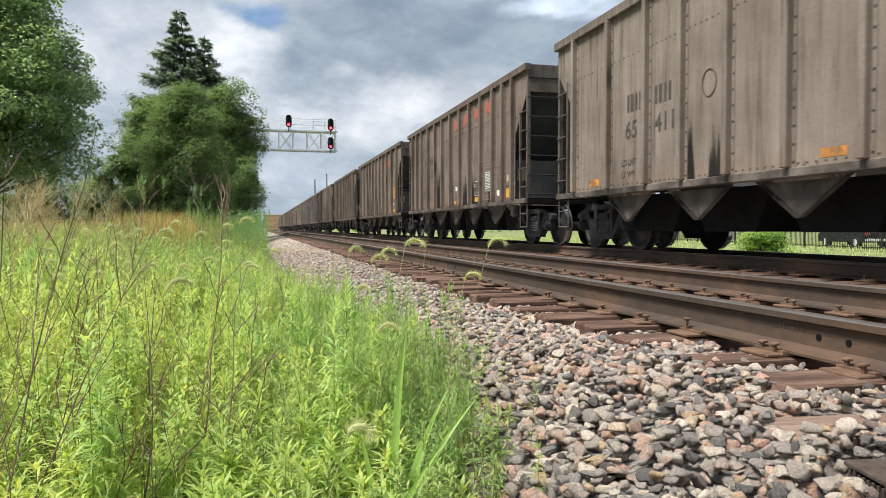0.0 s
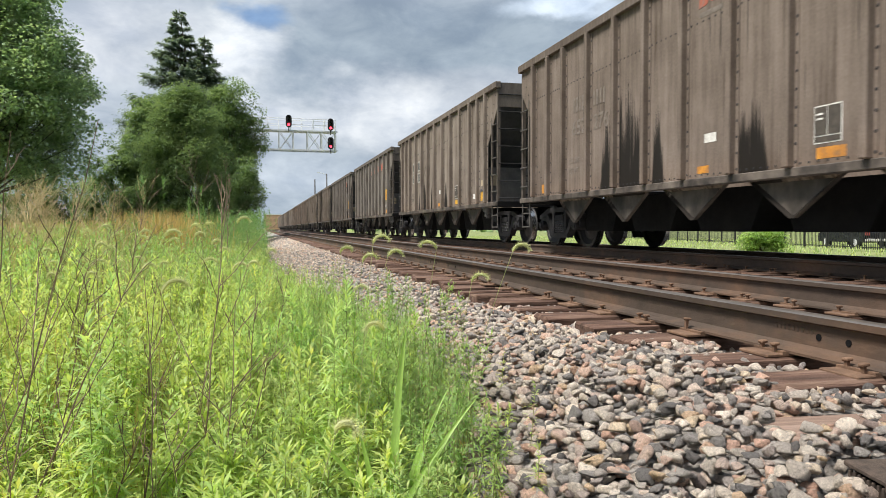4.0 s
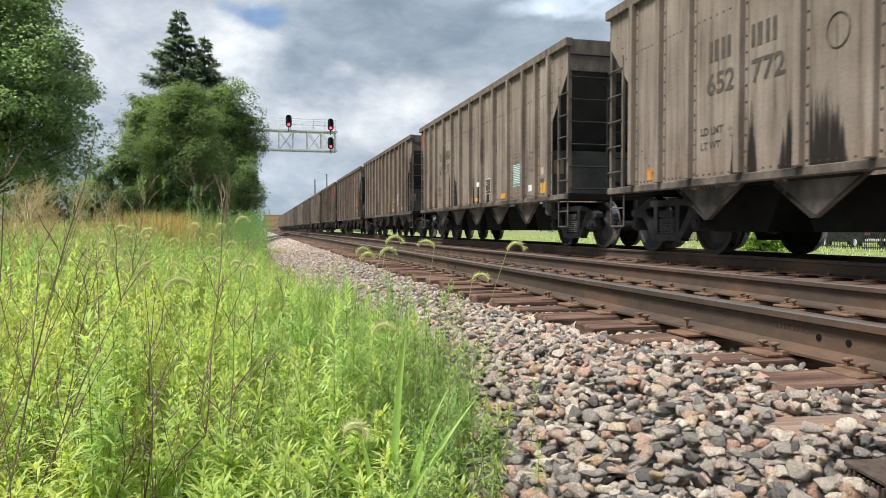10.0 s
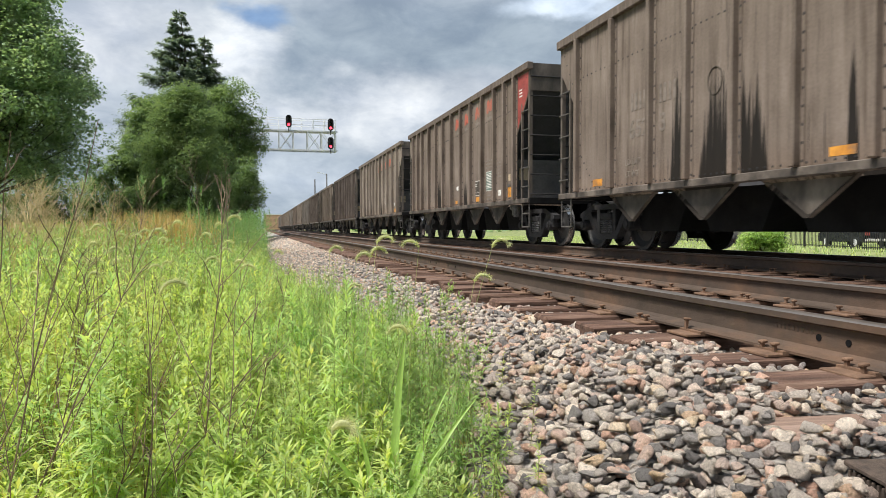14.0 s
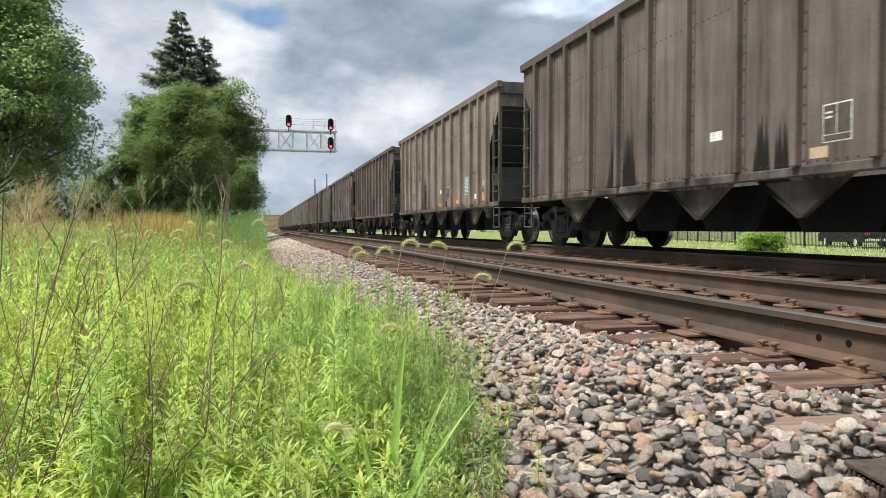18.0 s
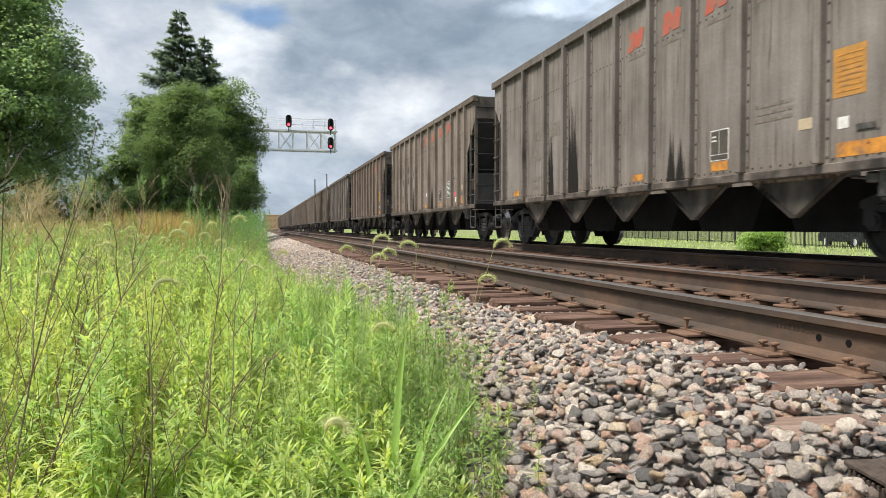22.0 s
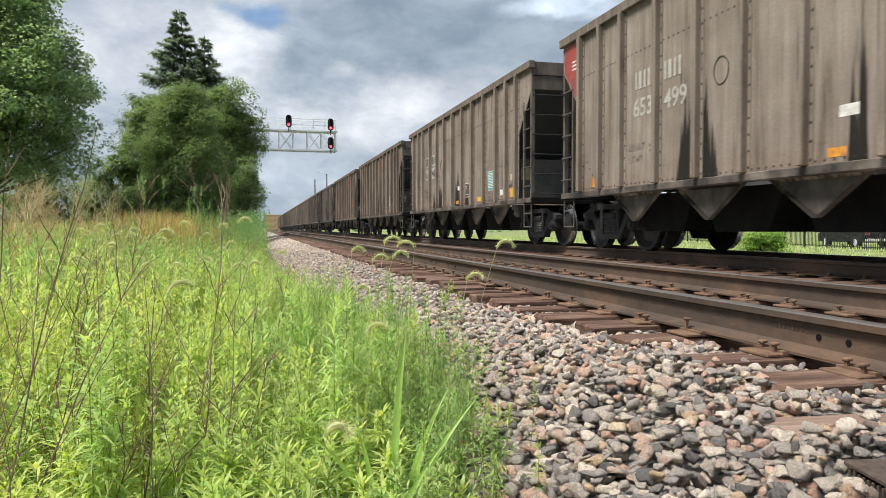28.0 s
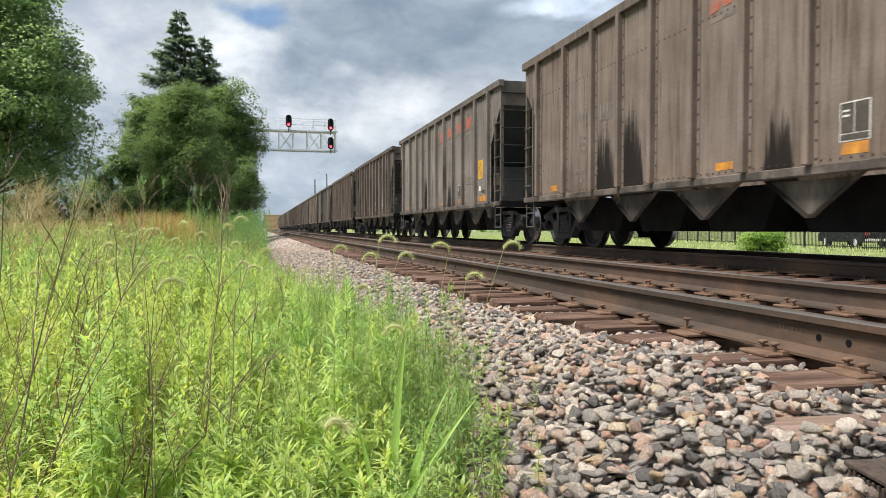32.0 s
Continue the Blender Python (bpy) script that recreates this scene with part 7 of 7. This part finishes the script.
def far_house():
    e = tagged(new("house"), "low grey house behind the weeds", "house")
    bm = bm_new()
    box(bm, -4.5, 4.5, -3.5, 3.5, 0, 2.3)
    part("wall", bm, M_HOUSE, e)
    bm = bm_new()
    prism(bm, [(-4.0, 2.25), (4.0, 2.25), (0, 3.4)], -4.9, 4.9)
    part("roof", bm, M_ROOF, e)
    for x in (-2.5, 0.5, 2.8):
        bm = bm_new()
        box(bm, x - 0.5, x + 0.5, -3.56, -3.45, 0.9, 1.9)
        part("window", bm, M_GLASSD, e)
    e.matrix_local = pose(-19.0, 72, -0.75, 0, 0, 12)


far_house()


def treeline():
    """Far woods round the horizon, one mass of leaves."""
    rs = np.random.RandomState(77)
    n = 150
    az = np.concatenate([rs.uniform(-1.4, -0.16, 80), rs.uniform(0.12, 1.5, 70)])
    dist = rs.uniform(230, 330, n)
    x, y = np.sin(az) * dist, np.cos(az) * dist
    h = rs.uniform(4, 7, n)
    cen = np.stack([x, y, h * 0.6 - 0.8], 1)
    v, f = leaf_cloud(rs, cen, rs.uniform(4, 7, n), 130, 2.0, 0.7)
    tagged(soup("far_woods", v, f, M_TREE[0]), "far dark green woods on the horizon", "woods", kind="stuff")


treeline()


# ---------------------------------------------------------------- small things by the rail
def rail_details():
    bm = bm_new()
    rod(bm, (0, 0, 0), (-0.004, 0, 0), 0.015, 14)
    hole = finish(bm, "bolt_hole", M_DARK_SHADE)
    for y in (2.43, 2.594, 8.6, 8.95, 9.6, 9.95):
        o = new("bolt_hole", hole)
        o.parent = tracks[0]
        o.matrix_local = pose(TRACK_NEAR - GAUGE2 - 0.0095, y, -0.10)
    for k in range(9):
        bm = bm_new()
        box(bm, -0.002, 0.0, -0.006, 0.006, -0.012, 0.012)
        if k % 3 == 0:
            box(bm, -0.002, 0.0, -0.014, 0.004, 0.008, 0.012)
        o = part("rolled_mark", bm, M_RAIL, tracks[0])
        o.matrix_local = pose(TRACK_NEAR - GAUGE2 - 0.0095, 2.86 - k * 0.028, -0.077)


rail_details()


def loose_tie():
    bm = bm_new()
    box(bm, 0, 1.5, -0.11, 0.11, -0.17, 0.0, 0.012)
    bmesh.ops.subdivide_edges(bm, edges=[q for q in bm.edges if abs(q.verts[0].co.x - q.verts[1].co.x) > 1], cuts=6)
    rr = random.Random(2)
    for v in bm.verts:
        v.co.z += rr.uniform(-0.01, 0.004)
        v.co.y += rr.uniform(-0.012, 0.012)
    o = new("old_tie", finish(bm, "old_tie", M_TIEOLD))
    o.matrix_local = pose(1.50, 1.86, -0.232, 0, 1.0, -4)
    tagged(o, "split weathered wooden tie half buried in ballast", "railway tie")


loose_tie()


def slotted_plate():
    """A rusty slotted steel casting lying in the ballast by the rail."""
    e = tagged(new("slotted_casting"), "dark rusty slotted steel casting lying in the ballast", "metal scrap")
    bm = bm_new()
    box(bm, -0.10, 0.10, -0.09, 0.09, 0.085, 0.10, 0.004)
    box(bm, -0.10, 0.10, -0.09, -0.075, 0.075, 0.09)
    part("top_plate", bm, M_RUSTD, e)
    for k in range(9):
        bm = bm_new()
        x = -0.095 + k * 0.0237
        box(bm, x, x + 0.010, -0.088, -0.076, 0.0, 0.08, 0.002)
        part("bar", bm, M_RUSTD, e)
        bm = bm_new()
        box(bm, -0.099, -0.088, -0.085 + k * 0.0185, -0.077 + k * 0.0185, 0.0, 0.08, 0.002)
        part("bar", bm, M_RUSTD, e)
    for z in (0.0, 0.04):
        bm = bm_new()
        box(bm, -0.10, 0.10, -0.09, -0.074, z, z + 0.008)
        box(bm, -0.101, -0.086, -0.09, 0.09, z, z + 0.008)
        part("band", bm, M_RUSTD, e)
    bm = bm_new()
    box(bm, -0.07, 0.09, -0.06, 0.085, 0.0, 0.08)
    part("core", bm, M_DARK_SHADE, e)
    e.matrix_local = pose(1.535, 1.385, -0.315, 0, 0, -12)


slotted_plate()


def twig():
    bm = bm_new()
    rod(bm, (-0.1, 0, 0.01), (0.12, 0.3, 0.20), 0.018, 6, 0.008)
    rod(bm, (0.06, 0.15, 0.05), (0.16, 0.1, 0.10), 0.008, 5, 0.004)
    o = new("stick", finish(bm, "stick", M_DARK_SHADE))
    o.matrix_local = pose(0.18, 13.3, -0.52)
    tagged(o, "dark broken stick lying on the ballast edge", "stick")


twig()


def motions():
    """The train rolls towards the camera's side at a steady speed; its wheels turn with it."""
    for i, c in CARS.items():
        walk(c, [(t, place_on_track(car_y(i, t))) for t in range(0, 33, 2)])
    for e, foot, ph, rate in FOXTAILS:
        rows = []
        for k in range(65):
            t = k * 0.5
            a = 2.2 * math.sin(rate * t * 2.1 + ph) + 1.5 * math.sin(rate * t * 0.9 + 2 * ph)
            b = 1.6 * math.sin(rate * t * 1.7 + 1.3 * ph)
            rows.append((t, Matrix.Translation(foot) @ pose(0, 0, 0, b, a, 0)))
        walk(e, rows)
    first = None
    for c in CARS.values():
        for o in c.children_recursive:
            if o.name.split(".")[0] != "wheelset":
                continue
            if first is None:
                first = o
                walk(o, [(k / 15, pose(0, 0, 0, math.degrees(SPEED * k / 15 / WHEEL_R) % 360)) for k in range(481)])
            else:
                o.rotation_mode = "QUATERNION"
                o.animation_data_create()
                o.animation_data.action = first.animation_data.action
                o.animation_data.action_slot = first.animation_data.action_slot


motions()
